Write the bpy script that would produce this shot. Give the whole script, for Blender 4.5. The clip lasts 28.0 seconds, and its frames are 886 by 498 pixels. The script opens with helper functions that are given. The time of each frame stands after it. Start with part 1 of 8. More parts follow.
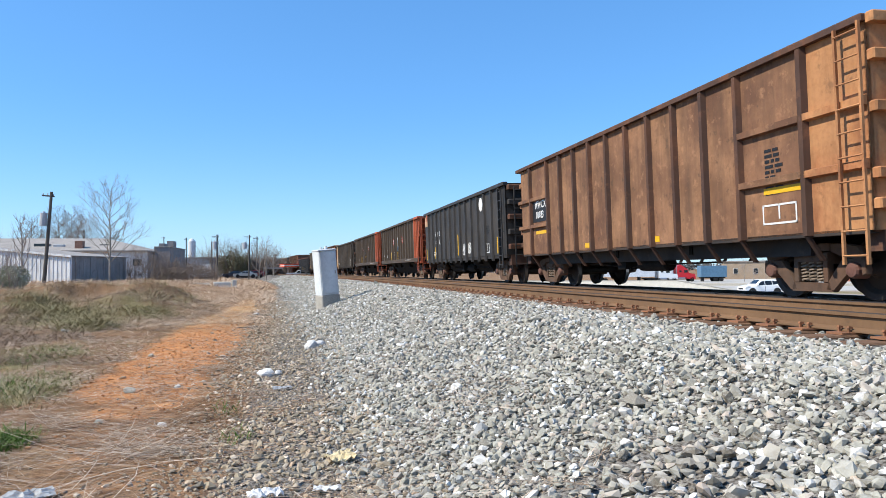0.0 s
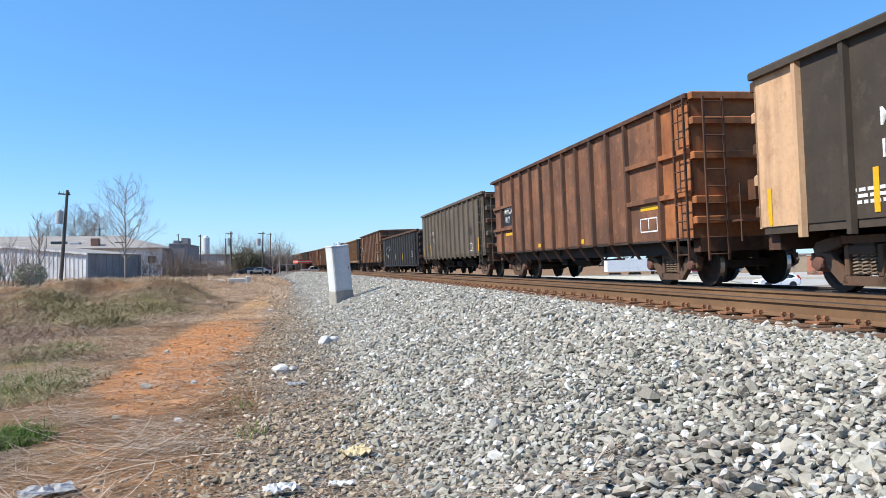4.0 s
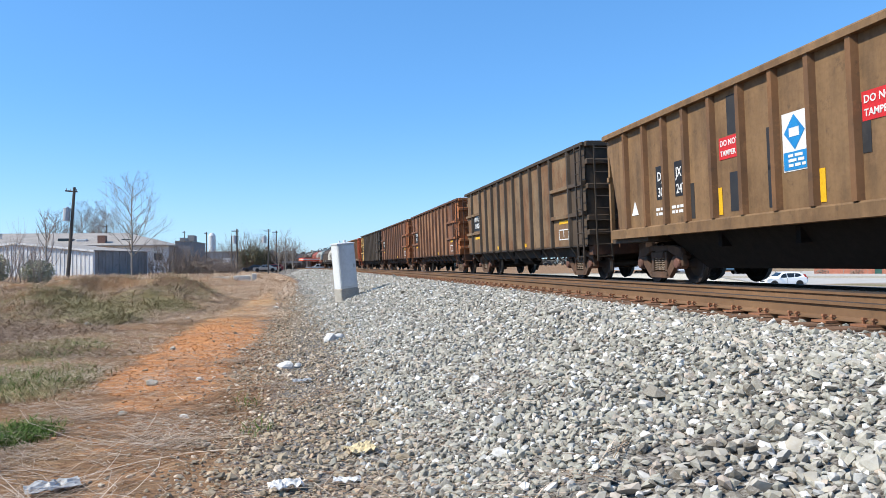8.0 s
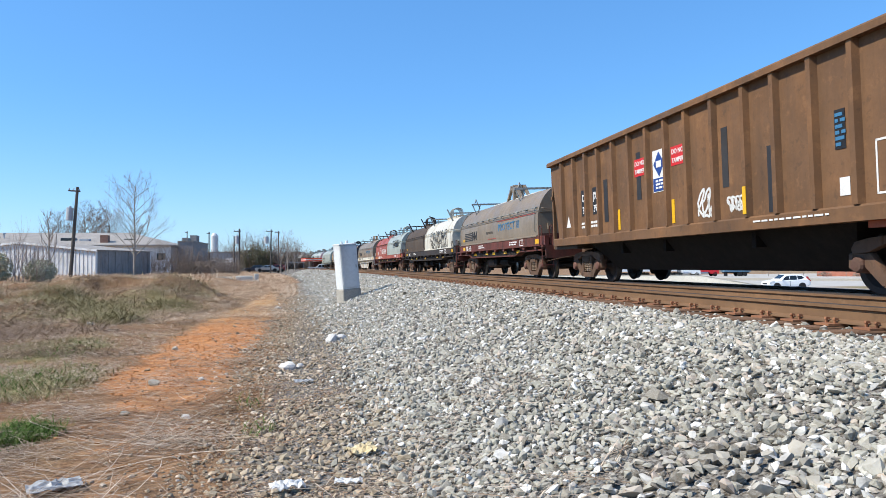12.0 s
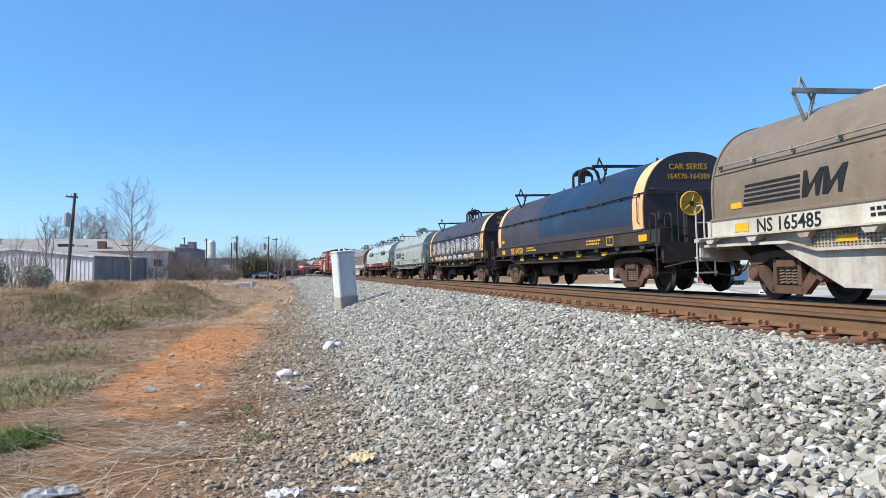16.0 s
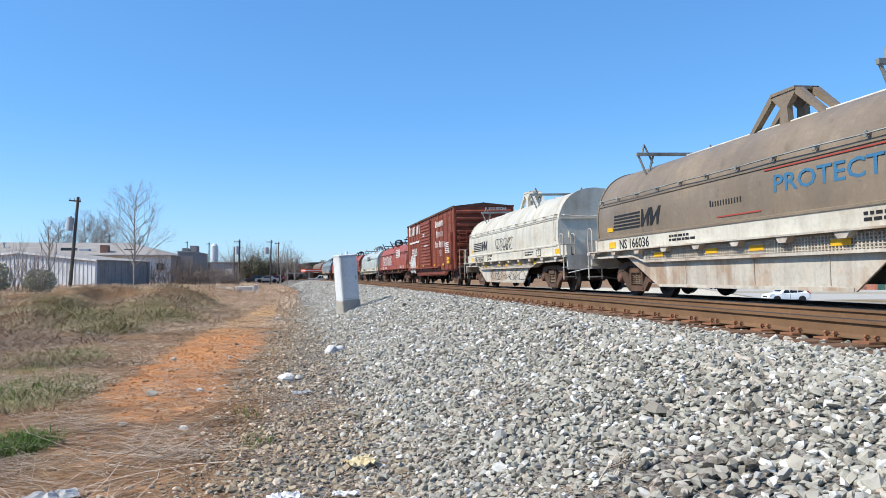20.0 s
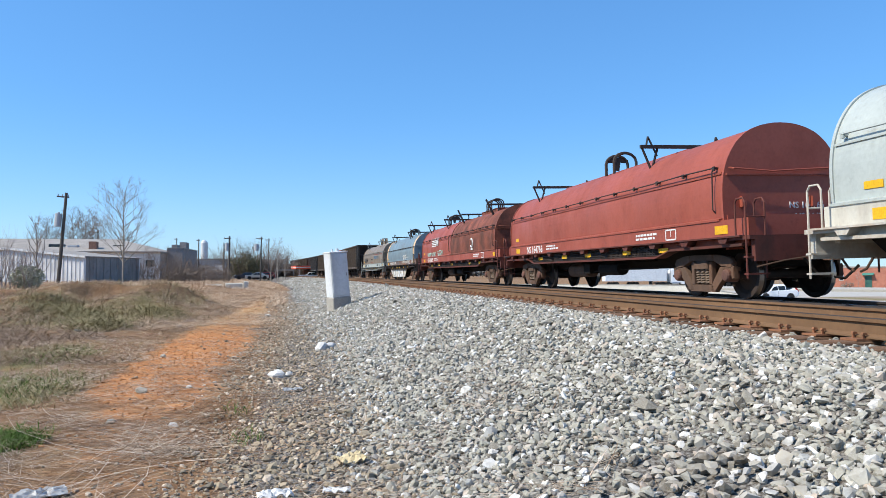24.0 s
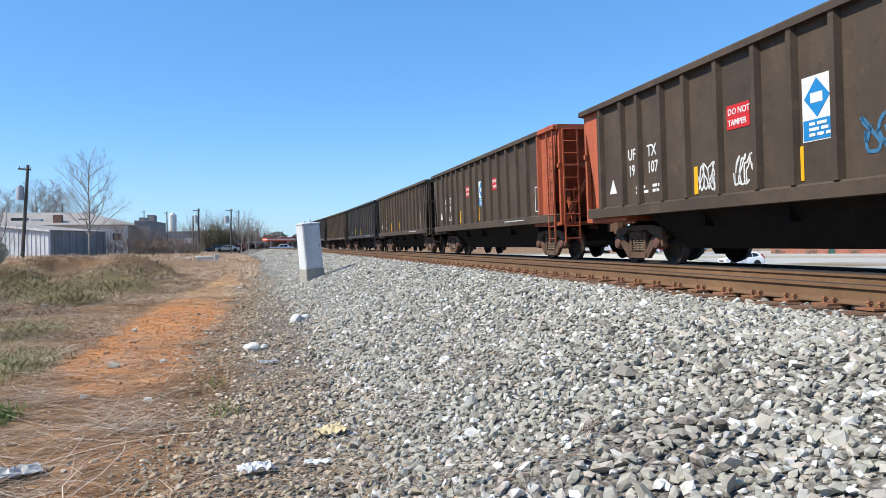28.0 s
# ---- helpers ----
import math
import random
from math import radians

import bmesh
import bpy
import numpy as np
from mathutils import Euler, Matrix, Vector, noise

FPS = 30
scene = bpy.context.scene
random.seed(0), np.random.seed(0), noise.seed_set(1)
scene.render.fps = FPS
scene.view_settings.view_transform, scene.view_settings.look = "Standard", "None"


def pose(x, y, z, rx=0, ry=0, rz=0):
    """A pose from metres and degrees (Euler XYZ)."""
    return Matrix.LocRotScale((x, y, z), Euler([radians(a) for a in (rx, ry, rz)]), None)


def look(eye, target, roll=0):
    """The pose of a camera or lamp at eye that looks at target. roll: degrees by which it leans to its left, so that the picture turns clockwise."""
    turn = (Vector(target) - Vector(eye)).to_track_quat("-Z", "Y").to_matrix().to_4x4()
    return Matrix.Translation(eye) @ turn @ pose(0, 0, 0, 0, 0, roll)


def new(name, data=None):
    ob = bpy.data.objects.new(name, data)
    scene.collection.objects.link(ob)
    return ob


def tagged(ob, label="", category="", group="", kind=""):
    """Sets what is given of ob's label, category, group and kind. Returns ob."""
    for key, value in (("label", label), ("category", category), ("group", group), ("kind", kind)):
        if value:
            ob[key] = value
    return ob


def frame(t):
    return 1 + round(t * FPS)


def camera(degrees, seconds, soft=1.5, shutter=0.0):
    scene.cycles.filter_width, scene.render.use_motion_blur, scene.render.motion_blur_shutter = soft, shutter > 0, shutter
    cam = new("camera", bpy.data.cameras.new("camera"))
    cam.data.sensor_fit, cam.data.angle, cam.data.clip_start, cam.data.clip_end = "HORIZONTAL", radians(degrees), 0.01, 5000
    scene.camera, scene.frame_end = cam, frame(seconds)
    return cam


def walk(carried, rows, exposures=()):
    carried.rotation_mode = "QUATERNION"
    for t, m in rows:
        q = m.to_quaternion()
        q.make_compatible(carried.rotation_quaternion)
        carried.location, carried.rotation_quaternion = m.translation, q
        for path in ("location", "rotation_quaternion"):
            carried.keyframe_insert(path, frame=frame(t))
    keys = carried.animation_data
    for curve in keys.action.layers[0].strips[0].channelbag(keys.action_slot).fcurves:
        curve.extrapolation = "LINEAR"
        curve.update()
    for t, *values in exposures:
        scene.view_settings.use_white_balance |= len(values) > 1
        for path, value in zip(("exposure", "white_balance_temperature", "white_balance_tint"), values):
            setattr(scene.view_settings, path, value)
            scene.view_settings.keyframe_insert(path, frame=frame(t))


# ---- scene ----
cam = camera(63.8, 28.0, soft=0.6)
PATH = [
    (0.0, pose(0.002, -0.002, 1.401, 91.75, 0.51, -10.95)),
    (0.5, pose(0.000, -0.002, 1.401, 91.58, 0.44, -11.00)),
    (1.0, pose(-0.001, -0.005, 1.399, 91.38, 0.32, -10.68)),
    (1.5, pose(0.004, -0.002, 1.403, 91.39, 0.73, -10.69)),
    (2.0, pose(0.002, -0.002, 1.397, 91.42, 0.55, -10.46)),
    (2.5, pose(-0.001, -0.001, 1.402, 91.54, 0.60, -10.54)),
    (3.0, pose(-0.003, -0.002, 1.398, 91.72, 0.48, -9.66)),
    (3.5, pose(-0.001, -0.003, 1.401, 91.59, 0.73, -9.76)),
    (5.5, pose(-0.000, 0.001, 1.401, 90.99, 0.80, -10.13)),
    (6.0, pose(-0.002, -0.000, 1.401, 91.04, 0.90, -9.95)),
    (6.5, pose(0.001, -0.001, 1.399, 91.14, 0.56, -10.01)),
    (7.0, pose(-0.001, -0.001, 1.398, 90.80, 0.52, -9.99)),
    (7.5, pose(0.001, 0.002, 1.401, 90.94, 0.65, -9.70)),
    (8.0, pose(0.002, -0.000, 1.396, 91.23, 0.68, -9.48)),
    (8.5, pose(-0.000, -0.002, 1.401, 91.52, 0.21, -9.48)),
    (9.0, pose(0.002, -0.001, 1.399, 91.53, 0.17, -9.51)),
    (9.5, pose(-0.002, 0.002, 1.398, 91.40, 0.29, -9.45)),
    (10.0, pose(-0.002, -0.001, 1.401, 91.57, 0.47, -9.57)),
    (10.5, pose(0.001, 0.001, 1.403, 91.66, 0.39, -9.44)),
    (11.0, pose(-0.000, 0.000, 1.400, 91.59, 0.40, -9.38)),
    (11.5, pose(-0.003, 0.000, 1.397, 91.32, 0.28, -9.25)),
    (12.0, pose(0.001, 0.002, 1.399, 91.31, 0.45, -9.31)),
    (12.5, pose(0.002, 0.001, 1.400, 91.30, 0.32, -9.31)),
    (14.5, pose(-0.002, -0.001, 1.405, 91.45, 0.21, -9.45)),
    (15.0, pose(-0.001, 0.000, 1.403, 91.48, 0.03, -9.58)),
    (15.5, pose(-0.002, -0.001, 1.405, 91.71, 0.16, -9.69)),
    (16.0, pose(-0.003, -0.002, 1.405, 91.91, 0.22, -9.51)),
    (16.5, pose(-0.003, -0.000, 1.402, 91.80, 0.22, -9.85)),
    (17.0, pose(0.003, -0.001, 1.405, 91.89, 0.30, -9.73)),
    (17.5, pose(0.003, -0.001, 1.405, 91.95, 0.29, -9.78)),
    (18.0, pose(0.001, -0.004, 1.402, 92.13, 0.45, -9.71)),
    (18.5, pose(0.003, 0.001, 1.404, 91.95, 0.42, -9.73)),
    (19.0, pose(0.001, -0.001, 1.407, 91.86, 0.42, -9.43)),
    (19.5, pose(0.003, -0.003, 1.404, 92.16, 0.27, -9.50)),
    (20.0, pose(0.005, -0.006, 1.403, 92.23, 0.20, -9.32)),
    (20.5, pose(0.005, -0.004, 1.400, 92.26, 0.17, -9.51)),
    (21.0, pose(0.003, -0.003, 1.401, 91.90, 0.24, -9.90)),
    (21.5, pose(0.002, 0.001, 1.405, 91.77, 0.14, -9.94)),
    (23.5, pose(0.005, -0.001, 1.402, 91.69, 0.11, -9.97)),
    (24.0, pose(0.003, -0.002, 1.400, 91.99, 0.12, -10.07)),
    (24.5, pose(0.003, 0.001, 1.403, 91.61, 0.36, -10.06)),
    (25.0, pose(0.003, -0.000, 1.401, 91.43, 0.31, -10.48)),
    (25.5, pose(0.007, -0.003, 1.405, 91.65, 0.53, -10.17)),
    (26.0, pose(0.006, -0.003, 1.404, 91.35, 0.53, -10.15)),
    (26.5, pose(0.003, 0.001, 1.398, 91.47, 0.10, -10.73)),
    (27.0, pose(-0.003, 0.007, 1.403, 91.47, -0.05, -10.53)),
    (27.5, pose(-0.014, 0.027, 1.404, 91.04, -0.08, -11.17)),
    (28.0, pose(-0.032, 0.050, 1.396, 89.60, 0.69, -12.30))]
walk(cam, PATH, exposures=[(0.0, 0.32), (12.5, 0.3), (15.0, 0.24), (28.0, 0.23)])

# ---- daylight ----
SUN_AZ, SUN_EL = radians(-98), radians(46)   # azimuth from +Y towards +X
world = bpy.data.worlds.new("clear_sky")
scene.world = world
world.use_nodes = True
wn = world.node_tree
sky = wn.nodes.new("ShaderNodeTexSky")
sky.sky_type, sky.sun_disc = "NISHITA", False
sky.sun_elevation, sky.sun_rotation = SUN_EL, SUN_AZ
sky.air_density, sky.dust_density, sky.ozone_density = 1.0, 0.25, 2.0
bg = wn.nodes["Background"]
bg.inputs["Strength"].default_value = 0.15
deep = wn.nodes.new("ShaderNodeHueSaturation")
deep.inputs["Saturation"].default_value = 1.12
wn.links.new(sky.outputs["Color"], deep.inputs["Color"])
tone = wn.nodes.new("ShaderNodeMix")
tone.data_type, tone.blend_type = "RGBA", "MULTIPLY"
tone.inputs["Factor"].default_value = 1.0
tone.inputs["B"].default_value = (0.61 * 0.148, 0.875 * 0.148, 1.11 * 0.148, 1)
wn.links.new(deep.outputs["Color"], tone.inputs["A"])
even = wn.nodes.new("ShaderNodeGamma")          # a hazier, more even sky than the clear model gives
even.inputs["Gamma"].default_value = 0.62
wn.links.new(tone.outputs["Result"], even.inputs["Color"])
tint = wn.nodes.new("ShaderNodeMix")
tint.data_type, tint.blend_type = "RGBA", "MULTIPLY"
tint.inputs["Factor"].default_value = 1.0
tint.inputs["B"].default_value = (0.475 / 0.15, 0.71 / 0.15, 0.935 / 0.15, 1)
wn.links.new(even.outputs["Color"], tint.inputs["A"])
way = wn.nodes.new("ShaderNodeTexCoord")
height = wn.nodes.new("ShaderNodeSeparateXYZ")
wn.links.new(way.outputs["Generated"], height.inputs[0])
low = wn.nodes.new("ShaderNodeMapRange")             # pale haze that thins out upwards
low.interpolation_type = "SMOOTHSTEP"
low.inputs["From Min"].default_value, low.inputs["From Max"].default_value = -0.02, 0.24
low.inputs["To Min"].default_value, low.inputs["To Max"].default_value = 1.0, 0.0
wn.links.new(height.outputs["Z"], low.inputs["Value"])
haze = wn.nodes.new("ShaderNodeMix")
haze.data_type, haze.blend_type = "RGBA", "MULTIPLY"
haze.inputs["B"].default_value = (1.42, 1.1, 1.04, 1)
wn.links.new(low.outputs["Result"], haze.inputs["Factor"])
wn.links.new(tint.outputs["Result"], haze.inputs["A"])
wn.links.new(haze.outputs["Result"], bg.inputs["Color"])
sun = new("sun", bpy.data.lights.new("sun", "SUN"))
sun.data.energy, sun.data.angle, sun.data.color = 5.0, radians(0.55), (1.0, 0.93, 0.81)
sun_way = Vector((math.sin(SUN_AZ) * math.cos(SUN_EL), math.cos(SUN_AZ) * math.cos(SUN_EL), math.sin(SUN_EL)))
sun.matrix_world = look(sun_way * 300, (0, 0, 0))

# ---- mesh tools ----
class Solid:
    """Collects closed solids into one mesh."""

    def __init__(self):
        self.v, self.f, self.m, self.mi = [], [], [], 0

    def add(self, verts, faces):
        o = len(self.v)
        self.v.extend(tuple(p) for p in verts)
        self.f.extend(tuple(i + o for i in f) for f in faces)
        self.m.extend([self.mi] * len(faces))
        return self

    def box(self, x0, x1, y0, y1, z0, z1):
        return self.add([(x0, y0, z0), (x1, y0, z0), (x1, y1, z0), (x0, y1, z0), (x0, y0, z1), (x1, y0, z1), (x1, y1, z1), (x0, y1, z1)],
                        [(0, 3, 2, 1), (4, 5, 6, 7), (0, 1, 5, 4), (1, 2, 6, 5), (2, 3, 7, 6), (3, 0, 4, 7)])

    def bev(self, x0, x1, y0, y1, z0, z1, b=0.02):
        """A box with its upright and upper edges chamfered."""
        def ring(z, i):
            return [(x0 + b + i, y0 + i, z), (x1 - b - i, y0 + i, z), (x1 - i, y0 + b + i, z), (x1 - i, y1 - b - i, z),
                    (x1 - b - i, y1 - i, z), (x0 + b + i, y1 - i, z), (x0 + i, y1 - b - i, z), (x0 + i, y0 + b + i, z)]
        return self.loft([ring(z0, 0), ring(z1 - b, 0), ring(z1, b * 0.8)])

    def loft(self, rings, close=True, caps=True):
        n = len(rings[0])
        vs = [p for r in rings for p in r]
        fs = []
        for k in range(len(rings) - 1):
            for i in range(n if close else n - 1):
                a, b = k * n + i, k * n + (i + 1) % n
                fs.append((a, b, b + n, a + n))
        if caps:
            fs.append(tuple(range(n - 1, -1, -1)))
            fs.append(tuple((len(rings) - 1) * n + i for i in range(n)))
        return self.add(vs, fs)

    def prism(self, poly, axis, a, b):
        """A polygon of (u, v) drawn out along x (u=y, v=z), y (u=x, v=z) or z (u=x, v=y)."""
        put = {"x": lambda u, v, w: (w, u, v), "y": lambda u, v, w: (u, w, v), "z": lambda u, v, w: (u, v, w)}[axis]
        return self.loft([[put(u, v, a) for u, v in poly], [put(u, v, b) for u, v in poly]])

    def cyl(self, p0, p1, r, n=8, r1=None, caps=True):
        p0, p1 = Vector(p0), Vector(p1)
        q = (p1 - p0).to_track_quat("Z", "Y")
        ring = [q @ Vector((math.cos(2 * math.pi * i / n), math.sin(2 * math.pi * i / n), 0)) for i in range(n)]
        r1 = r if r1 is None else r1
        return self.loft([[p0 + d * r for d in ring], [p1 + d * r1 for d in ring]], caps=caps)

    def tube(self, pts, r, n=6):
        pts = [Vector(p) for p in pts]
        rings, q = [], None
        for i, p in enumerate(pts):
            d = (pts[min(i + 1, len(pts) - 1)] - pts[max(i - 1, 0)]).normalized()
            side = (d.orthogonal() if q is None else q - d * q.dot(d)).normalized()
            q, up = side, d.cross(side)
            rings.append([p + (side * math.cos(2 * math.pi * k / n) + up * math.sin(2 * math.pi * k / n)) * r for k in range(n)])
        return self.loft(rings)

    def lathe(self, prof, axis="x", n=24, at=(0, 0, 0), caps=True):
        """Profile of (along, radius) turned about an axis."""
        rings = []
        for u, r in prof:
            ring = []
            for i in range(n):
                c, s = r * math.cos(2 * math.pi * i / n), r * math.sin(2 * math.pi * i / n)
                p = {"x": (u, c, s), "y": (c, u, s), "z": (c, s, u)}[axis]
                ring.append((p[0] + at[0], p[1] + at[1], p[2] + at[2]))
            rings.append(ring)
        return self.loft(rings, caps=caps)

    def mesh(self, name):
        me = bpy.data.meshes.new(name)
        me.from_pydata(self.v, [], self.f)
        if any(self.m):
            me.polygons.foreach_set("material_index", self.m)
        bm = bmesh.new()
        bm.from_mesh(me)
        bmesh.ops.recalc_face_normals(bm, faces=bm.faces)
        bm.to_mesh(me)
        bm.free()
        return me


def part(name, solid, material, parent=None, label="", at=None, smooth=False):
    """One mesh object from a Solid or a finished mesh, under a thing or a part."""
    me = solid if isinstance(solid, bpy.types.Mesh) else solid.mesh(name)
    mats = material if isinstance(material, (list, tuple)) else [material]
    while len(me.materials) < len(mats):
        me.materials.append(None)
    if smooth:
        me.polygons.foreach_set("use_smooth", [True] * len(me.polygons))
    ob = new(name, me)
    for slot, m in zip(ob.material_slots, mats):
        slot.link, slot.material = "OBJECT", m
    if parent:
        ob.parent = parent
    if at is not None:
        ob.matrix_local = at if isinstance(at, Matrix) else Matrix.Translation(at)
    if label:
        ob["label"] = label
    return ob


def thing(name, label, category, m=None, group="", kind=""):
    ob = new(name)
    if m is not None:
        ob.matrix_basis = m
    return tagged(ob, label, category, group, kind)


MESHES = {}


def shared(key, build):
    """A mesh that alike pieces share, built once."""
    if key not in MESHES:
        made = build()
        MESHES[key] = made if isinstance(made, bpy.types.Mesh) else made.mesh(key.split("|")[0])
    return MESHES[key]


def letters(text, size):
    """A mesh of letters, flat in xy, from the built-in font, its left lower corner at 0."""
    def build():
        cu = bpy.data.curves.new("lettering", "FONT")
        cu.body, cu.size, cu.extrude, cu.resolution_u, cu.offset = text, 1.0, 0.004, 2, 0.012
        ob = bpy.data.objects.new("lettering", cu)
        me = bpy.data.meshes.new_from_object(ob)
        bpy.data.objects.remove(ob)
        bpy.data.curves.remove(cu)
        me.transform(Matrix.Diagonal((size, size, 1, 1)))
        return me
    return shared("lettering|%s|%.3f" % (text, size), build)


# ---- materials ----
def mat(name, color, rough=0.7, metal=0.0, spec=0.4):
    m = bpy.data.materials.new(name)
    m.use_nodes = True
    b = m.node_tree.nodes["Principled BSDF"]
    b.inputs["Base Color"].default_value = (*color, 1)
    b.inputs["Roughness"].default_value, b.inputs["Metallic"].default_value = rough, metal
    b.inputs["Specular IOR Level"].default_value = spec
    return m


def nodes_of(m):
    t = m.node_tree
    return t, t.nodes, t.links, t.nodes["Principled BSDF"]


def noise_node(t, scale, detail=6, stretch=(1, 1, 1), rough=0.55, shift=True, coord="Object"):
    tc = t.nodes.new("ShaderNodeTexCoord")
    mp = t.nodes.new("ShaderNodeMapping")
    mp.inputs["Scale"].default_value = stretch
    t.links.new(tc.outputs[coord], mp.inputs["Vector"])
    if shift:
        info = t.nodes.new("ShaderNodeObjectInfo")
        mul = t.nodes.new("ShaderNodeMath")
        mul.operation, mul.inputs[1].default_value = "MULTIPLY", 40.0
        t.links.new(info.outputs["Random"], mul.inputs[0])
        t.links.new(mul.outputs[0], mp.inputs["Location"])
    n = t.nodes.new("ShaderNodeTexNoise")
    n.inputs["Scale"].default_value, n.inputs["Detail"].default_value, n.inputs["Roughness"].default_value = scale, detail, rough
    t.links.new(mp.outputs[0], n.inputs["Vector"])
    return n.outputs["Fac"]


def ramp(t, fac, *stops):
    r = t.nodes.new("ShaderNodeValToRGB")
    e = r.color_ramp.elements
    while len(e) < len(stops):
        e.new(0.5)
    for el, (p, c) in zip(e, stops):
        el.position = p
        el.color = (*c, 1) if isinstance(c, (tuple, list)) else (c, c, c, 1)
    t.links.new(fac, r.inputs["Fac"])
    return r.outputs["Color"]


def mix(t, fac, a, b, mode="MIX"):
    n = t.nodes.new("ShaderNodeMix")
    n.data_type, n.blend_type = "RGBA", mode
    for sock, val in ((n.inputs["Factor"], fac), (n.inputs["A"], a), (n.inputs["B"], b)):
        if isinstance(val, bpy.types.NodeSocket):
            t.links.new(val, sock)
        elif isinstance(val, (int, float)):
            sock.default_value = val
        else:
            sock.default_value = (*val, 1)
    return n.outputs["Result"]


def bump(t, fac, strength, distance=0.02):
    b = t.nodes.new("ShaderNodeBump")
    b.inputs["Strength"].default_value, b.inputs["Distance"].default_value = strength, distance
    t.links.new(fac, b.inputs["Height"])
    t.links.new(b.outputs[0], t.nodes["Principled BSDF"].inputs["Normal"])


def weathered(name, paint, worn, amount=0.5, streak=0.5, rough=0.65, grime=(0.03, 0.025, 0.02), spec=0.3):
    """Old paint on steel: worn patches, run-down streaks, grime and dents."""
    m = mat(name, paint, rough, 0, spec)
    t, n, l, b = nodes_of(m)
    big = noise_node(t, 0.9, 8, (1, 1, 0.7), 0.65)
    fine = noise_node(t, 14, 5, (1, 1, 1), 0.6)
    run = noise_node(t, 2.2, 6, (1, 1.5, 0.14), 0.6)
    lo = 0.62 - 0.3 * amount
    c = mix(t, ramp(t, big, (lo, 0.0), (lo + 0.2, 1.0)), paint, worn)
    c = mix(t, mix(t, 1.0, ramp(t, run, (0.44, 0.0), (0.64, streak)), ramp(t, big, (0.3, 0.4), (0.6, 1.0)), "MULTIPLY"), c, grime)
    broad = noise_node(t, 0.42, 5, (1, 1, 1.6), 0.6)
    c = mix(t, ramp(t, broad, (0.40, 0.45 * amount), (0.52, 0.0)), c, tuple(0.45 * v for v in paint))
    c = mix(t, ramp(t, broad, (0.52, 0.0), (0.66, 0.5 * amount)), c, tuple(min(1.0, 0.6 * v + 0.75 * w) for v, w in zip(paint, worn)))
    blot = noise_node(t, 3.4, 7, (1, 1, 1), 0.7)
    c = mix(t, ramp(t, blot, (0.56, 0.0), (0.66, 0.55 * amount)), c, tuple(min(1.0, 1.5 * v) for v in worn))
    c = mix(t, ramp(t, blot, (0.34, 0.6 * amount), (0.42, 0.0)), c, grime)
    c = mix(t, ramp(t, fine, (0.45, 0.0), (0.8, 0.45 * amount + 0.1)), c, tuple(0.5 * v for v in worn))
    l.new(c, b.inputs["Base Color"])
    l.new(ramp(t, big, (0.3, rough - 0.12), (0.7, min(1.0, rough + 0.15))), b.inputs["Roughness"])
    bump(t, big, 0.35, 0.03)
    return m


def grained(name, c0, c1, scale=6, rough=0.85, stretch=(1, 1, 1), b_amt=0.3, dist=0.01, spec=0.2, coord="Object"):
    m = mat(name, c0, rough, 0, spec)
    t, n, l, b = nodes_of(m)
    f = noise_node(t, scale, 8, stretch, 0.6, coord=coord)
    g = noise_node(t, scale * 7, 4, stretch, 0.6, coord=coord)
    c = ramp(t, f, (0.3, c0), (0.7, c1))
    c = mix(t, ramp(t, g, (0.4, 0.0), (0.75, 0.5)), c, tuple(0.45 * a for a in c0))
    l.new(c, b.inputs["Base Color"])
    bump(t, g, b_amt, dist)
    return m


RUST_A = weathered("rust_brown_steel", (0.15, 0.07, 0.038), (0.30, 0.155, 0.08), 0.8, 0.5, 0.8)
RUST_L = weathered("faded_brown_steel", (0.19, 0.106, 0.062), (0.215, 0.126, 0.078), 0.5, 0.4, 0.8)
RUST_B = weathered("dark_rust_steel", (0.075, 0.04, 0.028), (0.15, 0.066, 0.036), 0.6, 0.6, 0.8)
RUST_C = weathered("tan_rust_steel", (0.22, 0.15, 0.085), (0.17, 0.085, 0.042), 0.65, 0.4, 0.8)
RUST_OR = weathered("orange_rust_steel", (0.42, 0.155, 0.055), (0.26, 0.095, 0.04), 0.6, 0.45, 0.8)
RUST_M = weathered("mottled_rust_steel", (0.135, 0.068, 0.042), (0.26, 0.115, 0.06), 0.75, 0.5, 0.8)
RUST_YE = weathered("ochre_rust_steel", (0.50, 0.24, 0.10), (0.32, 0.12, 0.05), 0.6, 0.35, 0.8)
BLACK_E = weathered("worn_dark_brown_paint", (0.052, 0.04, 0.03), (0.075, 0.057, 0.042), 0.6, 0.3, 0.75)
BLACK_A = weathered("faded_black_paint", (0.036, 0.033, 0.031), (0.06, 0.052, 0.045), 0.6, 0.3, 0.6)
BLACK_B = weathered("dusty_brown_black_paint", (0.068, 0.048, 0.033), (0.09, 0.064, 0.043), 0.6, 0.25, 0.7)
BLACK_C = weathered("sooty_black_paint", (0.026, 0.026, 0.028), (0.045, 0.042, 0.04), 0.5, 0.3, 0.6)
TAN_H = weathered("faded_tan_brown_paint", (0.235, 0.14, 0.066), (0.16, 0.092, 0.045), 0.6, 0.45, 0.7, (0.035, 0.028, 0.022))
BROWN_H = weathered("faded_brown_paint", (0.145, 0.078, 0.038), (0.20, 0.10, 0.044), 0.6, 0.3, 0.7)
RED_END = weathered("faded_red_orange_paint", (0.47, 0.11, 0.045), (0.32, 0.085, 0.04), 0.5, 0.45, 0.6)
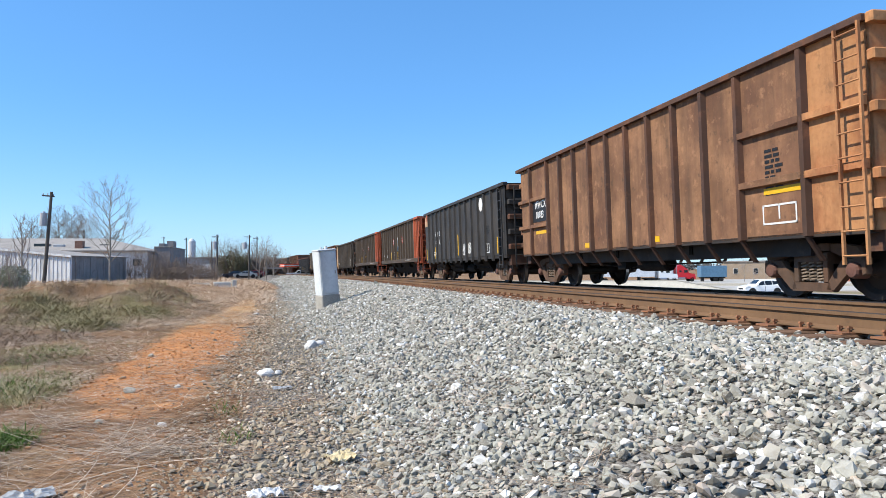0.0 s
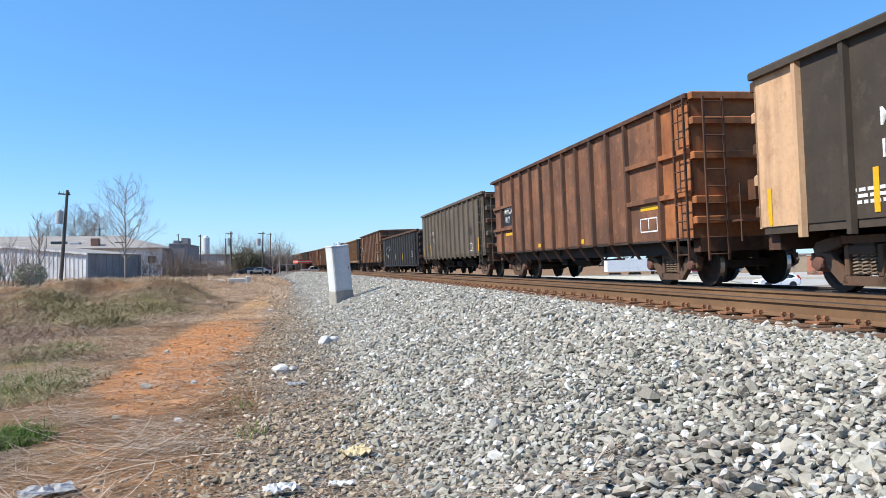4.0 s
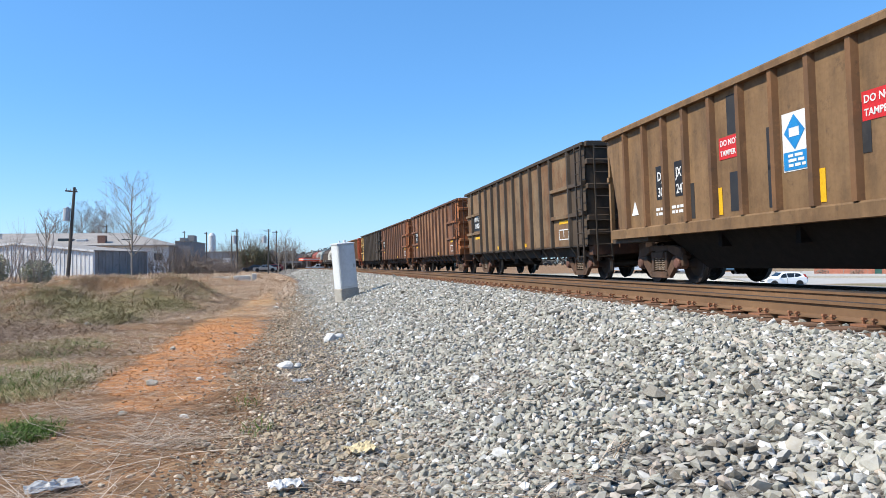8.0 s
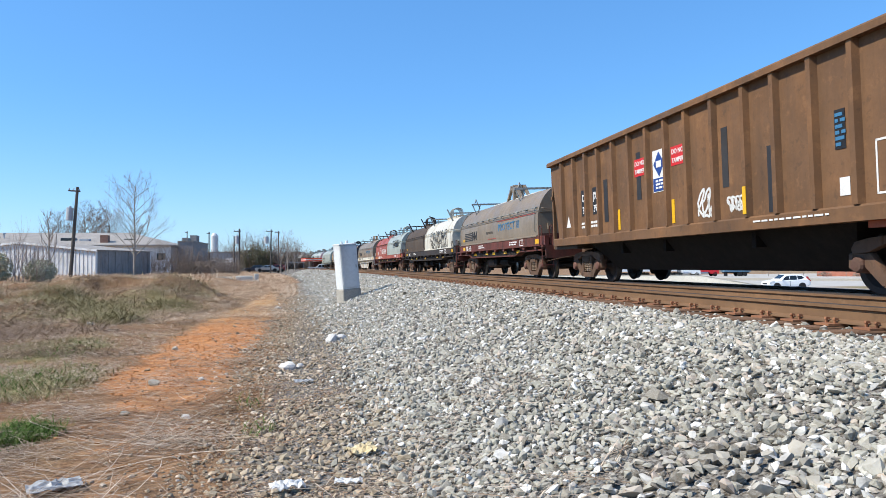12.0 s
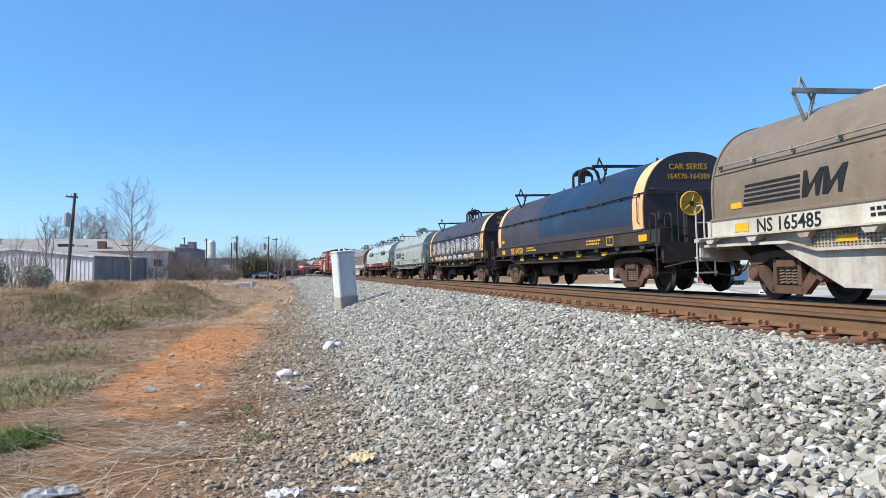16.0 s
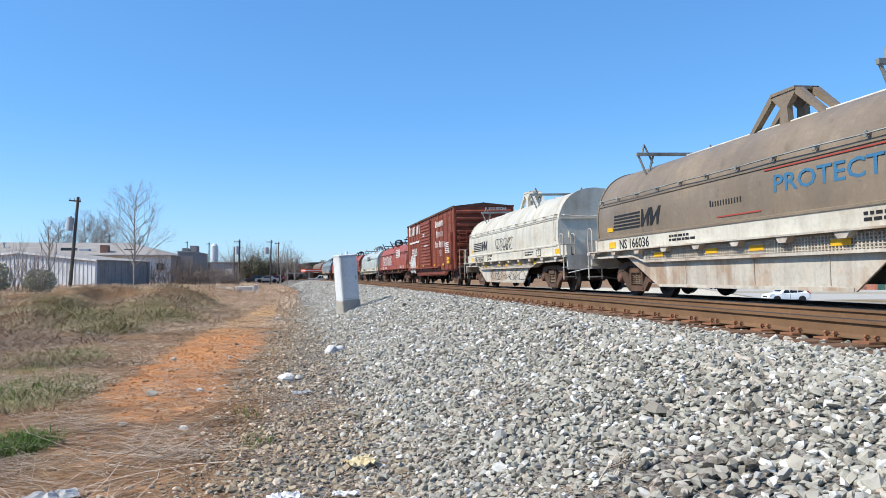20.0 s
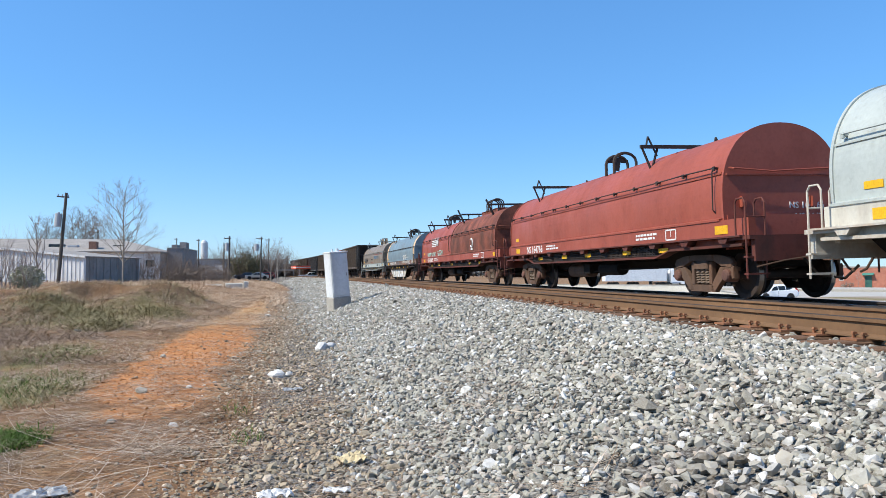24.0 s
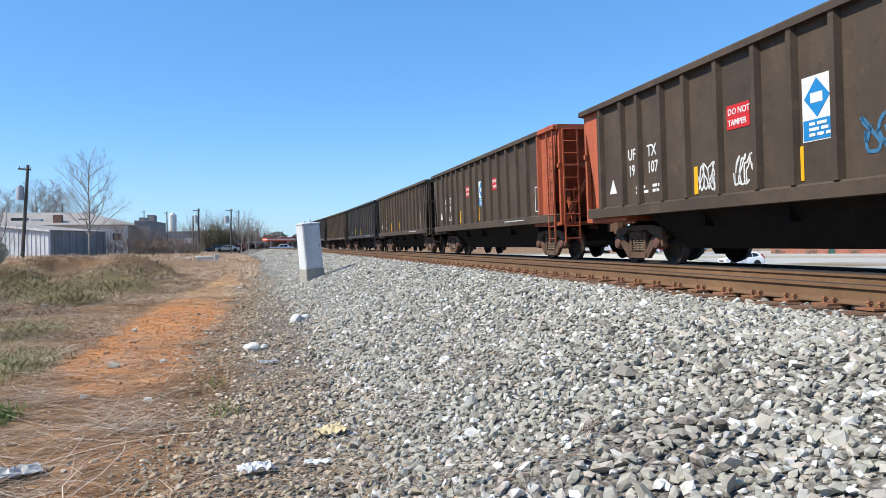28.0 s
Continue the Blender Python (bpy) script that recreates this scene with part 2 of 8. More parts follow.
YEL_END = weathered("faded_yellow_paint", (0.62, 0.38, 0.11), (0.45, 0.24, 0.08), 0.4, 0.4, 0.6)
PEACH_END = weathered("faded_peach_paint", (0.60, 0.38, 0.22), (0.42, 0.24, 0.13), 0.4, 0.3, 0.6)
TAUPE = weathered("faded_taupe_paint", (0.215, 0.17, 0.122), (0.25, 0.195, 0.135), 0.45, 0.15, 0.45)
GREY_N = weathered("light_grey_paint", (0.345, 0.37, 0.325), (0.305, 0.325, 0.285), 0.35, 0.12, 0.4, (0.12, 0.11, 0.095))
WHITE_N = weathered("off_white_paint", (0.58, 0.56, 0.48), (0.47, 0.41, 0.32), 0.4, 0.3, 0.5, (0.16, 0.10, 0.06))
PALE_N = weathered("pale_blue_grey_paint", (0.43, 0.47, 0.44), (0.37, 0.40, 0.37), 0.35, 0.1, 0.4, (0.14, 0.13, 0.11))
RED_N = weathered("oxide_red_paint", (0.33, 0.082, 0.05), (0.27, 0.065, 0.04), 0.4, 0.15, 0.5, (0.07, 0.025, 0.02))
RED_D = weathered("rust_stained_red_paint", (0.32, 0.09, 0.047), (0.11, 0.045, 0.03), 0.8, 0.4, 0.7)
RED_BOX = weathered("weathered_boxcar_red_paint", (0.25, 0.062, 0.032), (0.19, 0.05, 0.028), 0.5, 0.5, 0.6, (0.06, 0.025, 0.018))
BLUE_N = weathered("faded_blue_paint", (0.17, 0.235, 0.27), (0.22, 0.255, 0.26), 0.4, 0.15, 0.45, (0.1, 0.08, 0.06))
NAVY_N = weathered("purple_black_paint", (0.052, 0.042, 0.048), (0.068, 0.054, 0.056), 0.45, 0.1, 0.45)
NAVY_P = weathered("navy_blue_paint", (0.016, 0.036, 0.075), (0.022, 0.04, 0.07), 0.4, 0.2, 0.4)
BAND_Y = weathered("cream_yellow_paint", (0.82, 0.50, 0.235), (0.74, 0.44, 0.21), 0.3, 0.1, 0.5)
FRAME_R = weathered("rusty_red_frame_paint", (0.15, 0.04, 0.028), (0.09, 0.035, 0.026), 0.6, 0.6, 0.7)
FRAME_B = weathered("grimy_black_frame_paint", (0.035, 0.03, 0.028), (0.075, 0.05, 0.036), 0.5, 0.4, 0.75)
FRAME_G = weathered("grimy_grey_frame_paint", (0.30, 0.32, 0.30), (0.2, 0.18, 0.15), 0.5, 0.6, 0.6)
FRAME_W = weathered("rust_streaked_white_frame_paint", (0.55, 0.52, 0.45), (0.4, 0.28, 0.18), 0.45, 0.5, 0.6, (0.2, 0.1, 0.05))
TRUCK = weathered("rusty_cast_truck_steel", (0.105, 0.066, 0.045), (0.145, 0.078, 0.048), 0.6, 0.4, 0.85)
WHEEL = weathered("brown_wheel_steel", (0.035, 0.028, 0.025), (0.07, 0.042, 0.03), 0.5, 0.2, 0.75)
SPRING_M = weathered("dusty_spring_steel", (0.26, 0.20, 0.15), (0.18, 0.12, 0.085), 0.5, 0.2, 0.85)
BEARING_M = weathered("red_brown_bearing_steel", (0.16, 0.075, 0.055), (0.10, 0.06, 0.045), 0.5, 0.2, 0.7)
TREAD = mat("polished_tread_steel", (0.42, 0.40, 0.38), 0.32, 1.0)
# near-black: shade under the cars is put into this grimy colour
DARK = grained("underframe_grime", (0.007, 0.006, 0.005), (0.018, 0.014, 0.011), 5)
LOAD = grained("dark_scrap_load", (0.05, 0.035, 0.028), (0.11, 0.075, 0.05), 4, b_amt=0.8, dist=0.05)
WHITE_P = grained("white_lettering_paint", (0.78, 0.78, 0.75), (0.66, 0.65, 0.62), 8, 0.6, b_amt=0.05)
YEL_P = grained("yellow_reflector", (0.80, 0.46, 0.02), (0.70, 0.38, 0.02), 5, 0.45, b_amt=0.05)
RED_P = grained("red_sign_paint", (0.62, 0.03, 0.035), (0.52, 0.03, 0.03), 5, 0.5, b_amt=0.05)
BLUE_P = grained("blue_sign_paint", (0.02, 0.25, 0.55), (0.02, 0.20, 0.48), 5, 0.5, b_amt=0.05)
INK = grained("black_lettering_paint", (0.015, 0.015, 0.017), (0.03, 0.03, 0.03), 8, 0.5, b_amt=0.05)
BLUE_L = grained("faded_blue_lettering_paint", (0.045, 0.16, 0.30), (0.06, 0.19, 0.32), 8, 0.6, b_amt=0.05)
YEL_L = grained("yellow_lettering_paint", (0.72, 0.40, 0.05), (0.6, 0.33, 0.05), 8, 0.6, b_amt=0.05)
RED_L = grained("faded_red_stripe_paint", (0.42, 0.07, 0.05), (0.36, 0.08, 0.06), 8, 0.6, b_amt=0.05)
TEAL_L = grained("pale_teal_spray_paint", (0.42, 0.62, 0.55), (0.36, 0.55, 0.48), 8, 0.6, b_amt=0.05)

# ---- the line of the tracks: straight behind, a curve to the left ahead ----
BEND, BEND_END = -8.67e-4, 220.0
SPEED = 19.55
NEAR_C, FAR_C = 5.445, 8.95          # centres of the two tracks
RAIL = {"a": (4.70, 1.013), "b": (6.19, 1.010), "c": (8.205, 0.91), "d": (9.695, 0.90)}   # lateral, top of rail


def sway(s):
    """How far the line has bent aside at s metres ahead, and its slope there."""
    if s <= 0:
        return 0.0, 0.0
    if s < BEND_END:
        return BEND * s * s / 2, BEND * s
    return BEND * BEND_END * (s - BEND_END / 2), BEND * BEND_END


def on_line(lateral, s, z):
    return (lateral + sway(s)[0], s, z)


def step(x, a, b):
    t = min(1.0, max(0.0, (x - a) / (b - a)))
    return t * t * (3 - 2 * t)


def bed(u):
    """Height of the ballast bed across the line, u metres from the camera's own line."""
    pts = ((-0.4, 0.0), (0.45, 0.08), (1.2, 0.34), (2.65, 0.79), (4.2, 0.79), (6.7, 0.775), (7.6, 0.70), (10.3, 0.66), (11.0, 0.58), (14.6, -1.3), (16.4, -1.5))
    if u <= pts[0][0]:
        return 0.0
    for (a, za), (b, zb) in zip(pts[:-1], pts[1:]):
        if u <= b:
            return za + (zb - za) * (u - a) / (b - a)
    return -1.5


def ground_z(x, y):
    u = x - sway(y)[0]
    z = bed(u)
    if u < 0.6:
        far = step(y, 20, 75) * 0.35 * step(-u, 1.5, 8)
        p = Vector((x * 0.35, y * 0.35, 0))
        q = Vector((x * 1.6, y * 1.6, 3))
        rough = step(-u, 0.0, 2.0)
        brush = step(-u, 5.0, 8.0) * step(y, 16, 26) * (1 - step(y, 60, 90))
        z += far + rough * (0.09 * noise.noise(p) + 0.03 * noise.noise(q)) + 0.02 * noise.noise(q * 2.1) + brush * (0.2 + 0.2 * noise.noise(p * 0.9))
        bank = math.exp(-(((u + 1.7) / 1.1) ** 2)) * step(y, 24, 30) * (1 - step(y, 40, 60))
        z += 0.16 * bank
        heap = math.exp(-(((y - 27) / 4.5) ** 2)) * step(-u, 2.4, 4.6) * (1 - step(-u, 9, 15))
        z += heap * (0.55 + 0.55 * noise.noise(p * 1.3)) + step(-u, 3.6, 5.5) * step(y, 12, 17) * 0.22 * max(0.0, noise.noise(p * 2.2 + Vector((5, 2, 0))))
    elif u < 3.5:
        z += 0.025 * noise.noise(Vector((x * 1.3, y * 1.3, 7)))
    return z


def spaced(*spans):
    out = []
    for a, b, d in spans:
        n = max(1, round((b - a) / d))
        out += [a + (b - a) * i / n for i in range(n)]
    return out + [spans[-1][1]]


GX = spaced((-2500, -200, 230), (-200, -40, 10), (-40, -9, 0.7), (-9, -3, 0.16), (-3, 3.6, 0.10), (3.6, 18, 0.4), (18, 60, 4), (60, 200, 14), (200, 2500, 230))
GY = spaced((-900, -20, 40), (-20, 2, 1.5), (2, 12, 0.10), (12, 30, 0.22), (30, 60, 0.5), (60, 240, 3), (240, 700, 20), (700, 4000, 330))
CLAY = ((-1.2, 4.0, 0.3), (-1.5, 6.5, 0.4), (-1.75, 8.0, 0.6), (-2.05, 10.8, 0.8), (-2.15, 15.1, 0.95), (-2.3, 21.0, 0.85), (-2.3, 28.0, 0.5), (-2.5, 33.0, 0.2))
GREEN = ((-2.5, 6.3, 0.35), (-3.5, 9.4, 1.0), (-4.6, 13.0, 1.3), (-6.0, 11.5, 1.4), (-6.0, 24.0, 1.3), (-8.9, 31.0, 3.0), (-6.5, 20.0, 1.6), (-0.75, 7.4, 0.22), (-0.55, 6.2, 0.2))


def clay_at(x, y):
    best = 0.0
    for (xa, ya, ra), (xb, yb, rb) in zip(CLAY[:-1], CLAY[1:]):
        if ya - 2 < y < yb + 2:
            t = min(1, max(0, (y - ya) / (yb - ya)))
            d = abs(x - xa - (xb - xa) * t) / (ra + (rb - ra) * t)
            best = max(best, (1 - step(d, 0.4, 1.25)) * (0.34 + 0.66 * step(y, 6.8, 10.0)))
    return best


def green_at(x, y):
    return max(1 - step(math.hypot((x - a), (y - b) * 0.6) / r, 0.4, 1.2) for a, b, r in GREEN)


def build_ground():
    nx, ny = len(GX), len(GY)
    verts, zone = [], {"clay": [], "green": [], "stony": [], "paved": [], "sandy": []}
    for y in GY:
        sw = sway(y)[0]
        for x in GX:
            xx = x + sw if -60 < x < 60 else x
            u = xx - sw
            verts.append((xx, y, ground_z(xx, y)))
            zone["clay"].append(clay_at(xx, y) if -5 < u < 1 and 2 < y < 46 else 0.0)
            zone["green"].append(max(green_at(xx, y) if -13 < u < 0 and 2 < y < 40 else 0.0, 0.35 if u < -20 else 0.0, 0.95 * (1 - step(math.hypot(xx - 64, (y - 70) * 1.3), 9, 10.5))))
            zone["sandy"].append(step(y, 15.5, 23))
            zone["stony"].append(step(u, -1.35, 0.2) * (1 - step(u, 12.5, 15)))
            zone["paved"].append(step(u, 16.6, 17.2) * step(math.hypot(xx - 64, (y - 70) * 1.3), 9, 10.5) if y < 170 else 0.0)
    faces = [(j * nx + i, j * nx + i + 1, (j + 1) * nx + i + 1, (j + 1) * nx + i) for j in range(ny - 1) for i in range(nx - 1)]
    me = bpy.data.meshes.new("ground")
    me.from_pydata(verts, [], faces)
    for k, vals in zone.items():
        me.attributes.new(k, "FLOAT", "POINT").data.foreach_set("value", vals)
    me.polygons.foreach_set("use_smooth", [True] * len(faces))
    return me


def ground_material():
    m = mat("ground_soil", (0.2, 0.15, 0.1), 0.95, 0, 0.1)
    t, n, l, b = nodes_of(m)

    def zone(k):
        a = t.nodes.new("ShaderNodeAttribute")
        a.attribute_name = k
        return a.outputs["Fac"]

    def edged(k, scale, lo=0.35, hi=0.65, ragged=0.9):
        ad = t.nodes.new("ShaderNodeMath")
        ad.operation = "ADD"
        mu = t.nodes.new("ShaderNodeMath")
        mu.operation, mu.inputs[1].default_value, mu.inputs[2].default_value = "MULTIPLY_ADD", ragged, -ragged / 2
        l.new(noise_node(t, scale, 7, shift=False), mu.inputs[0])
        l.new(zone(k), ad.inputs[0])
        l.new(mu.outputs[0], ad.inputs[1])
        return ramp(t, ad.outputs[0], (lo, 0.0), (hi, 1.0))
    coarse = noise_node(t, 0.8, 8, shift=False)
    mid = noise_node(t, 7, 7, shift=False)
    fine = noise_node(t, 45, 5, shift=False)
    straw = mix(t, ramp(t, mid, (0.35, 0.0), (0.65, 1.0)), (0.225, 0.128, 0.067), (0.375, 0.25, 0.142))
    straw = mix(t, ramp(t, coarse, (0.42, 0.0), (0.62, 0.8)), straw, (0.25, 0.14, 0.075))
    clay = mix(t, ramp(t, mid, (0.35, 0.0), (0.65, 1.0)), (0.47, 0.19, 0.068), (0.67, 0.32, 0.128))
    clay = mix(t, ramp(t, fine, (0.5, 0.0), (0.7, 0.5)), clay, (0.25, 0.12, 0.06))
    clay = mix(t, zone("sandy"), clay, mix(t, ramp(t, fine, (0.4, 0.0), (0.62, 1.0)), (0.40, 0.235, 0.105), (0.56, 0.40, 0.23)))
    green = mix(t, ramp(t, mid, (0.35, 0.0), (0.65, 1.0)), (0.17, 0.145, 0.06), (0.29, 0.24, 0.125))
    stony = mix(t, ramp(t, fine, (0.35, 0.0), (0.65, 1.0)), (0.07, 0.06, 0.05), (0.28, 0.26, 0.23))
    paved = mix(t, ramp(t, coarse, (0.35, 0.0), (0.65, 1.0)), (0.40, 0.38, 0.34), (0.47, 0.45, 0.41))
    c = mix(t, edged("green", 1.7, 0.5, 0.85), straw, green)
    c = mix(t, edged("clay", 1.5, 0.2, 0.72, 1.7), c, clay)
    c = mix(t, edged("stony", 5.0), c, stony)
    c = mix(t, ramp(t, fine, (0.33, 0.5), (0.52, 0.0)), c, (0.045, 0.034, 0.025))
    c = mix(t, zone("paved"), c, paved)
    l.new(c, b.inputs["Base Color"])
    bump(t, fine, 0.6, 0.03)
    return m


GROUND_M = ground_material()
ground = part("ground", build_ground(), GROUND_M)
tagged(ground, "dry grass, orange clay path and grey ballast bank", "ground", kind="structure")


# ---- tracks ----
RAIL_M = weathered("brown_rail_steel", (0.165, 0.092, 0.047), (0.21, 0.12, 0.062), 0.5, 0.1, 0.85)
HEAD_M = grained("dull_brown_rail_head", (0.045, 0.034, 0.028), (0.075, 0.055, 0.042), 9, 0.7, b_amt=0.1)
TIE_M = grained("creosoted_timber", (0.14, 0.08, 0.05), (0.26, 0.15, 0.09), 3, 0.95, (1, 6, 6), 0.6, 0.02)
PLATE_M = weathered("rusty_tie_plate_steel", (0.30, 0.135, 0.065), (0.22, 0.10, 0.055), 0.5, 0.1, 0.9)
FAR_S = spaced((-620, 0, 31), (0, 120, 5), (120, BEND_END, 10), (BEND_END, 720, 50))


def rail_solid(lat, top):
    """The flat-bottomed rail with head, web and foot, swept along the line."""
    prof = [(-0.07, -0.172), (0.07, -0.172), (0.07, -0.16), (0.012, -0.135), (0.009, -0.045), (0.034, -0.036), (0.035, -0.006), (0.024, 0.0),
            (-0.024, 0.0), (-0.035, -0.006), (-0.034, -0.036), (-0.009, -0.045), (-0.012, -0.135), (-0.07, -0.16)]
    s = Solid()
    s.loft([[(lat + sway(y)[0] + u, y, top + v) for u, v in prof] for y in FAR_S])
    n = len(prof)
    s.m = [1 if 6 <= (i % n) <= 8 and i < n * (len(FAR_S) - 1) else 0 for i in range(len(s.f))]
    return s


track_near = thing("railway_track", "rusty steel rails spiked to timber ties in grey ballast", "railway track", kind="structure")
track_far = thing("railway_track", "steel rails on timber ties that carry the freight train", "railway track", kind="structure")
for k in "ab":
    part("rail", rail_solid(*RAIL[k]), [RAIL_M, HEAD_M], track_near)
# far rails: the train's shade is put into their dark colour
RAIL_F = weathered("dark_grimy_rail_steel", (0.05, 0.042, 0.038), (0.075, 0.055, 0.045), 0.5, 0.1, 0.7)
# the heads' dark blue stands for the sky and train mirrored in them
HEAD_F = mat("polished_rail_head_steel", (0.07, 0.075, 0.09), 0.4, 0.8)
for k in "cd":
    part("rail", rail_solid(*RAIL[k]), [RAIL_F, HEAD_F], track_far)


def tie_solid():
    s = Solid()
    s.bev(-1.3, 1.3, -0.115, 0.115, -0.18, 0.0, 0.015)
    return s


def plate_solid():
    """Tie plate with four spikes, round a rail that runs along y."""
    s = Solid()
    s.box(-0.19, 0.17, -0.098, 0.098, 0.0, 0.018)
    for x, y in ((-0.09, -0.055), (-0.09, 0.06), (0.09, -0.06), (0.09, 0.05)):
        s.box(x - 0.009, x + 0.009, y - 0.009, y + 0.009, 0.01, 0.058)
        sg = 1 if x < 0 else -1
        s.prism([(x - 0.016 * sg, 0.052), (x + 0.032 * sg, 0.047), (x + 0.026 * sg, 0.068), (x - 0.008 * sg, 0.072)], "y", y - 0.014, y + 0.014)
    return s


def lay_ties(track, centre, zc, tilt, first, last, plates):
    rng = random.Random(5)
    y = first
    while y < last:
        sw, sl = sway(y)
        turn = -math.degrees(math.atan(sl)) + rng.uniform(-0.8, 0.8)
        m = pose(centre + sw + rng.uniform(-0.06, 0.06), y, zc - 0.192 + rng.uniform(-0.012, 0.006), 0, tilt, turn)
        part("tie", shared("tie", tie_solid), TIE_M, track, at=m)
        for lat, top in plates:
            part("tie_plate", shared("tie_plate", plate_solid), PLATE_M, track, at=pose(lat + sw, y, top - 0.192, 0, tilt, turn))
        y += 0.495


lay_ties(track_near, NEAR_C, 1.012, 0.0, -2, 62, (RAIL["a"], RAIL["b"]))
lay_ties(track_far, FAR_C, 0.905, 0.0, 5, 40, (RAIL["c"],))
rest = Solid()
for centre, zc, spans in ((NEAR_C, 1.008, ((-60, -2.2), (62.2, 170))), (FAR_C, 0.905, ((-60, 4.8), (40, 170)))):
    for a, b in spans:
        y = a
        while y < b:
            sw = sway(y)[0]
            rest.box(centre + sw - 1.3, centre + sw + 1.3, y - 0.11, y + 0.11, zc - 0.37, zc - 0.195)
            y += 0.495
tagged(part("distant_ties", rest, TIE_M, track_near), kind="stuff")

# ---- rolling stock ----
def cast_plate(s, poly, x0=-1.08, x1=-1.18, b=0.03):
    """A cast steel web seen from the side, its outer edge rounded off."""
    cy, cz = sum(p[0] for p in poly) / len(poly), sum(p[1] for p in poly) / len(poly)
    k = 1 - b / max(0.12, max(math.hypot(p[0] - cy, p[1] - cz) for p in poly))
    s.loft([[(x0, u, v) for u, v in poly], [(x1 + b, u, v) for u, v in poly], [(x1, cy + (u - cy) * k, cz + (v - cz) * k) for u, v in poly]])


def truck_frame():
    """Cast side frame of a three-piece truck, near side, its middle at y = 0."""
    s = Solid()
    cast_plate(s, [(-0.44, 0.75), (-0.44, 0.87), (0.44, 0.87), (0.44, 0.75)])
    cast_plate(s, [(-0.46, 0.13), (-0.42, 0.27), (0.42, 0.27), (0.46, 0.13)])
    for sg in (-1, 1):
        cast_plate(s, [(sg * u, v) for u, v in ((0.42, 0.87), (0.42, 0.74), (0.68, 0.64), (1.03, 0.60), (1.06, 0.69), (0.98, 0.80), (0.72, 0.85))])
        cast_plate(s, [(sg * u, v) for u, v in ((0.78, 0.63), (0.66, 0.63), (0.37, 0.30), (0.30, 0.14), (0.46, 0.14), (0.80, 0.44))])
        cast_plate(s, [(sg * u, v) for u, v in ((0.27, 0.26), (0.37, 0.26), (0.37, 0.73), (0.27, 0.73))], b=0.02)
        cast_plate(s, [(sg * u, v) for u, v in ((1.0, 0.62), (1.09, 0.63), (1.10, 0.40), (1.03, 0.37))], b=0.02)
        s.box(-1.17, -0.97, sg * 0.89 - 0.12, sg * 0.89 + 0.12, 0.54, 0.62)
    return s


def bearing_cap():
    return Solid().lathe([(-1.25, 0.05), (-1.24, 0.10), (-1.21, 0.12), (-1.0, 0.135)], "x", 12)


def spring_coil():
    """One coil spring of six turns, standing at the origin."""
    return Solid().tube([(0.062 * math.cos(a * 0.7854), 0.062 * math.sin(a * 0.7854), 0.29 + 0.31 * a / 48) for a in range(49)], 0.017, 5)


def wheelset():
    """Axle with two flanged wheels in one piece, turning about x."""
    half = [(0.0, 0.085), (0.60, 0.10), (0.66, 0.15), (0.70, 0.30), (0.67, 0.385), (0.675, 0.40), (0.685, 0.487), (0.715, 0.462), (0.81, 0.457),
            (0.815, 0.44), (0.80, 0.36), (0.74, 0.30), (0.78, 0.15), (0.82, 0.11), (0.90, 0.085), (1.12, 0.085), (1.17, 0.10), (1.19, 0.06)]
    prof = [(-u, r) for u, r in half[:0:-1]] + half
    n = 30
    s = Solid().lathe(prof, "x", n)
    treads = {i for i in range(len(prof) - 1) if min(prof[i][1], prof[i + 1][1]) > 0.456 and max(prof[i][1], prof[i + 1][1]) < 0.463}
    s.m = [1 if (i // n) in treads else 0 for i in range(len(s.f))]
    return s


def truck_middle():
    s = Solid()
    s.box(-1.16, 1.16, -0.2, 0.2, 0.55, 0.84)
    s.box(-0.9, 0.9, -0.95, -0.9, 0.38, 0.5)
    s.box(-0.9, 0.9, 0.42, 0.47, 0.3, 0.42)
    return s


WHEELS = {"lead": [], "trail": []}


def add_truck(car, y, cat_label="", steel=None):
    tr = part("truck", shared("bolster", truck_middle), steel or TRUCK, car, cat_label or "rust-brown cast steel truck", at=Matrix.Translation((0, y, 0)))
    for turn, sg in ((0, -1), (180, 1)):
        part("side_frame", shared("side_frame", truck_frame), steel or TRUCK, tr, at=pose(0, 0, 0, 0, 0, turn))
        part("bolster_end", shared("bolster_end", lambda: Solid().bev(-1.21, -0.99, -0.25, 0.25, 0.59, 0.72, 0.02)), steel or TRUCK, tr, at=pose(0, 0, 0, 0, 0, turn))
        for dy in (-0.17, 0.0, 0.17):
            part("coil_spring", shared("coil_spring", spring_coil), SPRING_M, tr, at=(sg * 1.11, dy, 0))
        for dy in (-0.89, 0.89):
            part("bearing_cap", shared("bearing_cap", bearing_cap), BEARING_M, tr, at=pose(0, dy, 0.46, 0, 0, turn))
    for k, dy in (("lead", -0.89), ("trail", 0.89)):
        w = part("wheelset", shared("wheelset", wheelset), [WHEEL, TREAD], tr, "brown wheels with bright worn treads", at=Matrix.Translation((0, dy, 0.46)))
        WHEELS[k].append(w)
    return tr


def coupler():
    s = Solid()
    s.box(-0.11, 0.11, 0.0, 0.75, 0.76, 0.98)
    s.prism([(-0.16, 0.0), (-0.16, -0.22), (-0.02, -0.26), (0.03, -0.1), (0.16, -0.12), (0.16, 0.0)], "z", 0.7, 1.02)
    s.box(-0.55, 0.55, 0.55, 0.75, 0.85, 0.95)
    s.tube([(0.25, 0.1, 0.8), (0.26, -0.1, 0.55), (0.2, -0.3, 0.5)], 0.022, 6)
    return s


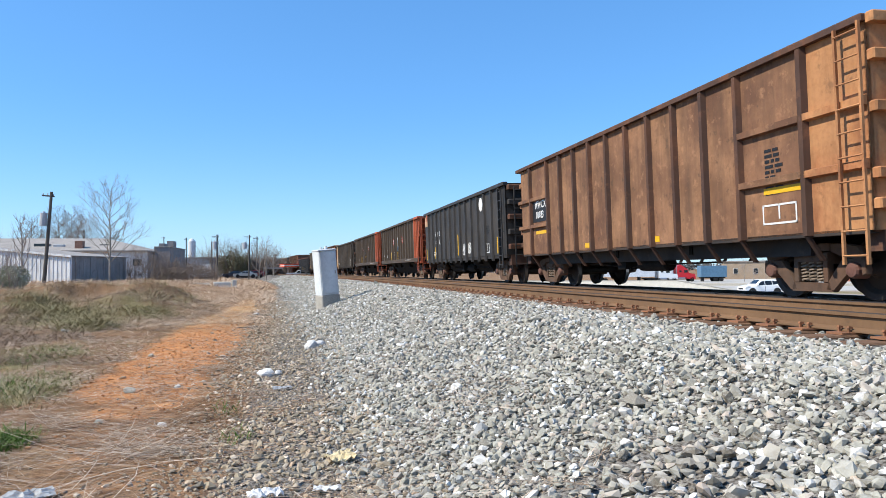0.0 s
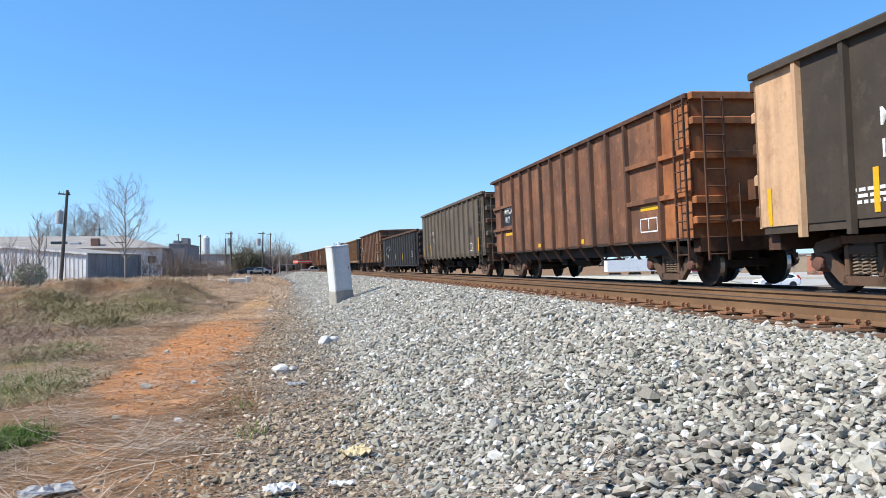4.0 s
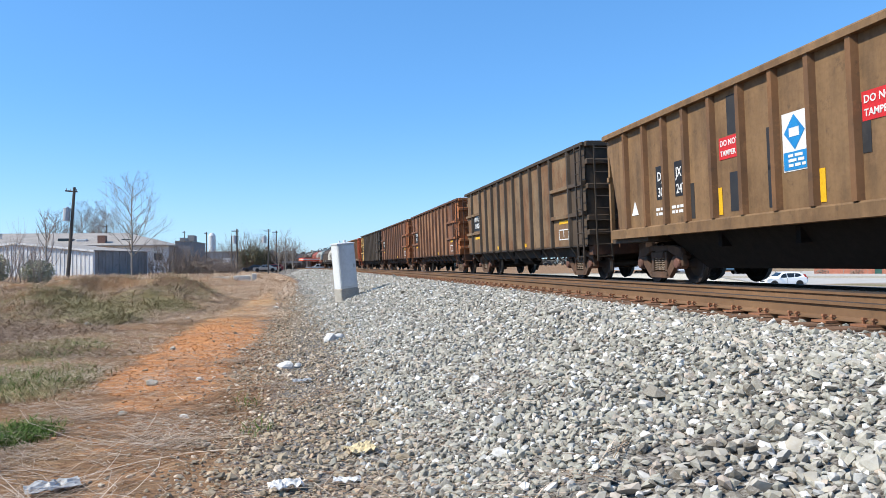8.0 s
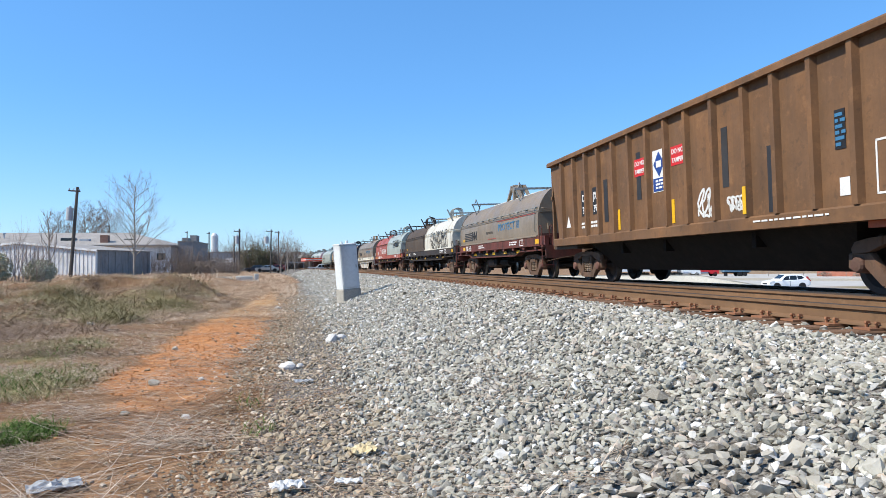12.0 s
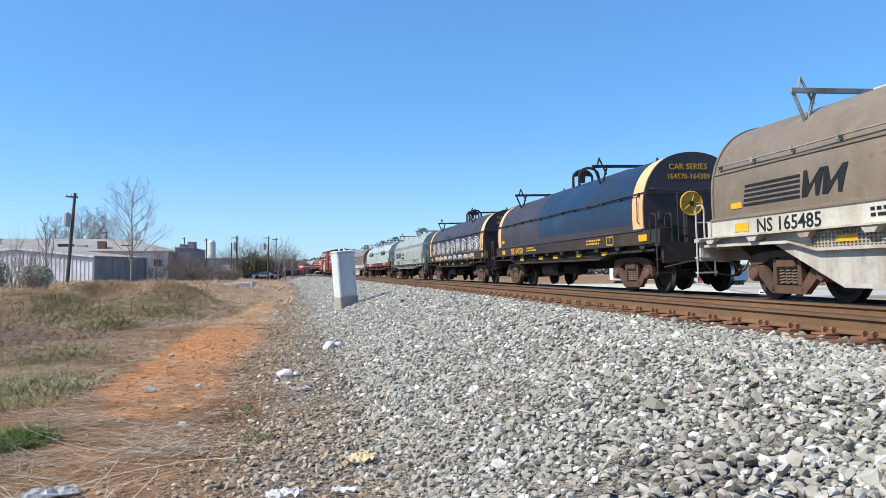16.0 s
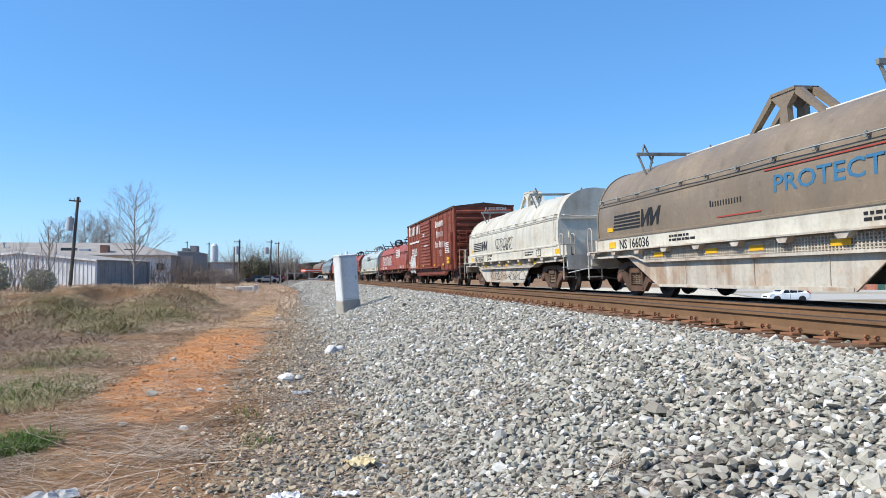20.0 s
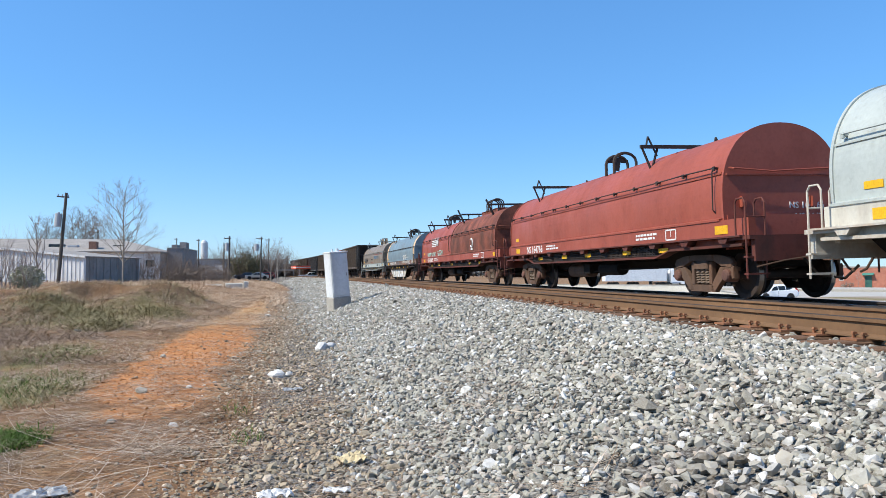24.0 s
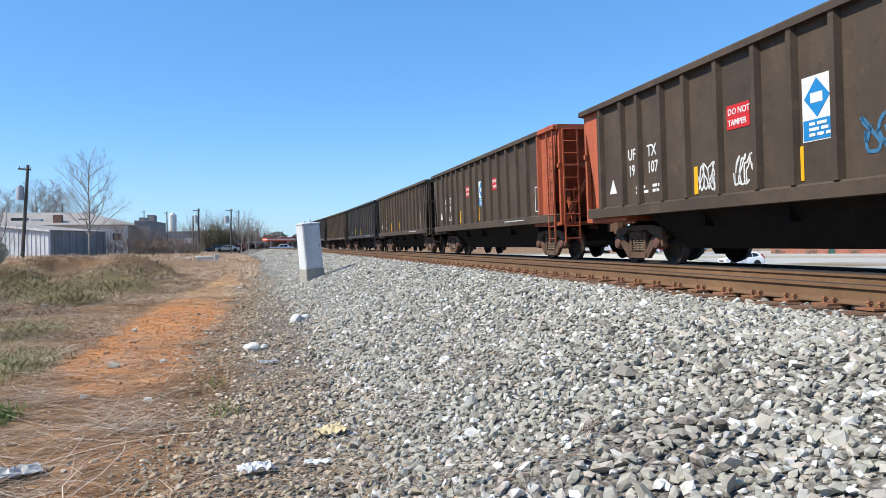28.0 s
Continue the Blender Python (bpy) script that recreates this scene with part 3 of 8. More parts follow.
def add_ends(car, L, material):
    """Couplers at both ends."""
    part("coupler", shared("coupler", coupler), TRUCK, car, "rusty knuckle coupler with hose", at=Matrix.Translation((0, -L / 2 - 0.32, 0)))
    part("coupler", shared("coupler", coupler), TRUCK, car, at=pose(0, L / 2 + 0.32, 0, 0, 0, 180))


def ladder(w, z0, z1, gap=0.33):
    """A ladder in the yz plane, its middle at y = 0, rungs standing off at x = 0."""
    s = Solid()
    for y in (-w / 2, w / 2):
        s.box(-0.02, 0.02, y - 0.02, y + 0.02, z0, z1)
    z = z0 + 0.12
    while z < z1:
        s.cyl((-0.015, -w / 2, z), (-0.015, w / 2, z), 0.014, 5)
        z += gap
    return s


def write(car, text, size, y, z, material, x=-1.61, label="", wide=1.0):
    """Letters on the side that faces the camera; y is where the first letter starts."""
    m = Matrix(((0, 0, -1, x), (-wide, 0, 0, y), (0, 1, 0, z), (0, 0, 0, 1)))
    return part("lettering", letters(text, size), material, car, label, at=m)


def write_end(car, text, size, x, y, z, material):
    return part("lettering", letters(text, size), material, car, at=Matrix(((1, 0, 0, x), (0, 0, -1, y), (0, 1, 0, z), (0, 0, 0, 1))))


def patch(car, name, y0, y1, z0, z1, material, x=-1.608, label="", thick=0.006):
    """A thin painted patch or plate on the near side."""
    return part(name, Solid().box(x - thick, x, min(y0, y1), max(y0, y1), z0, z1), material, car, label)


def small_print(car, y, z, rows, w, material, x=-1.608, h=0.05, seed=1):
    """Writing too small to read, as plain bars."""
    rng = random.Random(seed)
    s = Solid()
    for r in range(rows):
        a = y
        while a > y - w * rng.uniform(0.75, 1.0):
            b = rng.uniform(0.06, 0.2)
            s.box(x - 0.005, x, a - b, a, z - r * h * 1.7, z - r * h * 1.7 + h)
            a -= b + 0.04
    return part("small_print", s, material, car)


def outlined(car, y, z, w, h, material, x=-1.608):
    """A stencilled data frame of thin lines."""
    s = Solid()
    for a, b, c, d in ((0, w, 0, 0.03), (0, w, h - 0.03, h), (0, 0.03, 0, h), (w - 0.03, w, 0, h), (w * 0.48, w * 0.52, 0.08, h)):
        s.box(x - 0.005, x, y - b, y - a, z + c, z + d)
    return part("data_stencil", s, material, car)


def scrawl(car, y, z, w, h, n, material, x=-1.61, seed=0, r=0.018, label="white spray-paint scrawl"):
    """Spray-paint scrawl without words: looping strokes laid flat on the side."""
    rng = random.Random(seed)
    s = Solid()
    for k in range(n):
        cy, pts = y - w * (k + 0.5) / n, []
        ph, tilt = rng.uniform(0, 6), rng.uniform(-0.5, 0.5)
        for i in range(13):
            a = i / 12
            pts.append((x, cy + w / n * (0.75 * math.sin(3.1 * a * math.pi + ph) * rng.uniform(0.6, 1.0) + tilt * (a - 0.5)), z + h * (0.5 + 0.48 * math.cos(math.pi * (1 + rng.choice((0.9, 1.0, 1.1)) * 2.2 * a) + ph * 0.3))))
        bent = []
        for i in range(len(pts) - 1):
            p0, p1, p2, p3 = (Vector(pts[min(max(j, 0), len(pts) - 1)]) for j in (i - 1, i, i + 1, i + 2))
            for f in (0.0, 0.25, 0.5, 0.75):
                bent.append(0.5 * (2 * p1 + (p2 - p0) * f + (2 * p0 - 5 * p1 + 4 * p2 - p3) * f * f + (3 * p1 - p0 - 3 * p2 + p3) * f ** 3))
        for p, q in zip(bent[:-1], bent[1:]):
            d = Vector((0, q[1] - p[1], q[2] - p[2]))
            if d.length > 1e-4:
                o = Vector((0, -d.z, d.y)).normalized() * r
                s.loft([[Vector(p) + o, Vector(q) + o, Vector(q) - o, Vector(p) - o], [Vector(v) - Vector((0.004, 0, 0)) for v in (Vector(p) + o, Vector(q) + o, Vector(q) - o, Vector(p) - o)]])
    return part("graffiti", s, material, car, label)


def spiky_scrawl(car, y, z, w, h, n, material, x, seed, r=0.022):
    """Sprayed fans of long zigzag strokes without words."""
    rng = random.Random(seed)
    s = Solid()

    def stroke(p, q, k):
        d = Vector((0, q[0] - p[0], q[1] - p[1]))
        if d.length > 0.01:
            o = Vector((0, -d.z, d.y)).normalized() * r
            a, b = Vector((x, *p)), Vector((x, *q))
            s.loft([[a + o, b + o * k, b - o * k, a - o], [v - Vector((0.004, 0, 0)) for v in (a + o, b + o * k, b - o * k, a - o)]])
    for i in range(n):
        left, wide = y - w * i / n, w / n * rng.uniform(0.8, 0.98)
        tall = h * rng.uniform(0.8, 1.0)
        at = (left, z + tall * 0.8)
        for k in range(rng.randint(7, 9)):
            f = (k + 1) / 9
            nxt = (left - wide * (0.1 + 0.62 * f) + rng.uniform(-0.05, 0.05), z + tall * (rng.uniform(0.0, 0.22) if k % 2 == 0 else rng.uniform(0.55, 0.9) * (1 - 0.35 * f)))
            stroke(at, nxt, rng.uniform(0.3, 1.2))
            at = nxt
        top = (left - wide * 0.25, z + tall)
        for k in range(3):
            end = (left - wide * rng.uniform(0.85, 1.0), z + tall * (0.72 - 0.25 * k))
            bow = ((top[0] + end[0]) / 2, (top[1] + end[1]) / 2 + tall * 0.07)
            stroke(top, bow, 1.0)
            stroke(bow, end, 0.6)
            stroke(end, (end[0] + wide * 0.12, end[1] - tall * rng.uniform(0.2, 0.35)), 0.4)
            top = (top[0] + 0.05 * wide, top[1] - tall * 0.12)
    return part("graffiti", s, material, car, "white spray-paint scrawl")


def hat_rib(z0, z1, w=0.13, d=0.09):
    return Solid().prism([(0.0, -w * 0.62), (-d, -w * 0.36), (-d, w * 0.36), (0.0, w * 0.62)], "z", z0, z1)


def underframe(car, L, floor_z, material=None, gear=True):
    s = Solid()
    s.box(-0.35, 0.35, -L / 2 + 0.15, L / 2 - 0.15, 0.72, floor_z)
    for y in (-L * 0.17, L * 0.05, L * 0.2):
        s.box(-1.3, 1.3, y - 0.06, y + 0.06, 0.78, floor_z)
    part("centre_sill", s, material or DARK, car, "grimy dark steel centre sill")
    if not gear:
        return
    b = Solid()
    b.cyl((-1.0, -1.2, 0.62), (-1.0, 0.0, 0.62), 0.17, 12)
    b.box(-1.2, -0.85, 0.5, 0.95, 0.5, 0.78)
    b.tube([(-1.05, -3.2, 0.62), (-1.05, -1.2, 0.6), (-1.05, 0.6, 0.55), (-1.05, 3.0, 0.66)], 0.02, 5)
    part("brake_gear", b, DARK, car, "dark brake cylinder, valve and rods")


SIDE = -1.6


def rib_gondola(side, rear_end=None, front_end=None, L=15.0, label="", corner=None, ribs=None, stencils=True, steps=None):
    """Tall ribbed gondola: outside ribs that run down into braces, three-band end bays."""
    car = thing("gondola_car", label, "freight car", group="freight train")
    rear_end, front_end = rear_end or side, front_end or side
    top, low, sill = 3.85, 1.0, 0.6
    yr, yf = L / 2, -L / 2
    ye = yr - 0.38                        # the rear wall, under the overhanging chord
    ribs = ribs or RUST_B
    ys = [yr - 1.42, yr - 2.95] + [yr - 2.95 - (L - 5.72) / 9 * i for i in range(1, 10)] + [yf + 1.2]
    corner = corner or front_end
    zones = ((ys[1], ye, rear_end), (ys[-2], ys[1], side), (ys[-1], ys[-2], front_end), (yf, ys[-1], corner))
    for sg in (-1, 1):
        for a, b, m in zones:
            if sg < 0:
                part("side_panel", Solid().box(SIDE, SIDE + 0.05, a, b, low, top - 0.08), m, car)
        if sg > 0:
            part("side_panel", Solid().box(1.55, 1.6, yf, ye, low, top - 0.08), side, car)

        def rib():
            r = hat_rib(low - 0.02, top - 0.1)
            r.prism([(-0.03, low), (-0.09, low), (0.18, sill), (0.24, sill)], "y", -0.035, 0.035)
            return r
        for y in ys:
            m = pose(SIDE, y, 0) if sg < 0 else pose(1.6, y, 0, 0, 0, 180)
            part("rib", shared("rib|tall", rib), ribs, car, at=m)
        x0, x1 = (SIDE - 0.1, SIDE + 0.06) if sg < 0 else (1.54, 1.7)
        part("top_chord", Solid().bev(x0, x1, yf - 0.02, yr - 0.1, top - 0.1, top, 0.02), ribs, car)
        # inset sill: the shade under the body is put into its black colour
        s = Solid()
        s.box((-1.28 if sg < 0 else 1.22), (-1.22 if sg < 0 else 1.28), yf + 1.6, yr - 1.9, sill + 0.08, low)
        s.box((-1.6 if sg < 0 else 1.34), (-1.34 if sg < 0 else 1.6), yf + 0.1, ye - 0.05, low - 0.04, low + 0.03)
        part("side_sill", s, FRAME_B, car)
        if sg < 0:
            for a, b, m in ((ys[1], ys[0], rear_end), (ys[0], ye + 0.1, rear_end), (ys[-1], ys[-2], front_end), (yf, ys[-1], corner)):
                for z in (1.88, 2.72):
                    part("band", Solid().prism([(SIDE, z - 0.07), (SIDE - 0.09, z - 0.05), (SIDE - 0.09, z + 0.05), (SIDE, z + 0.07)], "y", a + 0.03, b - 0.03), m, car)
    for y, sg, m in ((yf, -1, corner), (ye, 1, rear_end)):
        s = Solid().box(-1.6, 1.6, min(y, y - sg * 0.05), max(y, y - sg * 0.05), low, top - 0.02)
        part("end_wall", s, m, car)
        for z in (1.35, 1.75, 2.62, 3.3, top - 0.06):
            part("end_beam", Solid().bev(-1.62, 1.62, y + (0 if sg > 0 else -0.14), y + (0.14 if sg > 0 else 0), z - 0.07, z + 0.07, 0.02), m, car)
        s = Solid().box(-1.45, 1.45, min(y, y - sg * 0.3), max(y, y - sg * 0.3), 0.72, low)
        part("end_sill", s, RUST_B, car)
    part("floor", Solid().box(-1.55, 1.55, yf + 0.05, ye - 0.05, low - 0.02, low + 0.06), RUST_B, car)
    part("ladder", shared("ladder|side", lambda: ladder(0.42, 0.55, 3.75)), steps or ribs, car, "thin steel ladder", at=pose(SIDE - 0.13, yf + 0.2, 0))
    part("ladder", shared("ladder|side", lambda: ladder(0.42, 0.55, 3.75)), steps or ribs, car, "thin steel ladder", at=pose(-1.2, yf - 0.2, 0, 0, 0, 90))
    part("brake_platform", Solid().box(-0.9, 0.3, yf - 0.55, yf - 0.14, 1.28, 1.32).box(-0.5, -0.2, yf - 0.4, yf - 0.14, 1.7, 2.1).cyl((-0.9, yf - 0.5, 0.9), (-0.9, yf - 0.5, 2.0), 0.02, 5).cyl((0.3, yf - 0.5, 0.9), (0.3, yf - 0.5, 2.0), 0.02, 5), RUST_B, car, "rusty brake platform and rails")
    underframe(car, L, low)
    add_ends(car, L, side)
    for y in (yf + 1.75, yr - 1.75):
        add_truck(car, y)
    if stencils:
        patch(car, "reflector", yf + 2.2, yf + 1.27, 1.68, 1.78, YEL_P, SIDE - 0.002)
        outlined(car, yf + 2.25, 1.2, 0.8, 0.32, WHITE_P, SIDE - 0.002)
        patch(car, "reflector", yr - 1.75, yr - 2.65, 1.62, 1.72, YEL_P, SIDE - 0.002)
        for y in (yf + 5.6, yf + 9.2):
            patch(car, "reflector", y, y + 0.28, 1.08, 1.2, YEL_P, SIDE - 0.002)
    return car


def tub_gondola(side, rear_end=None, L=14.8, top=3.68, low=0.86, label="", n=13, first=1.1, feet=0.2, chord=None):
    """Smooth-sided gondola with hat ribs whose feet hang below the side."""
    car = thing("gondola_car", label, "freight car", group="freight train")
    yr, yf = L / 2, -L / 2
    rear_end = rear_end or side
    ys = [yr - first - (L - 0.65 - first) * i / n for i in range(n + 1)]
    for sg in (-1, 1):
        x0, x1 = (SIDE, SIDE + 0.05) if sg < 0 else (1.55, 1.6)
        part("side_panel", Solid().box(x0, x1, yf, ys[0], low + feet + 0.02, top - 0.1), side, car)
        part("side_panel", Solid().box(x0, x1, ys[0], yr, low + feet + 0.02, top - 0.1), rear_end, car)
        for y in ys:
            m = pose(SIDE, y, 0) if sg < 0 else pose(1.6, y, 0, 0, 0, 180)

            def rib():
                r = hat_rib(low + 0.02, top - 0.12, 0.12, 0.08)
                return r
            part("rib", shared("rib|tub%.2f" % top, rib), side if y < ys[0] - 0.1 else rear_end, car, at=m)
        part("top_chord", Solid().bev((SIDE - 0.1 if sg < 0 else 1.5), (SIDE + 0.1 if sg < 0 else 1.7), yf - 0.03, yr + 0.03, top - 0.13, top, 0.03), chord or side, car)
        part("side_sill", Solid().box((-1.58 if sg < 0 else 1.4), (-1.4 if sg < 0 else 1.58), yf + 0.1, yr - 0.1, low + feet - 0.1, low + feet + 0.06), side, car)
    for y, sg, m in ((yf, -1, side), (yr, 1, rear_end)):
        part("end_wall", Solid().box(-1.6, 1.6, min(y, y - sg * 0.05), max(y, y - sg * 0.05), low + 0.2, top - 0.05), m, car)
        for k in range(5):
            z = low + 0.5 + k * (top - low - 0.7) / 4
            part("end_beam", Solid().bev(-1.55, 1.55, y + (0 if sg > 0 else -0.2), y + (0.2 if sg > 0 else 0), z - 0.09, z + 0.09, 0.03), m if k % 2 else RUST_B, car)
        part("end_sill", Solid().box(-1.45, 1.45, min(y, y - sg * 0.3), max(y, y - sg * 0.3), 0.7, low + 0.22), RUST_B, car)
    part("floor", Solid().box(-1.55, 1.55, yf + 0.05, yr - 0.05, low + 0.16, low + 0.24), RUST_B, car)
    part("ladder", shared("ladder|tub%.2f" % top, lambda: ladder(0.4, 0.6, top - 0.2)), side, car, "thin steel ladder", at=pose(SIDE - 0.1, yf + 0.4, 0))
    part("ladder", shared("ladder|tub%.2f" % top, lambda: ladder(0.4, 0.6, top - 0.2)), side, car, "thin steel ladder", at=pose(-1.15, yf - 0.26, 0, 0, 0, 90))
    part("brake_platform", Solid().box(-0.9, 0.3, yf - 0.6, yf - 0.2, 1.2, 1.24).lathe([(yf - 0.3, 0.02), (yf - 0.3, 0.26), (yf - 0.27, 0.26), (yf - 0.27, 0.02)], "y", 14, (0.1, 0, 2.1)).box(-0.1, 0.3, yf - 0.27, yf - 0.2, 1.5, 2.2).cyl((-0.9, yf - 0.55, 0.85), (-0.9, yf - 0.55, 1.9), 0.02, 5).cyl((-0.2, yf - 0.55, 0.85), (-0.2, yf - 0.55, 1.9), 0.02, 5), RUST_B, car, "rusty brake wheel, box and platform")
    underframe(car, L, low + 0.2)
    for y in (-2.2, 2.6):
        # the tub's near-black colour includes the shade below the floor
        part("hopper_tub", Solid().prism([(-1.3, low + 0.2), (1.3, low + 0.2), (0.9, 0.45), (-0.9, 0.45)], "y", y - 1.2, y + 1.2), DARK, car, "underside tub with shade in its near-black colour")
    add_ends(car, L, side)
    for y in (yf + 1.75, yr - 1.75):
        add_truck(car, y)
    for y, z in ((yf + 1.05, 1.15), (yr - 2.6, 1.15), (yr - 0.35, 1.1)):
        patch(car, "reflector", y, y + 0.1, z, z + 0.6, YEL_P, SIDE - 0.004)
    outlined(car, yf + 2.75, 1.2, 0.55, 0.36, WHITE_P, SIDE - 0.002)
    small_print(car, yf + 2.6, 2.2, 4, 0.4, INK, SIDE - 0.002, 0.05, 3)
    small_print(car, yr - 2.0, 1.45, 3, 1.2, WHITE_P, SIDE - 0.002, 0.05, 4)
    return car


def block_graffiti(car, y, z, w, h, paint, x):
    """Fat sprayed letter shapes, leaning and uneven, side by side; unreadable."""
    rng = random.Random(31)
    shapes = (((0, 0), (0.1, 1), (0.32, 1), (0.42, 0.55), (0.55, 1), (0.9, 0.95), (0.95, 0), (0.7, 0.02), (0.66, 0.5), (0.5, 0.25), (0.38, 0.25), (0.3, 0.55), (0.24, 0)),
              ((0.3, 0), (0.36, 0.68), (0.0, 0.66), (0.04, 0.98), (1.0, 1.02), (0.96, 0.7), (0.64, 0.7), (0.6, -0.04)),
              ((0.1, 0.1), (0.0, 0.5), (0.12, 0.92), (0.5, 1.02), (0.9, 0.9), (1.0, 0.45), (0.88, 0.06), (0.5, -0.03)),
              ((0.12, 0.08), (0.0, 0.5), (0.14, 0.95), (0.6, 1.03), (0.97, 0.9), (0.9, 0.62), (0.5, 0.7), (0.36, 0.5), (0.5, 0.3), (0.92, 0.34), (1.0, 0.04), (0.5, -0.05)),
              ((0.0, 0), (0.06, 1), (0.34, 1.02), (0.36, 0.66), (0.7, 1.04), (1.0, 0.96), (0.6, 0.5), (1.02, 0.02), (0.7, -0.03), (0.36, 0.34), (0.3, -0.02)))
    step_y = w / len(shapes)
    for k, shape in enumerate(shapes):
        k_w, dz = step_y * rng.uniform(0.9, 0.97), rng.uniform(-0.03, 0.03)
        pts = [(y - k * step_y - u * k_w - 0.05 * v, z + dz + v * h) for u, v in shape]
        part("spray_paint", Solid().prism(pts, "x", x, x + 0.008), paint, car, "fat white sprayed letter shape" if k == 0 else "")
        if k in (2, 3):
            c = y - (k + 0.5) * step_y
            part("spray_paint", Solid().prism([(c + 0.07, z + h * 0.35), (c + 0.05, z + h * 0.68), (c - 0.08, z + h * 0.66), (c - 0.06, z + h * 0.34)], "x", x - 0.005, x), FRAME_W, car)


RIBS_A = (6.5, 5.45, 4.72, 3.8, 2.95, 1.95, 0.95, 0.13, -0.7, -1.6, -2.5, -3.45, -4.4, -5.3, -6.3)
RIBS_B = (6.36, 5.37, 4.46, 3.58, 2.61, 1.68, 0.76, -0.11, -0.97, -1.95, -2.95, -3.77, -4.66, -5.5, -6.3)


def hopper(side, front_end=None, rear_end=None, L=15.1, label="", scrap=True, ribs=None, spots=RIBS_A):
    """Hopper car: ribbed side on a deep sill, black tub below, sloped end sheets behind ladders."""
    car = thing("hopper_car", label, "freight car", group="freight train")
    top, sill_t, sill_b = 3.72, 1.31, 1.08
    yr, yf = L / 2, -L / 2
    front_end, rear_end = front_end or side, rear_end or side
    ca, cb = yf + 1.15, yr - 0.75
    for sg in (-1, 1):
        x0, x1 = (SIDE, SIDE + 0.05) if sg < 0 else (1.55, 1.6)
        part("side_panel", Solid().box(x0, x1, ca, cb, sill_t, top - 0.1), side, car)
        part("end_panel", Solid().prism([(ca, sill_t), (ca, top - 0.1), (yf + 0.03, top - 0.1), (yf + 0.45, sill_t)], "x", x0, x1), front_end, car)
        part("end_panel", Solid().prism([(cb, sill_t), (cb, top - 0.1), (yr - 0.03, top - 0.1), (yr - 0.55, sill_t + 0.4), (yr - 0.6, sill_t)], "x", x0, x1), rear_end, car)
        for y in spots:
            part("rib", shared("rib|hopper", lambda: hat_rib(sill_t, top - 0.1, 0.14, 0.1)), (ribs or side) if y > -6 else front_end, car, at=pose(SIDE, y, 0) if sg < 0 else pose(1.6, y, 0, 0, 0, 180))
        for a, b, m in ((ca, yr + 0.02, side), (yf - 0.02, ca, front_end)):
            part("top_chord", Solid().bev((SIDE - 0.13 if sg < 0 else 1.5), (SIDE + 0.1 if sg < 0 else 1.73), a, b, top - 0.13, top, 0.03), m, car)
        part("side_sill", Solid().bev((SIDE - 0.08 if sg < 0 else 1.35), (SIDE + 0.25 if sg < 0 else 1.68), yf + 0.25, yr - 0.25, sill_b, sill_t, 0.03), side, car)
    for y, sg, m in ((yf, -1, front_end), (yr, 1, rear_end)):
        e = -sg
        part("slope_sheet", Solid().prism([(y, top - 0.05), (y + e * 0.08, top - 0.05), (y + e * 1.95, 1.25), (y + e * 1.87, 1.2)], "x", -1.55, 1.55), m, car)
        s = Solid()
        for x in (-1.56, -0.6, 0.6, 1.5):
            s.box(x, x + 0.09, y - 0.05, y + 0.05, 1.0, top - 0.1)
        s.box(-1.6, 1.6, y - 0.05, y + 0.05, top - 0.14, top)
        s.box(-1.6, 1.6, y - 0.05, y + 0.05, 2.55, 2.67)
        s.prism([(y, 1.1), (y + e * 0.1, 1.1), (y + e * 0.1 + e * 0.75, 2.6), (y + e * 0.75, 2.6)], "x", -1.2, -1.12)
        s.prism([(-1.45, 1.1), (-1.35, 1.1), (-0.5, 2.6), (-0.6, 2.6)], "y", y - 0.04, y + 0.04)
        part("end_frame", s, m, car)
        part("end_platform", Solid().box(-1.55, 1.55, min(y - sg * 0.02, y - sg * 2.0), max(y - sg * 0.02, y - sg * 2.0), 0.98, 1.08), m if m is not side else BLACK_B, car)
    part("ladder", shared("ladder|hop", lambda: ladder(0.42, 0.5, 3.6)), front_end, car, "thin steel ladder", at=pose(SIDE - 0.07, yf + 0.35, 0))
    part("ladder", shared("ladder|hop", lambda: ladder(0.42, 0.5, 3.6)), front_end, car, "thin steel ladder", at=pose(-1.25, yf - 0.08, 0, 0, 0, 90))
    part("brake_stand", Solid().box(-0.3, 0.3, yf + 0.2, yf + 0.5, 1.05, 1.9).cyl((-0.75, yf - 0.02, 1.0), (-0.75, yf - 0.02, 2.0), 0.022, 5).cyl((-1.15, yf - 0.02, 1.0), (-1.15, yf - 0.02, 2.0), 0.022, 5).tube([(-1.15, yf - 0.02, 2.0), (-0.75, yf - 0.02, 2.0)], 0.022, 5), BLACK_B if front_end is side else front_end, car, "brake stand and grab rails")
    # the sill's shade on the belly is put into its near-black colour
    part("hopper_tub", Solid().loft([[(-1.35, -5.1, 1.12), (1.35, -5.1, 1.12), (1.35, 5.1, 1.12), (-1.35, 5.1, 1.12)], [(-0.75, -4.4, 0.34), (0.75, -4.4, 0.34), (0.75, 4.4, 0.34), (-0.75, 4.4, 0.34)]]), DARK, car, "belly tub between the trucks with shade in its near-black colour")
    if scrap:
        s, rng = Solid(), random.Random(3)
        y = yf + 2.2
        while y < yr - 2.2:
            w, h = rng.uniform(0.5, 1.3), rng.uniform(-0.05, 0.1)
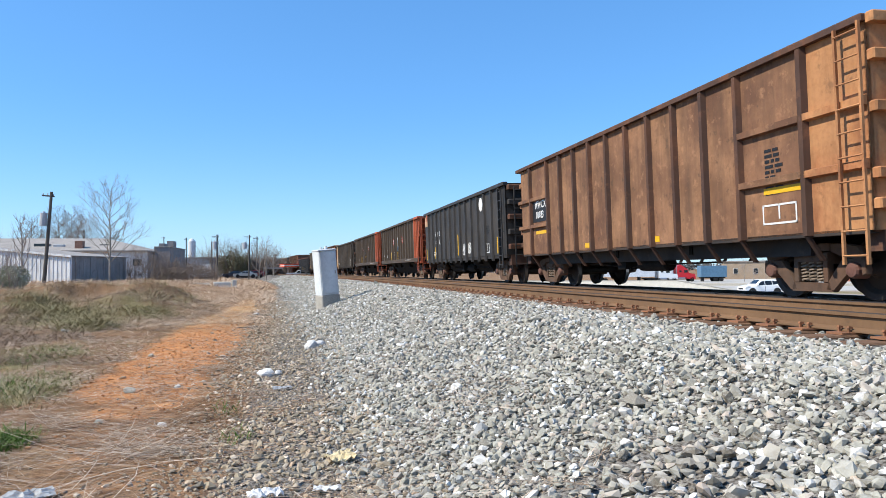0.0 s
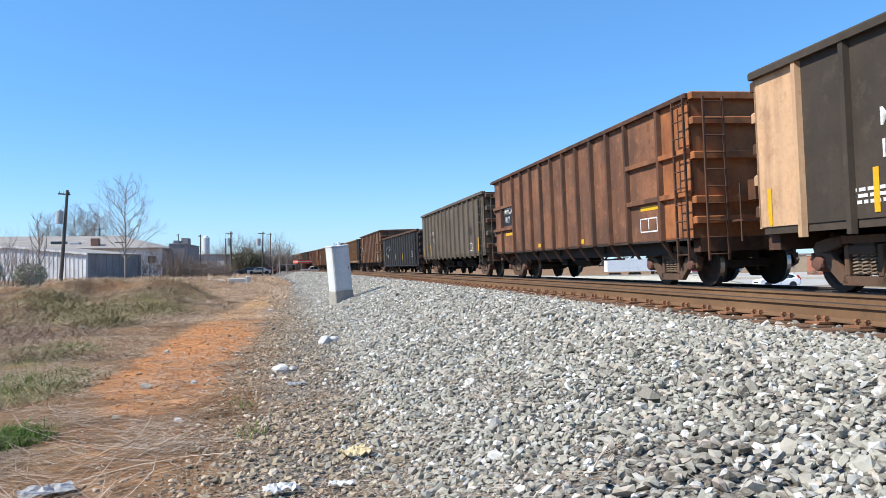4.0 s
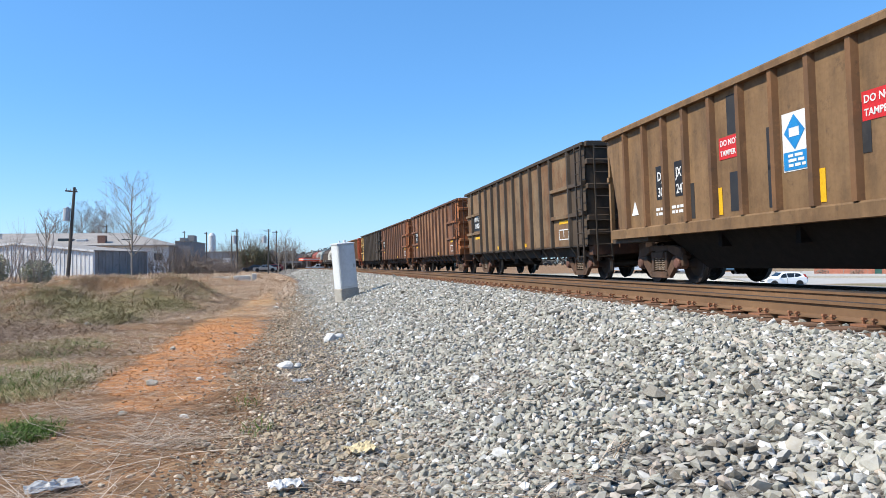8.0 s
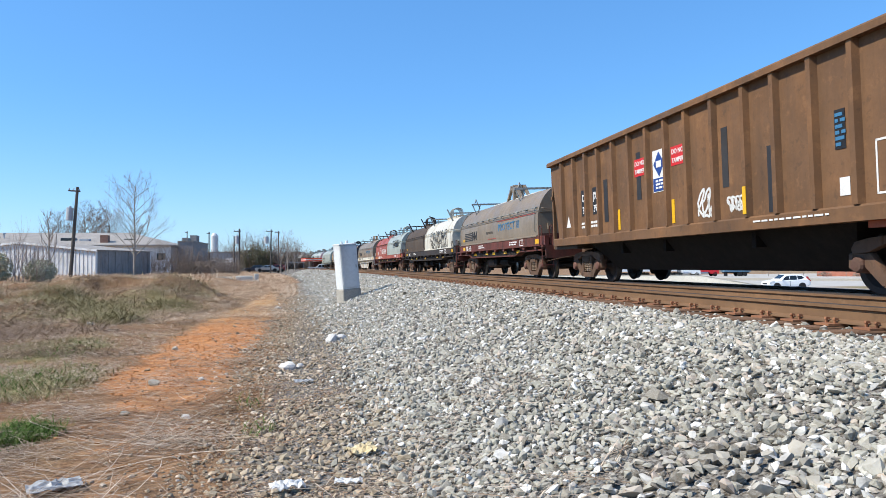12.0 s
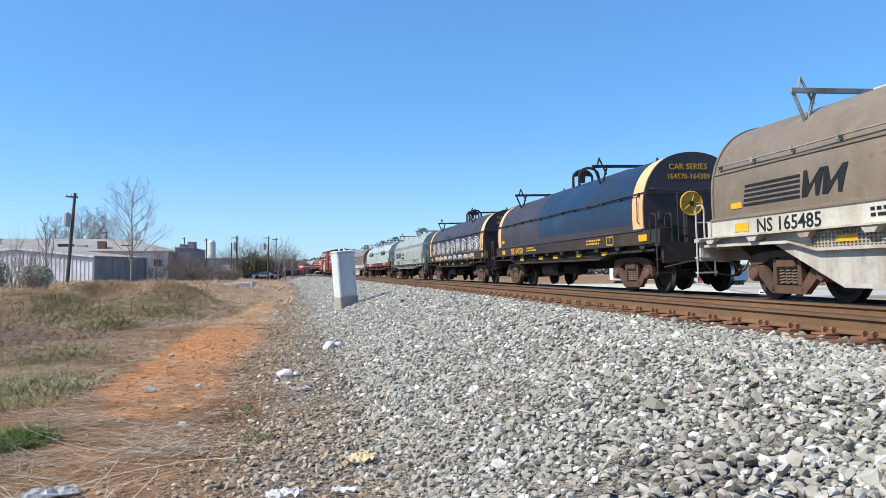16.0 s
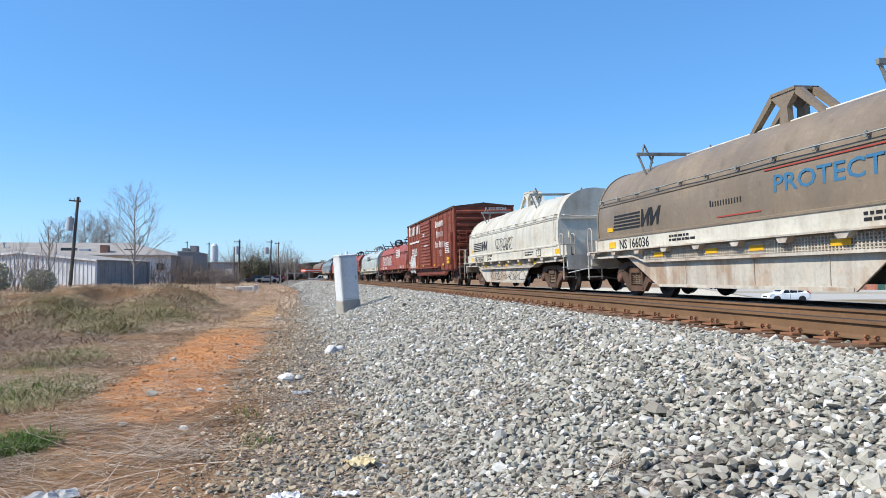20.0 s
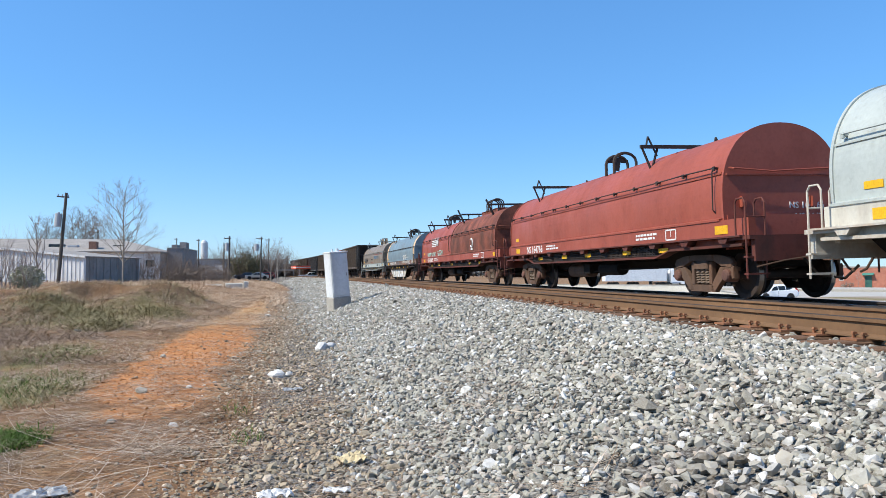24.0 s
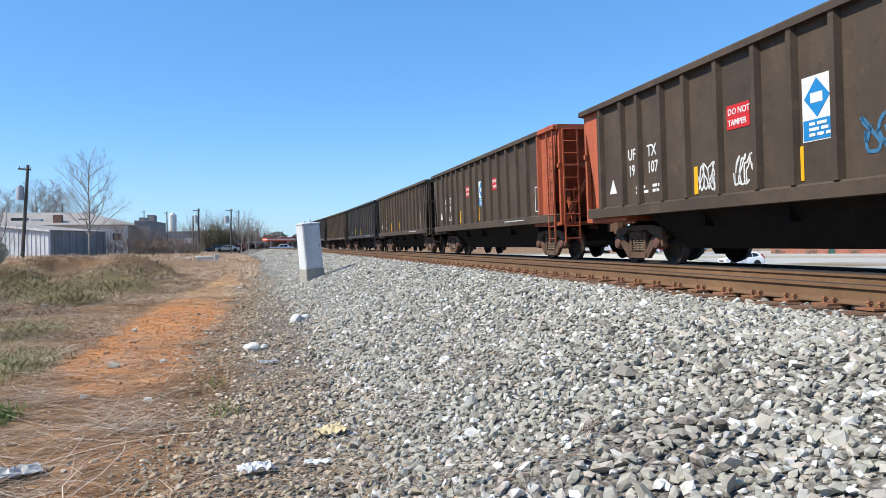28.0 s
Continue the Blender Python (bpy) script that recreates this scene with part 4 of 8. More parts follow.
            s.prism([(y, top - 0.4), (y, top - 0.12 + h * 0.5), (y + w * 0.4, top - 0.02 + h), (y + w, top - 0.1 + h * 0.6), (y + w, top - 0.4)], "x", rng.uniform(-1.5, -1.2), 1.4)
            y += w * 0.92
        part("scrap_load", s, LOAD, car, "dark heaped scrap load")
    part("floor", Solid().box(-1.5, 1.5, yf + 1.9, yr - 1.9, 1.15, 1.2), DARK, car)
    underframe(car, L, 1.08, gear=False)
    add_ends(car, L, side)
    for y in (yf + 1.75, yr - 1.75):
        add_truck(car, y)
    return car


def tamper_sign(car, y, z, w=0.6, h=0.4):
    patch(car, "sign", y - w, y, z, z + h, RED_P, SIDE - 0.003, "red warning sign with white letters")
    write(car, "DO NOT", 0.15, y - 0.04, z + 0.24, WHITE_P, SIDE - 0.012, wide=0.95)
    write(car, "TAMPER", 0.14, y - 0.04, z + 0.06, WHITE_P, SIDE - 0.012, wide=0.95)


def diamond_sign(car, y, z, blue=None, w=0.58, h=0.92):
    """White and blue company panel, drawn as a plain diamond over a band."""
    blue = blue or BLUE_P
    x = SIDE - 0.003
    patch(car, "sign", y - w, y, z, z + h, WHITE_P, x, "white company panel with a blue diamond")
    c, q = y - w / 2, z + h * 0.66
    part("emblem", Solid().prism([(c - w * 0.42, q), (c, q + h * 0.3), (c + w * 0.42, q), (c, q - h * 0.3)], "x", x - 0.012, x - 0.007), blue, car)
    part("emblem", Solid().box(x - 0.016, x - 0.012, c - w * 0.2, c + w * 0.2, q - 0.07, q + 0.07), WHITE_P, car)
    patch(car, "sign_band", y - w + 0.02, y - 0.02, z + 0.02, z + h * 0.33, blue, x - 0.007)
    small_print(car, y - 0.14, z + h * 0.24, 3, w * 0.6, WHITE_P, x - 0.014, 0.045, 9)


def hopper_marks(car, L, mark1, mark2, num1, num2, dark=False, signs=True, scr=0, blue=None, marks=(5.28, 4.46), bars=(2.78, 0.1, -2.35), lift=0.0):
    yr = L / 2
    xs = SIDE - 0.004
    if dark:
        patch(car, "mark_panel", marks[0] + 0.07, marks[0] - 0.28, 1.86, 2.58, INK, xs, "black number panel")
        patch(car, "mark_panel", marks[1] + 0.06, marks[1] - 0.32, 1.86, 2.58, INK, xs)
        xs -= 0.008
    for text, y, z in ((mark1, marks[0], 2.26), (mark2, marks[1], 2.26), (num1, marks[0] - 0.01, 1.92), (num2, marks[1], 1.92)):
        write(car, text, 0.33 if not dark else 0.28, y, z, WHITE_P, xs, wide=0.85)
    part("marker", Solid().prism([(6.2, 1.6), (5.85, 1.6), (6.02, 1.92)], "x", SIDE - 0.01, SIDE - 0.002), WHITE_P, car, "white triangle marker")
    small_print(car, 4.98, 1.62, 2, 0.45, WHITE_P, SIDE - 0.002, 0.06, 5)
    small_print(car, 4.28, 1.62, 2, 0.5, WHITE_P, SIDE - 0.002, 0.06, 6)
    for y in bars:
        patch(car, "reflector", y, y - 0.12, 1.36, 1.86, YEL_P, SIDE - 0.004)
    patch(car, "reflector", -6.15, -6.02, 1.5, 2.3, YEL_P, SIDE - 0.004)
    patch(car, "service_plate", -5.27, -5.06, 2.13, 2.7, INK, SIDE - 0.004, "dark service plate")
    small_print(car, -5.08, 2.6, 6, 0.15, BLUE_L, SIDE - 0.012, 0.05, 12)
    outlined(car, -5.8, 1.42, 0.45, 0.74, WHITE_P, SIDE - 0.002)
    patch(car, "placard", -5.32, -5.12, 1.46, 1.72, WHITE_P, SIDE - 0.004)
    small_print(car, -yr + 4.4, 1.2, 1, 2.2, WHITE_P, SIDE - 0.085, 0.03, 8)
    if signs:
        ya, yb, yc = signs if signs is not True else (1.76, -0.02, -1.72)
        tamper_sign(car, ya, 2.36 + lift)
        diamond_sign(car, yb, 1.9 + lift, blue)
        if yc is not None:
            tamper_sign(car, yc, 2.38 + lift)
    if scr:
        scrawl(car, 2.62, 1.4, 0.7, 0.5, 5, WHITE_P, SIDE - 0.004, scr, 0.015)
        scrawl(car, 1.6, 1.42, 0.7, 0.5, 5, WHITE_P, SIDE - 0.004, scr + 1, 0.015)


HOOD = [(1.26, 1.33), (1.28, 1.7), (1.28, 2.1), (1.24, 2.42), (1.135, 2.74), (0.945, 3.04), (0.70, 3.25), (0.385, 3.38), (0.0, 3.43)]


def rounded(pts, n=3):
    """A smooth curve through the points."""
    v = [Vector(p) for p in pts]
    out = []
    for i in range(len(v) - 1):
        p0, p1, p2, p3 = v[max(i - 1, 0)], v[i], v[i + 1], v[i + 2] if i + 2 < len(v) else Vector((-v[i][0], v[i][1]))
        for k in range(n):
            t = k / n
            out.append(tuple(0.5 * (2 * p1 + (p2 - p0) * t + (2 * p0 - 5 * p1 + 4 * p2 - p3) * t * t + (3 * p1 - p0 - 3 * p2 + p3) * t ** 3)))
    return out + [tuple(v[-1])]


HOOD = rounded([(x, 1.33 + (z - 1.33) * 0.965) for x, z in HOOD])


def hood_ring(y, grow=0.0, zf=0.0):
    right = [(x + (grow if x > 0.01 else 0), z + (grow if z > 1.4 else 0) + zf) for x, z in HOOD]
    ring = right + [(-x, z) for x, z in right[-2::-1]]
    return [(x, y, z) for x, z in ring]


def add_hood(car, y0, y1, paint, band=None, hoops="round", label="", patchm=None, arms="vee", metal=None):
    """A steel coil cover from y0 (front) to y1, with lifting hoops, stacking brackets and a side handrail."""
    s = Solid().loft([hood_ring(y0), hood_ring(y1)])
    hd = part("hood", s, paint, car, label)
    metal = metal or (FRAME_B if paint not in (GREY_N, PALE_N, TAUPE, WHITE_N) else FRAME_G)
    for y in (y0, y1):
        part("end_rim", Solid().loft([hood_ring(y - 0.03, 0.02), hood_ring(y + 0.03, 0.02)]), paint, hd)
    if band:
        part("end_band", Solid().loft([hood_ring(y0 + 0.03, 0.006), hood_ring(y0 + 0.62, 0.006)], caps=False), band, hd, "yellow end band")
        part("end_band", Solid().loft([hood_ring(y1 - 0.45, 0.006), hood_ring(y1 - 0.03, 0.006)], caps=False), band, hd, "yellow end band")
    if patchm:
        part("paint_patch", Solid().loft([hood_ring(y0 + 0.63, 0.004)[27:46], hood_ring(y0 + 0.63 + 0.55 * (y1 - y0), 0.004)[27:46]], close=False, caps=False), patchm, hd, "fresh dark blue paint patch")
    n = max(4, round((y1 - y0) / 1.15))
    zr = 2.38 if band else 2.525
    for x in (-1, 1):
        r = Solid()
        pts = []
        for k in range(n + 1):
            y = y0 + 0.25 + (y1 - y0 - 0.5) * k / n
            r.box(min(x * 1.2, x * 1.3), max(x * 1.2, x * 1.3), y - 0.02, y + 0.02, zr - 0.025, zr + 0.02)
            r.bev(min(x * 1.27, x * 1.31), max(x * 1.27, x * 1.31), y - 0.035, y + 0.035, zr - 0.055, zr + 0.035, 0.008)
            pts.append((x * (1.3 + 0.008 * math.sin(k * 2.1)), y, zr + 0.01 * math.sin(k * 1.7)))
        r.tube(pts, 0.014, 5)
        r.tube([(x * 1.3, y0 + 0.25, zr), (x * 1.33, y0 + 0.25, zr - 0.085), (x * 1.34, y0 + 0.25, 1.72), (x * 1.28, y0 + 0.25, 1.66)], 0.014, 5)
        part("grab_rail", r, paint if paint in (GREY_N, PALE_N, WHITE_N) else metal, hd)
        part("seam", Solid().box(min(x * 1.19, x * 1.262), max(x * 1.19, x * 1.262), y0 + 0.05, y1 - 0.05, 2.385, 2.42), paint, hd)
        part("lip", Solid().prism([(x * 1.25, 1.47), (x * 1.36, 1.49), (x * 1.36, 1.53), (x * 1.25, 1.56)], "y", y0 + 0.02, y1 - 0.02), paint, hd)
    mid = (y0 + y1) / 2
    top = 3.36
    if arms == "arm":
        ridge = Solid().box(-0.28, 0.28, mid - (y1 - y0) * 0.17, mid + (y1 - y0) * 0.17, 3.30, 3.47)
        ridge.box(-0.31, 0.31, mid - (y1 - y0) * 0.175, mid + (y1 - y0) * 0.175, 3.47, 3.49)
        top = 3.47
    else:
        ridge = Solid().bev(-0.2, 0.2, y0 + (y1 - y0) * 0.22, y1 - (y1 - y0) * 0.22, 3.32, 3.395, 0.02)
    part("ridge_beam", ridge, WHITE_N if paint is TAUPE else paint, hd)
    if hoops == "frame":
        h = Solid()
        for x in (-0.24, 0.12):
            for sg in (-1, 1):
                h.prism([(mid + sg * 1.12, top - 0.02), (mid + sg * 0.98, top - 0.02), (mid + sg * 0.36, 3.83), (mid + sg * 0.3, 3.98), (mid + sg * 0.42, 3.95)], "x", x, x + 0.12)
            h.prism([(mid - 0.13, top - 0.02), (mid - 0.1, 3.66), (mid - 0.36, 3.9), (mid - 0.36, 3.98), (mid + 0.36, 3.98), (mid + 0.36, 3.9), (mid + 0.1, 3.66), (mid + 0.13, top - 0.02)], "x", x, x + 0.12)
        h.box(-0.26, 0.26, mid - 0.36, mid + 0.36, 3.93, 3.99)
        part("lifting_frame", h, paint, hd, "steel lifting frame on the hood's crown")
    else:
        for dy in ((-0.42, -0.14, 0.14, 0.42) if arms == "arm" else (-0.27, 0.27)):
            w = 0.3 if arms == "arm" else 0.34
            h = Solid()
            pts = [(-w, mid + dy, top - 0.05)] + [(-w * math.cos(a), mid + dy, top + 0.3 + w * 0.75 * math.sin(a)) for a in (0, 0.45, 0.9, 1.3, 1.57, 1.84, 2.24, 2.69, math.pi)] + [(w, mid + dy, top - 0.05)]
            h.tube(pts, 0.03 if arms == "arm" else 0.045, 6)
            if arms != "arm" and dy > 0:
                h.prism([(-w * 0.9, top + 0.34), (-w * 0.6, top + 0.5), (w * 0.6, top + 0.5), (w * 0.9, top + 0.34), (w * 0.3, top + 0.36), (0.06, top + 0.12), (-0.06, top + 0.12), (-w * 0.3, top + 0.36)], "y", mid + dy - 0.02, mid + dy + 0.02)
            part("lifting_hoop", h, metal, hd)
    for y in (y0 + (y1 - y0) * (0.25 if arms == "vee" else 0.19), y1 - (y1 - y0) * 0.17):
        b = Solid()
        for sg in (-1, 1):
            if arms == "arm":
                b.prism([(sg * 0.76, 2.98), (sg * 0.84, 2.95), (sg * 1.21, 3.73), (sg * 1.15, 3.76)], "y", y - 0.035, y + 0.035)
                b.cyl((sg * 0.62, y, 3.18), (sg * 0.62, y, 3.5), 0.03, 5)
            else:
                b.cyl((sg * 0.88, y, 2.93), (sg * 1.12, y, 3.52), 0.03, 5)
                b.cyl((sg * 0.88, y, 2.93), (sg * 0.70, y, 3.52), 0.03, 5)
                b.cyl((sg * 1.0, y + 0.02, 3.5), (sg * 0.9, y + 0.1, 3.78), 0.024, 5)
                b.cyl((sg * 0.72, y + 0.02, 3.3), (sg * 0.9, y + 0.1, 3.78), 0.024, 5)
                b.cyl((sg * 0.6, y, 3.2), (sg * 0.88, y, 2.93), 0.024, 5)
        w = 1.0 if arms == "arm" else 1.15
        b.box(-w, w, y - 0.035, y + 0.035, 3.48, 3.56)
        part("stacking_bracket", b, metal, hd)
    return hd


def coil_car(L, hoods, frame, sill=None, skirt=None, label="", wheel_m=None, arms="vee"):
    """Coil car: trough frame with walkways, one or two steel hoods.  hoods: (paint, band, hoops, patch)"""
    car = thing("coil_car", label, "freight car", group="freight train")
    yr, yf = L / 2 + 0.9, -L / 2
    sill = sill or frame
    n = len(hoods)
    a, b = yf + 1.1, yr - 0.35
    for k, (paint, band, hoops, pm) in enumerate(hoods):
        w = (b - a) / n
        add_hood(car, a + k * w + (0.03 if k else 0), a + (k + 1) * w - 0.03, paint, band, hoops, "", pm, arms if isinstance(arms, str) else arms[k])
    for sg in (-1, 1):
        q = lambda x0, x1: (x0, x1) if sg < 0 else (-x1, -x0)
        x0, x1 = q(-1.34, -1.2)
        part("upper_sill", Solid().box(x0, x1, yf + 0.25, yr - 0.25, 1.0, 1.5), sill, car)
        x0, x1 = q(-1.56, -1.18)
        part("walkway", Solid().box(x0, x1, yf + 0.2, yr - 0.2, 1.15, 1.18), frame, car)
        y = yf + 0.6
        while y < yr - 0.5:
            part("walkway_bracket", shared("walkway_bracket", lambda: Solid().prism([(0, 1.15), (0.34, 1.15), (0.26, 1.05), (0.08, 1.05)], "x", -0.115, 0.115)), frame, car, at=(sg * 1.42, y, 0))
            y += 1.35
        x0, x1 = q(-1.46, -1.2)
        part("side_sill", Solid().prism([(yf + 0.3, 1.04), (yf + 0.3, 0.99), (yf + 2.9, 0.97), (yf + 3.5, 0.83), (yr - 3.5, 0.83), (yr - 2.9, 0.97), (yr - 0.3, 0.99), (yr - 0.3, 1.04), (yr - 2.8, 1.02), (yr - 3.4, 0.88), (yf + 3.4, 0.88), (yf + 2.8, 1.02)], "x", x0, x1), frame, car)
        # the near-black plate paints in the shadow gap behind the grating
        x0, x1 = q(-1.32, -1.24)
        part("web_plate", Solid().prism([(yf + 0.3, 1.1), (yf + 0.3, 1.0), (yf + 2.9, 0.98), (yf + 3.5, 0.86), (yr - 3.5, 0.86), (yr - 2.9, 0.98), (yr - 0.3, 1.0), (yr - 0.3, 1.1)], "x", x0, x1), DARK, car)
        if skirt:
            x0, x1 = q(-1.36, -1.325)
            part("skirt", Solid().prism([(yf + 3.8, 1.0), (yf + 4.8, 0.27), (yr - 3.96, 0.27), (yr - 2.3, 1.0)], "x", x0, x1), skirt, car, "deep fish-belly side plate")
            x0, x1 = q(-1.375, -1.358)
            for y in (yf + 5.3, yf + 7.2, yr - 5.2):
                part("skirt_seam", Solid().box(x0, x1, y - 0.012, y + 0.012, 0.36, 0.86), skirt, car)
            part("skirt_edge", Solid().box(x0, x1, yf + 4.82, yr - 4.0, 0.27, 0.33), skirt, car)
        x0, x1 = q(-1.41, -1.375)
        g = Solid()
        y = yf + 3.3
        while y < yr - 3.3:
            g.box(x0, x1, y, y + 0.025, 0.88, 1.13)
            y += 0.075
        z = 0.9
        while z < 1.12:
            g.box(x0, x1, yf + 3.3, yr - 3.3, z, z + 0.014)
            z += 0.05
        part("grating", g, FRAME_B if frame is not FRAME_W and frame is not FRAME_G else frame, car, "wire-mesh grating under the walkway")
    part("trough", Solid().prism([(-1.3, 1.3), (-1.0, 1.3), (-0.3, 0.85), (0.3, 0.85), (1.0, 1.3), (1.3, 1.3), (0.5, 0.6), (-0.5, 0.6)], "y", yf + 0.9, yr - 0.7), DARK, car)
    for y, sg in ((yf, -1), (yr, 1)):
        part("end_platform", Solid().box(-1.5, 1.5, min(y, y - sg * 0.9), max(y, y - sg * 0.9), 1.1, 1.17).box(-1.4, 1.4, min(y, y - sg * 0.12), max(y, y - sg * 0.12), 0.72, 1.1), frame, car)
        s = Solid()
        for x in (-1.5, -1.12):
            s.tube([(x, y - sg * 0.1, 0.42), (x, y - sg * 0.1, 1.75), (x, y - sg * 0.16, 1.83), (x, y - sg * 0.34, 1.83), (x, y - sg * 0.4, 1.75), (x, y - sg * 0.4, 1.18)], 0.018, 6)
        for z in (0.48, 0.78):
            s.box(-1.52, -1.1, y - sg * 0.1 - 0.06, y - sg * 0.1 + 0.06, z, z + 0.03)
        s.cyl((-1.5, y - sg * 0.1, 1.5), (-1.12, y - sg * 0.1, 1.5), 0.016, 6)
        part("end_rail", s, frame, car, "tubular end handrail and steps")
        s = Solid()
        for x in (1.15, 1.5):
            s.cyl((x, y - sg * 0.1, 0.45), (x, y - sg * 0.1, 1.75), 0.018, 6)
        s.cyl((1.15, y - sg * 0.1, 1.75), (1.5, y - sg * 0.1, 1.75), 0.018, 6)
        part("end_rail", s, frame, car)
    part("end_bulkhead", Solid().box(-1.22, 1.22, a - 0.05, a + 0.05, 0.95, 1.6), sill, car)
    part("end_bulkhead", Solid().box(-1.22, 1.22, b - 0.05, b + 0.05, 0.95, 1.6), sill, car)
    e = Solid().box(-1.22, 1.22, a - 0.07, a - 0.03, 2.36, 2.39)
    e.tube([(-1.15, a - 0.03, 2.5), (-1.1, a - 0.12, 2.48), (-0.3, a - 0.13, 2.42), (0.4, a - 0.12, 2.46), (1.1, a - 0.03, 2.5)], 0.016, 5)
    for x in (-0.9, 0.6):
        e.box(x - 0.05, x + 0.05, a - 0.12, a - 0.03, 1.75, 1.95)
    part("end_seam", e, hoods[0][0], car)
    if wheel_m:
        w = Solid()
        w.lathe([(yf + 0.22, 0.24), (yf + 0.2, 0.27), (yf + 0.22, 0.29), (yf + 0.25, 0.27)], "y", 20, (-0.55, 0, 2.05))
        for k in range(5):
            a6 = k * math.pi / 2.5
            w.cyl((-0.55, yf + 0.22, 2.05), (-0.55 + 0.27 * math.cos(a6), yf + 0.22, 2.05 + 0.27 * math.sin(a6)), 0.016, 4)
        part("brake_wheel", w, wheel_m, car)
        st = Solid().box(-0.65, -0.45, yf + 0.26, yf + 0.44, 1.17, 2.15).cyl((-0.55, yf + 0.2, 2.05), (-0.55, yf + 0.28, 2.05), 0.06, 8)
        for x in (-0.85, -0.25):
            st.cyl((x, yf + 0.3, 0.5), (x, yf + 0.3, 2.3), 0.018, 5)
        for z in (0.55, 0.9, 1.5, 2.3):
            st.cyl((-0.85, yf + 0.3, z), (-0.25, yf + 0.3, z), 0.016, 5)
        part("brake_stand", st, frame, car, "brake stand with a small ladder")
    underframe(car, L, 0.8)
    part("air_tank", Solid().lathe([(-0.75, 0.05), (-0.72, 0.19), (0.72, 0.19), (0.75, 0.05)], "y", 14, (-0.95, 1.6, 0.58)), TRUCK, car, "dusty brown air tank")
    part("coupler", shared("coupler", coupler), TRUCK, car, "rusty knuckle coupler with hose", at=Matrix.Translation((0, yf - 0.1, 0)))
    part("coupler", shared("coupler", coupler), TRUCK, car, at=pose(0, yr + 0.1, 0, 0, 0, 180))
    part("air_hose", Solid().tube([(-0.5, yf - 0.05, 0.75), (-0.3, yf - 0.15, 0.45), (0.1, yf - 0.3, 0.38), (0.3, yf - 0.4, 0.6)], 0.025, 6), DARK, car)
    part("uncoupling_lever", Solid().tube([(-1.4, yf - 0.03, 0.62), (-0.9, yf - 0.08, 0.72), (-0.2, yf - 0.08, 0.8), (0, yf - 0.1, 1.02)], 0.016, 5), WHITE_P if frame is FRAME_W else TRUCK, car)
    for y in (yf + 2.1, yr - 2.4):
        add_truck(car, y)
    return car


def rail_emblem(car, y, z, w, h, material, x):
    """Company emblem drawn as plain speed stripes and two slanted blocks."""
    s = Solid()
    k = w * 0.62
    for i in range(5):
        z0 = z + h * i / 5.0
        sh = h * 0.35 * i / 5
        s.prism([(y - sh * 0.6, z0), (y - k - sh * 0.2, z0), (y - k - sh * 0.2, z0 + h * 0.11), (y - sh * 0.6, z0 + h * 0.11)], "x", x - 0.006, x)
    for a, b in ((0.64, 0.80), (0.83, 1.0)):
        p, q = y - w * a, y - w * b
        s.prism([(p, z), (p - 0.05 * w, z), (q + 0.03 * w, z + h * 0.55), (q + 0.03 * w, z), (q, z), (q - 0.06 * w, z + h), (q - 0.02 * w, z + h), (p - 0.08 * w, z + h * 0.42), (p - 0.06 * w, z + h), (p - 0.03 * w, z + h)], "x", x - 0.006, x)
    return part("emblem", s, material, car, "company emblem of stripes and slanted blocks")


def word_blocks(car, y, z, spec, size, material, x, gap=0.22):
    """A name that is not lettered: one plain upright bar for each letter."""
    s = Solid()
    a = y
    for n in spec:
        for i in range(n):
            s.box(x - 0.005, x, a - size * (0.42 if i == 0 else 0.3), a, z, z + size * (1.0 if i == 0 else 0.8))
            a -= size * (0.62 + gap)
        a -= size * 0.6
    return part("lettering", s, material, car)


def coil_marks(car, L, number, paint=INK, emblem=None, sillx=-1.342, hoodx=-1.285, yellow=True):
    yr = L / 2
    write(car, number, 0.33, yr - 0.95 if emblem else yr - 1.55, 1.21, paint, sillx, wide=1.12)
    if number != "NS 165657":
        small_print(car, yr - 3.6, 1.36, 2, 1.0, paint, sillx, 0.05, 4)
    small_print(car, -yr + 4.6, 1.36, 2, 1.1, paint, sillx, 0.05, 7)
    outlined(car, -yr + 3.2, 1.21, 0.45, 0.24, paint, sillx)
    if emblem:
        rail_emblem(car, yr - 0.5, 1.7, 2.5, 0.42, emblem, hoodx)
    if yellow:
        for y in (yr - 0.3, -yr + 1.3):
            patch(car, "reflector", y, y - 0.42, 1.24, 1.4, YEL_P, sillx)
        for y in (yr - 3.0, yr - 5.2, 0.3, -yr + 5.2, -yr + 3.4):
            patch(car, "reflector", y, y - 0.42, 0.95, 1.05, YEL_P, -1.412)
        patch(car, "reflector", yr - 0.1, yr - 0.45, 1.68, 1.79, YEL_P, hoodx)


def protect_marks(car, L):
    """Blue stencilled words, a name as plain blocks, and a faded red frame line."""
    x = -1.284
    write(car, "PROTECT III", 0.42, -0.25, 1.93, BLUE_L, x, "faded blue stencilled words", wide=1.35)
    word_blocks(car, 1.75, 1.87, (12,), 0.13, INK, x, 0.1)
    patch(car, "stripe", 1.5, 0.1, 1.64, 1.665, RED_L, x)
    patch(car, "stripe", 0.0, -5.3, 2.33, 2.355, RED_L, x + 0.02)


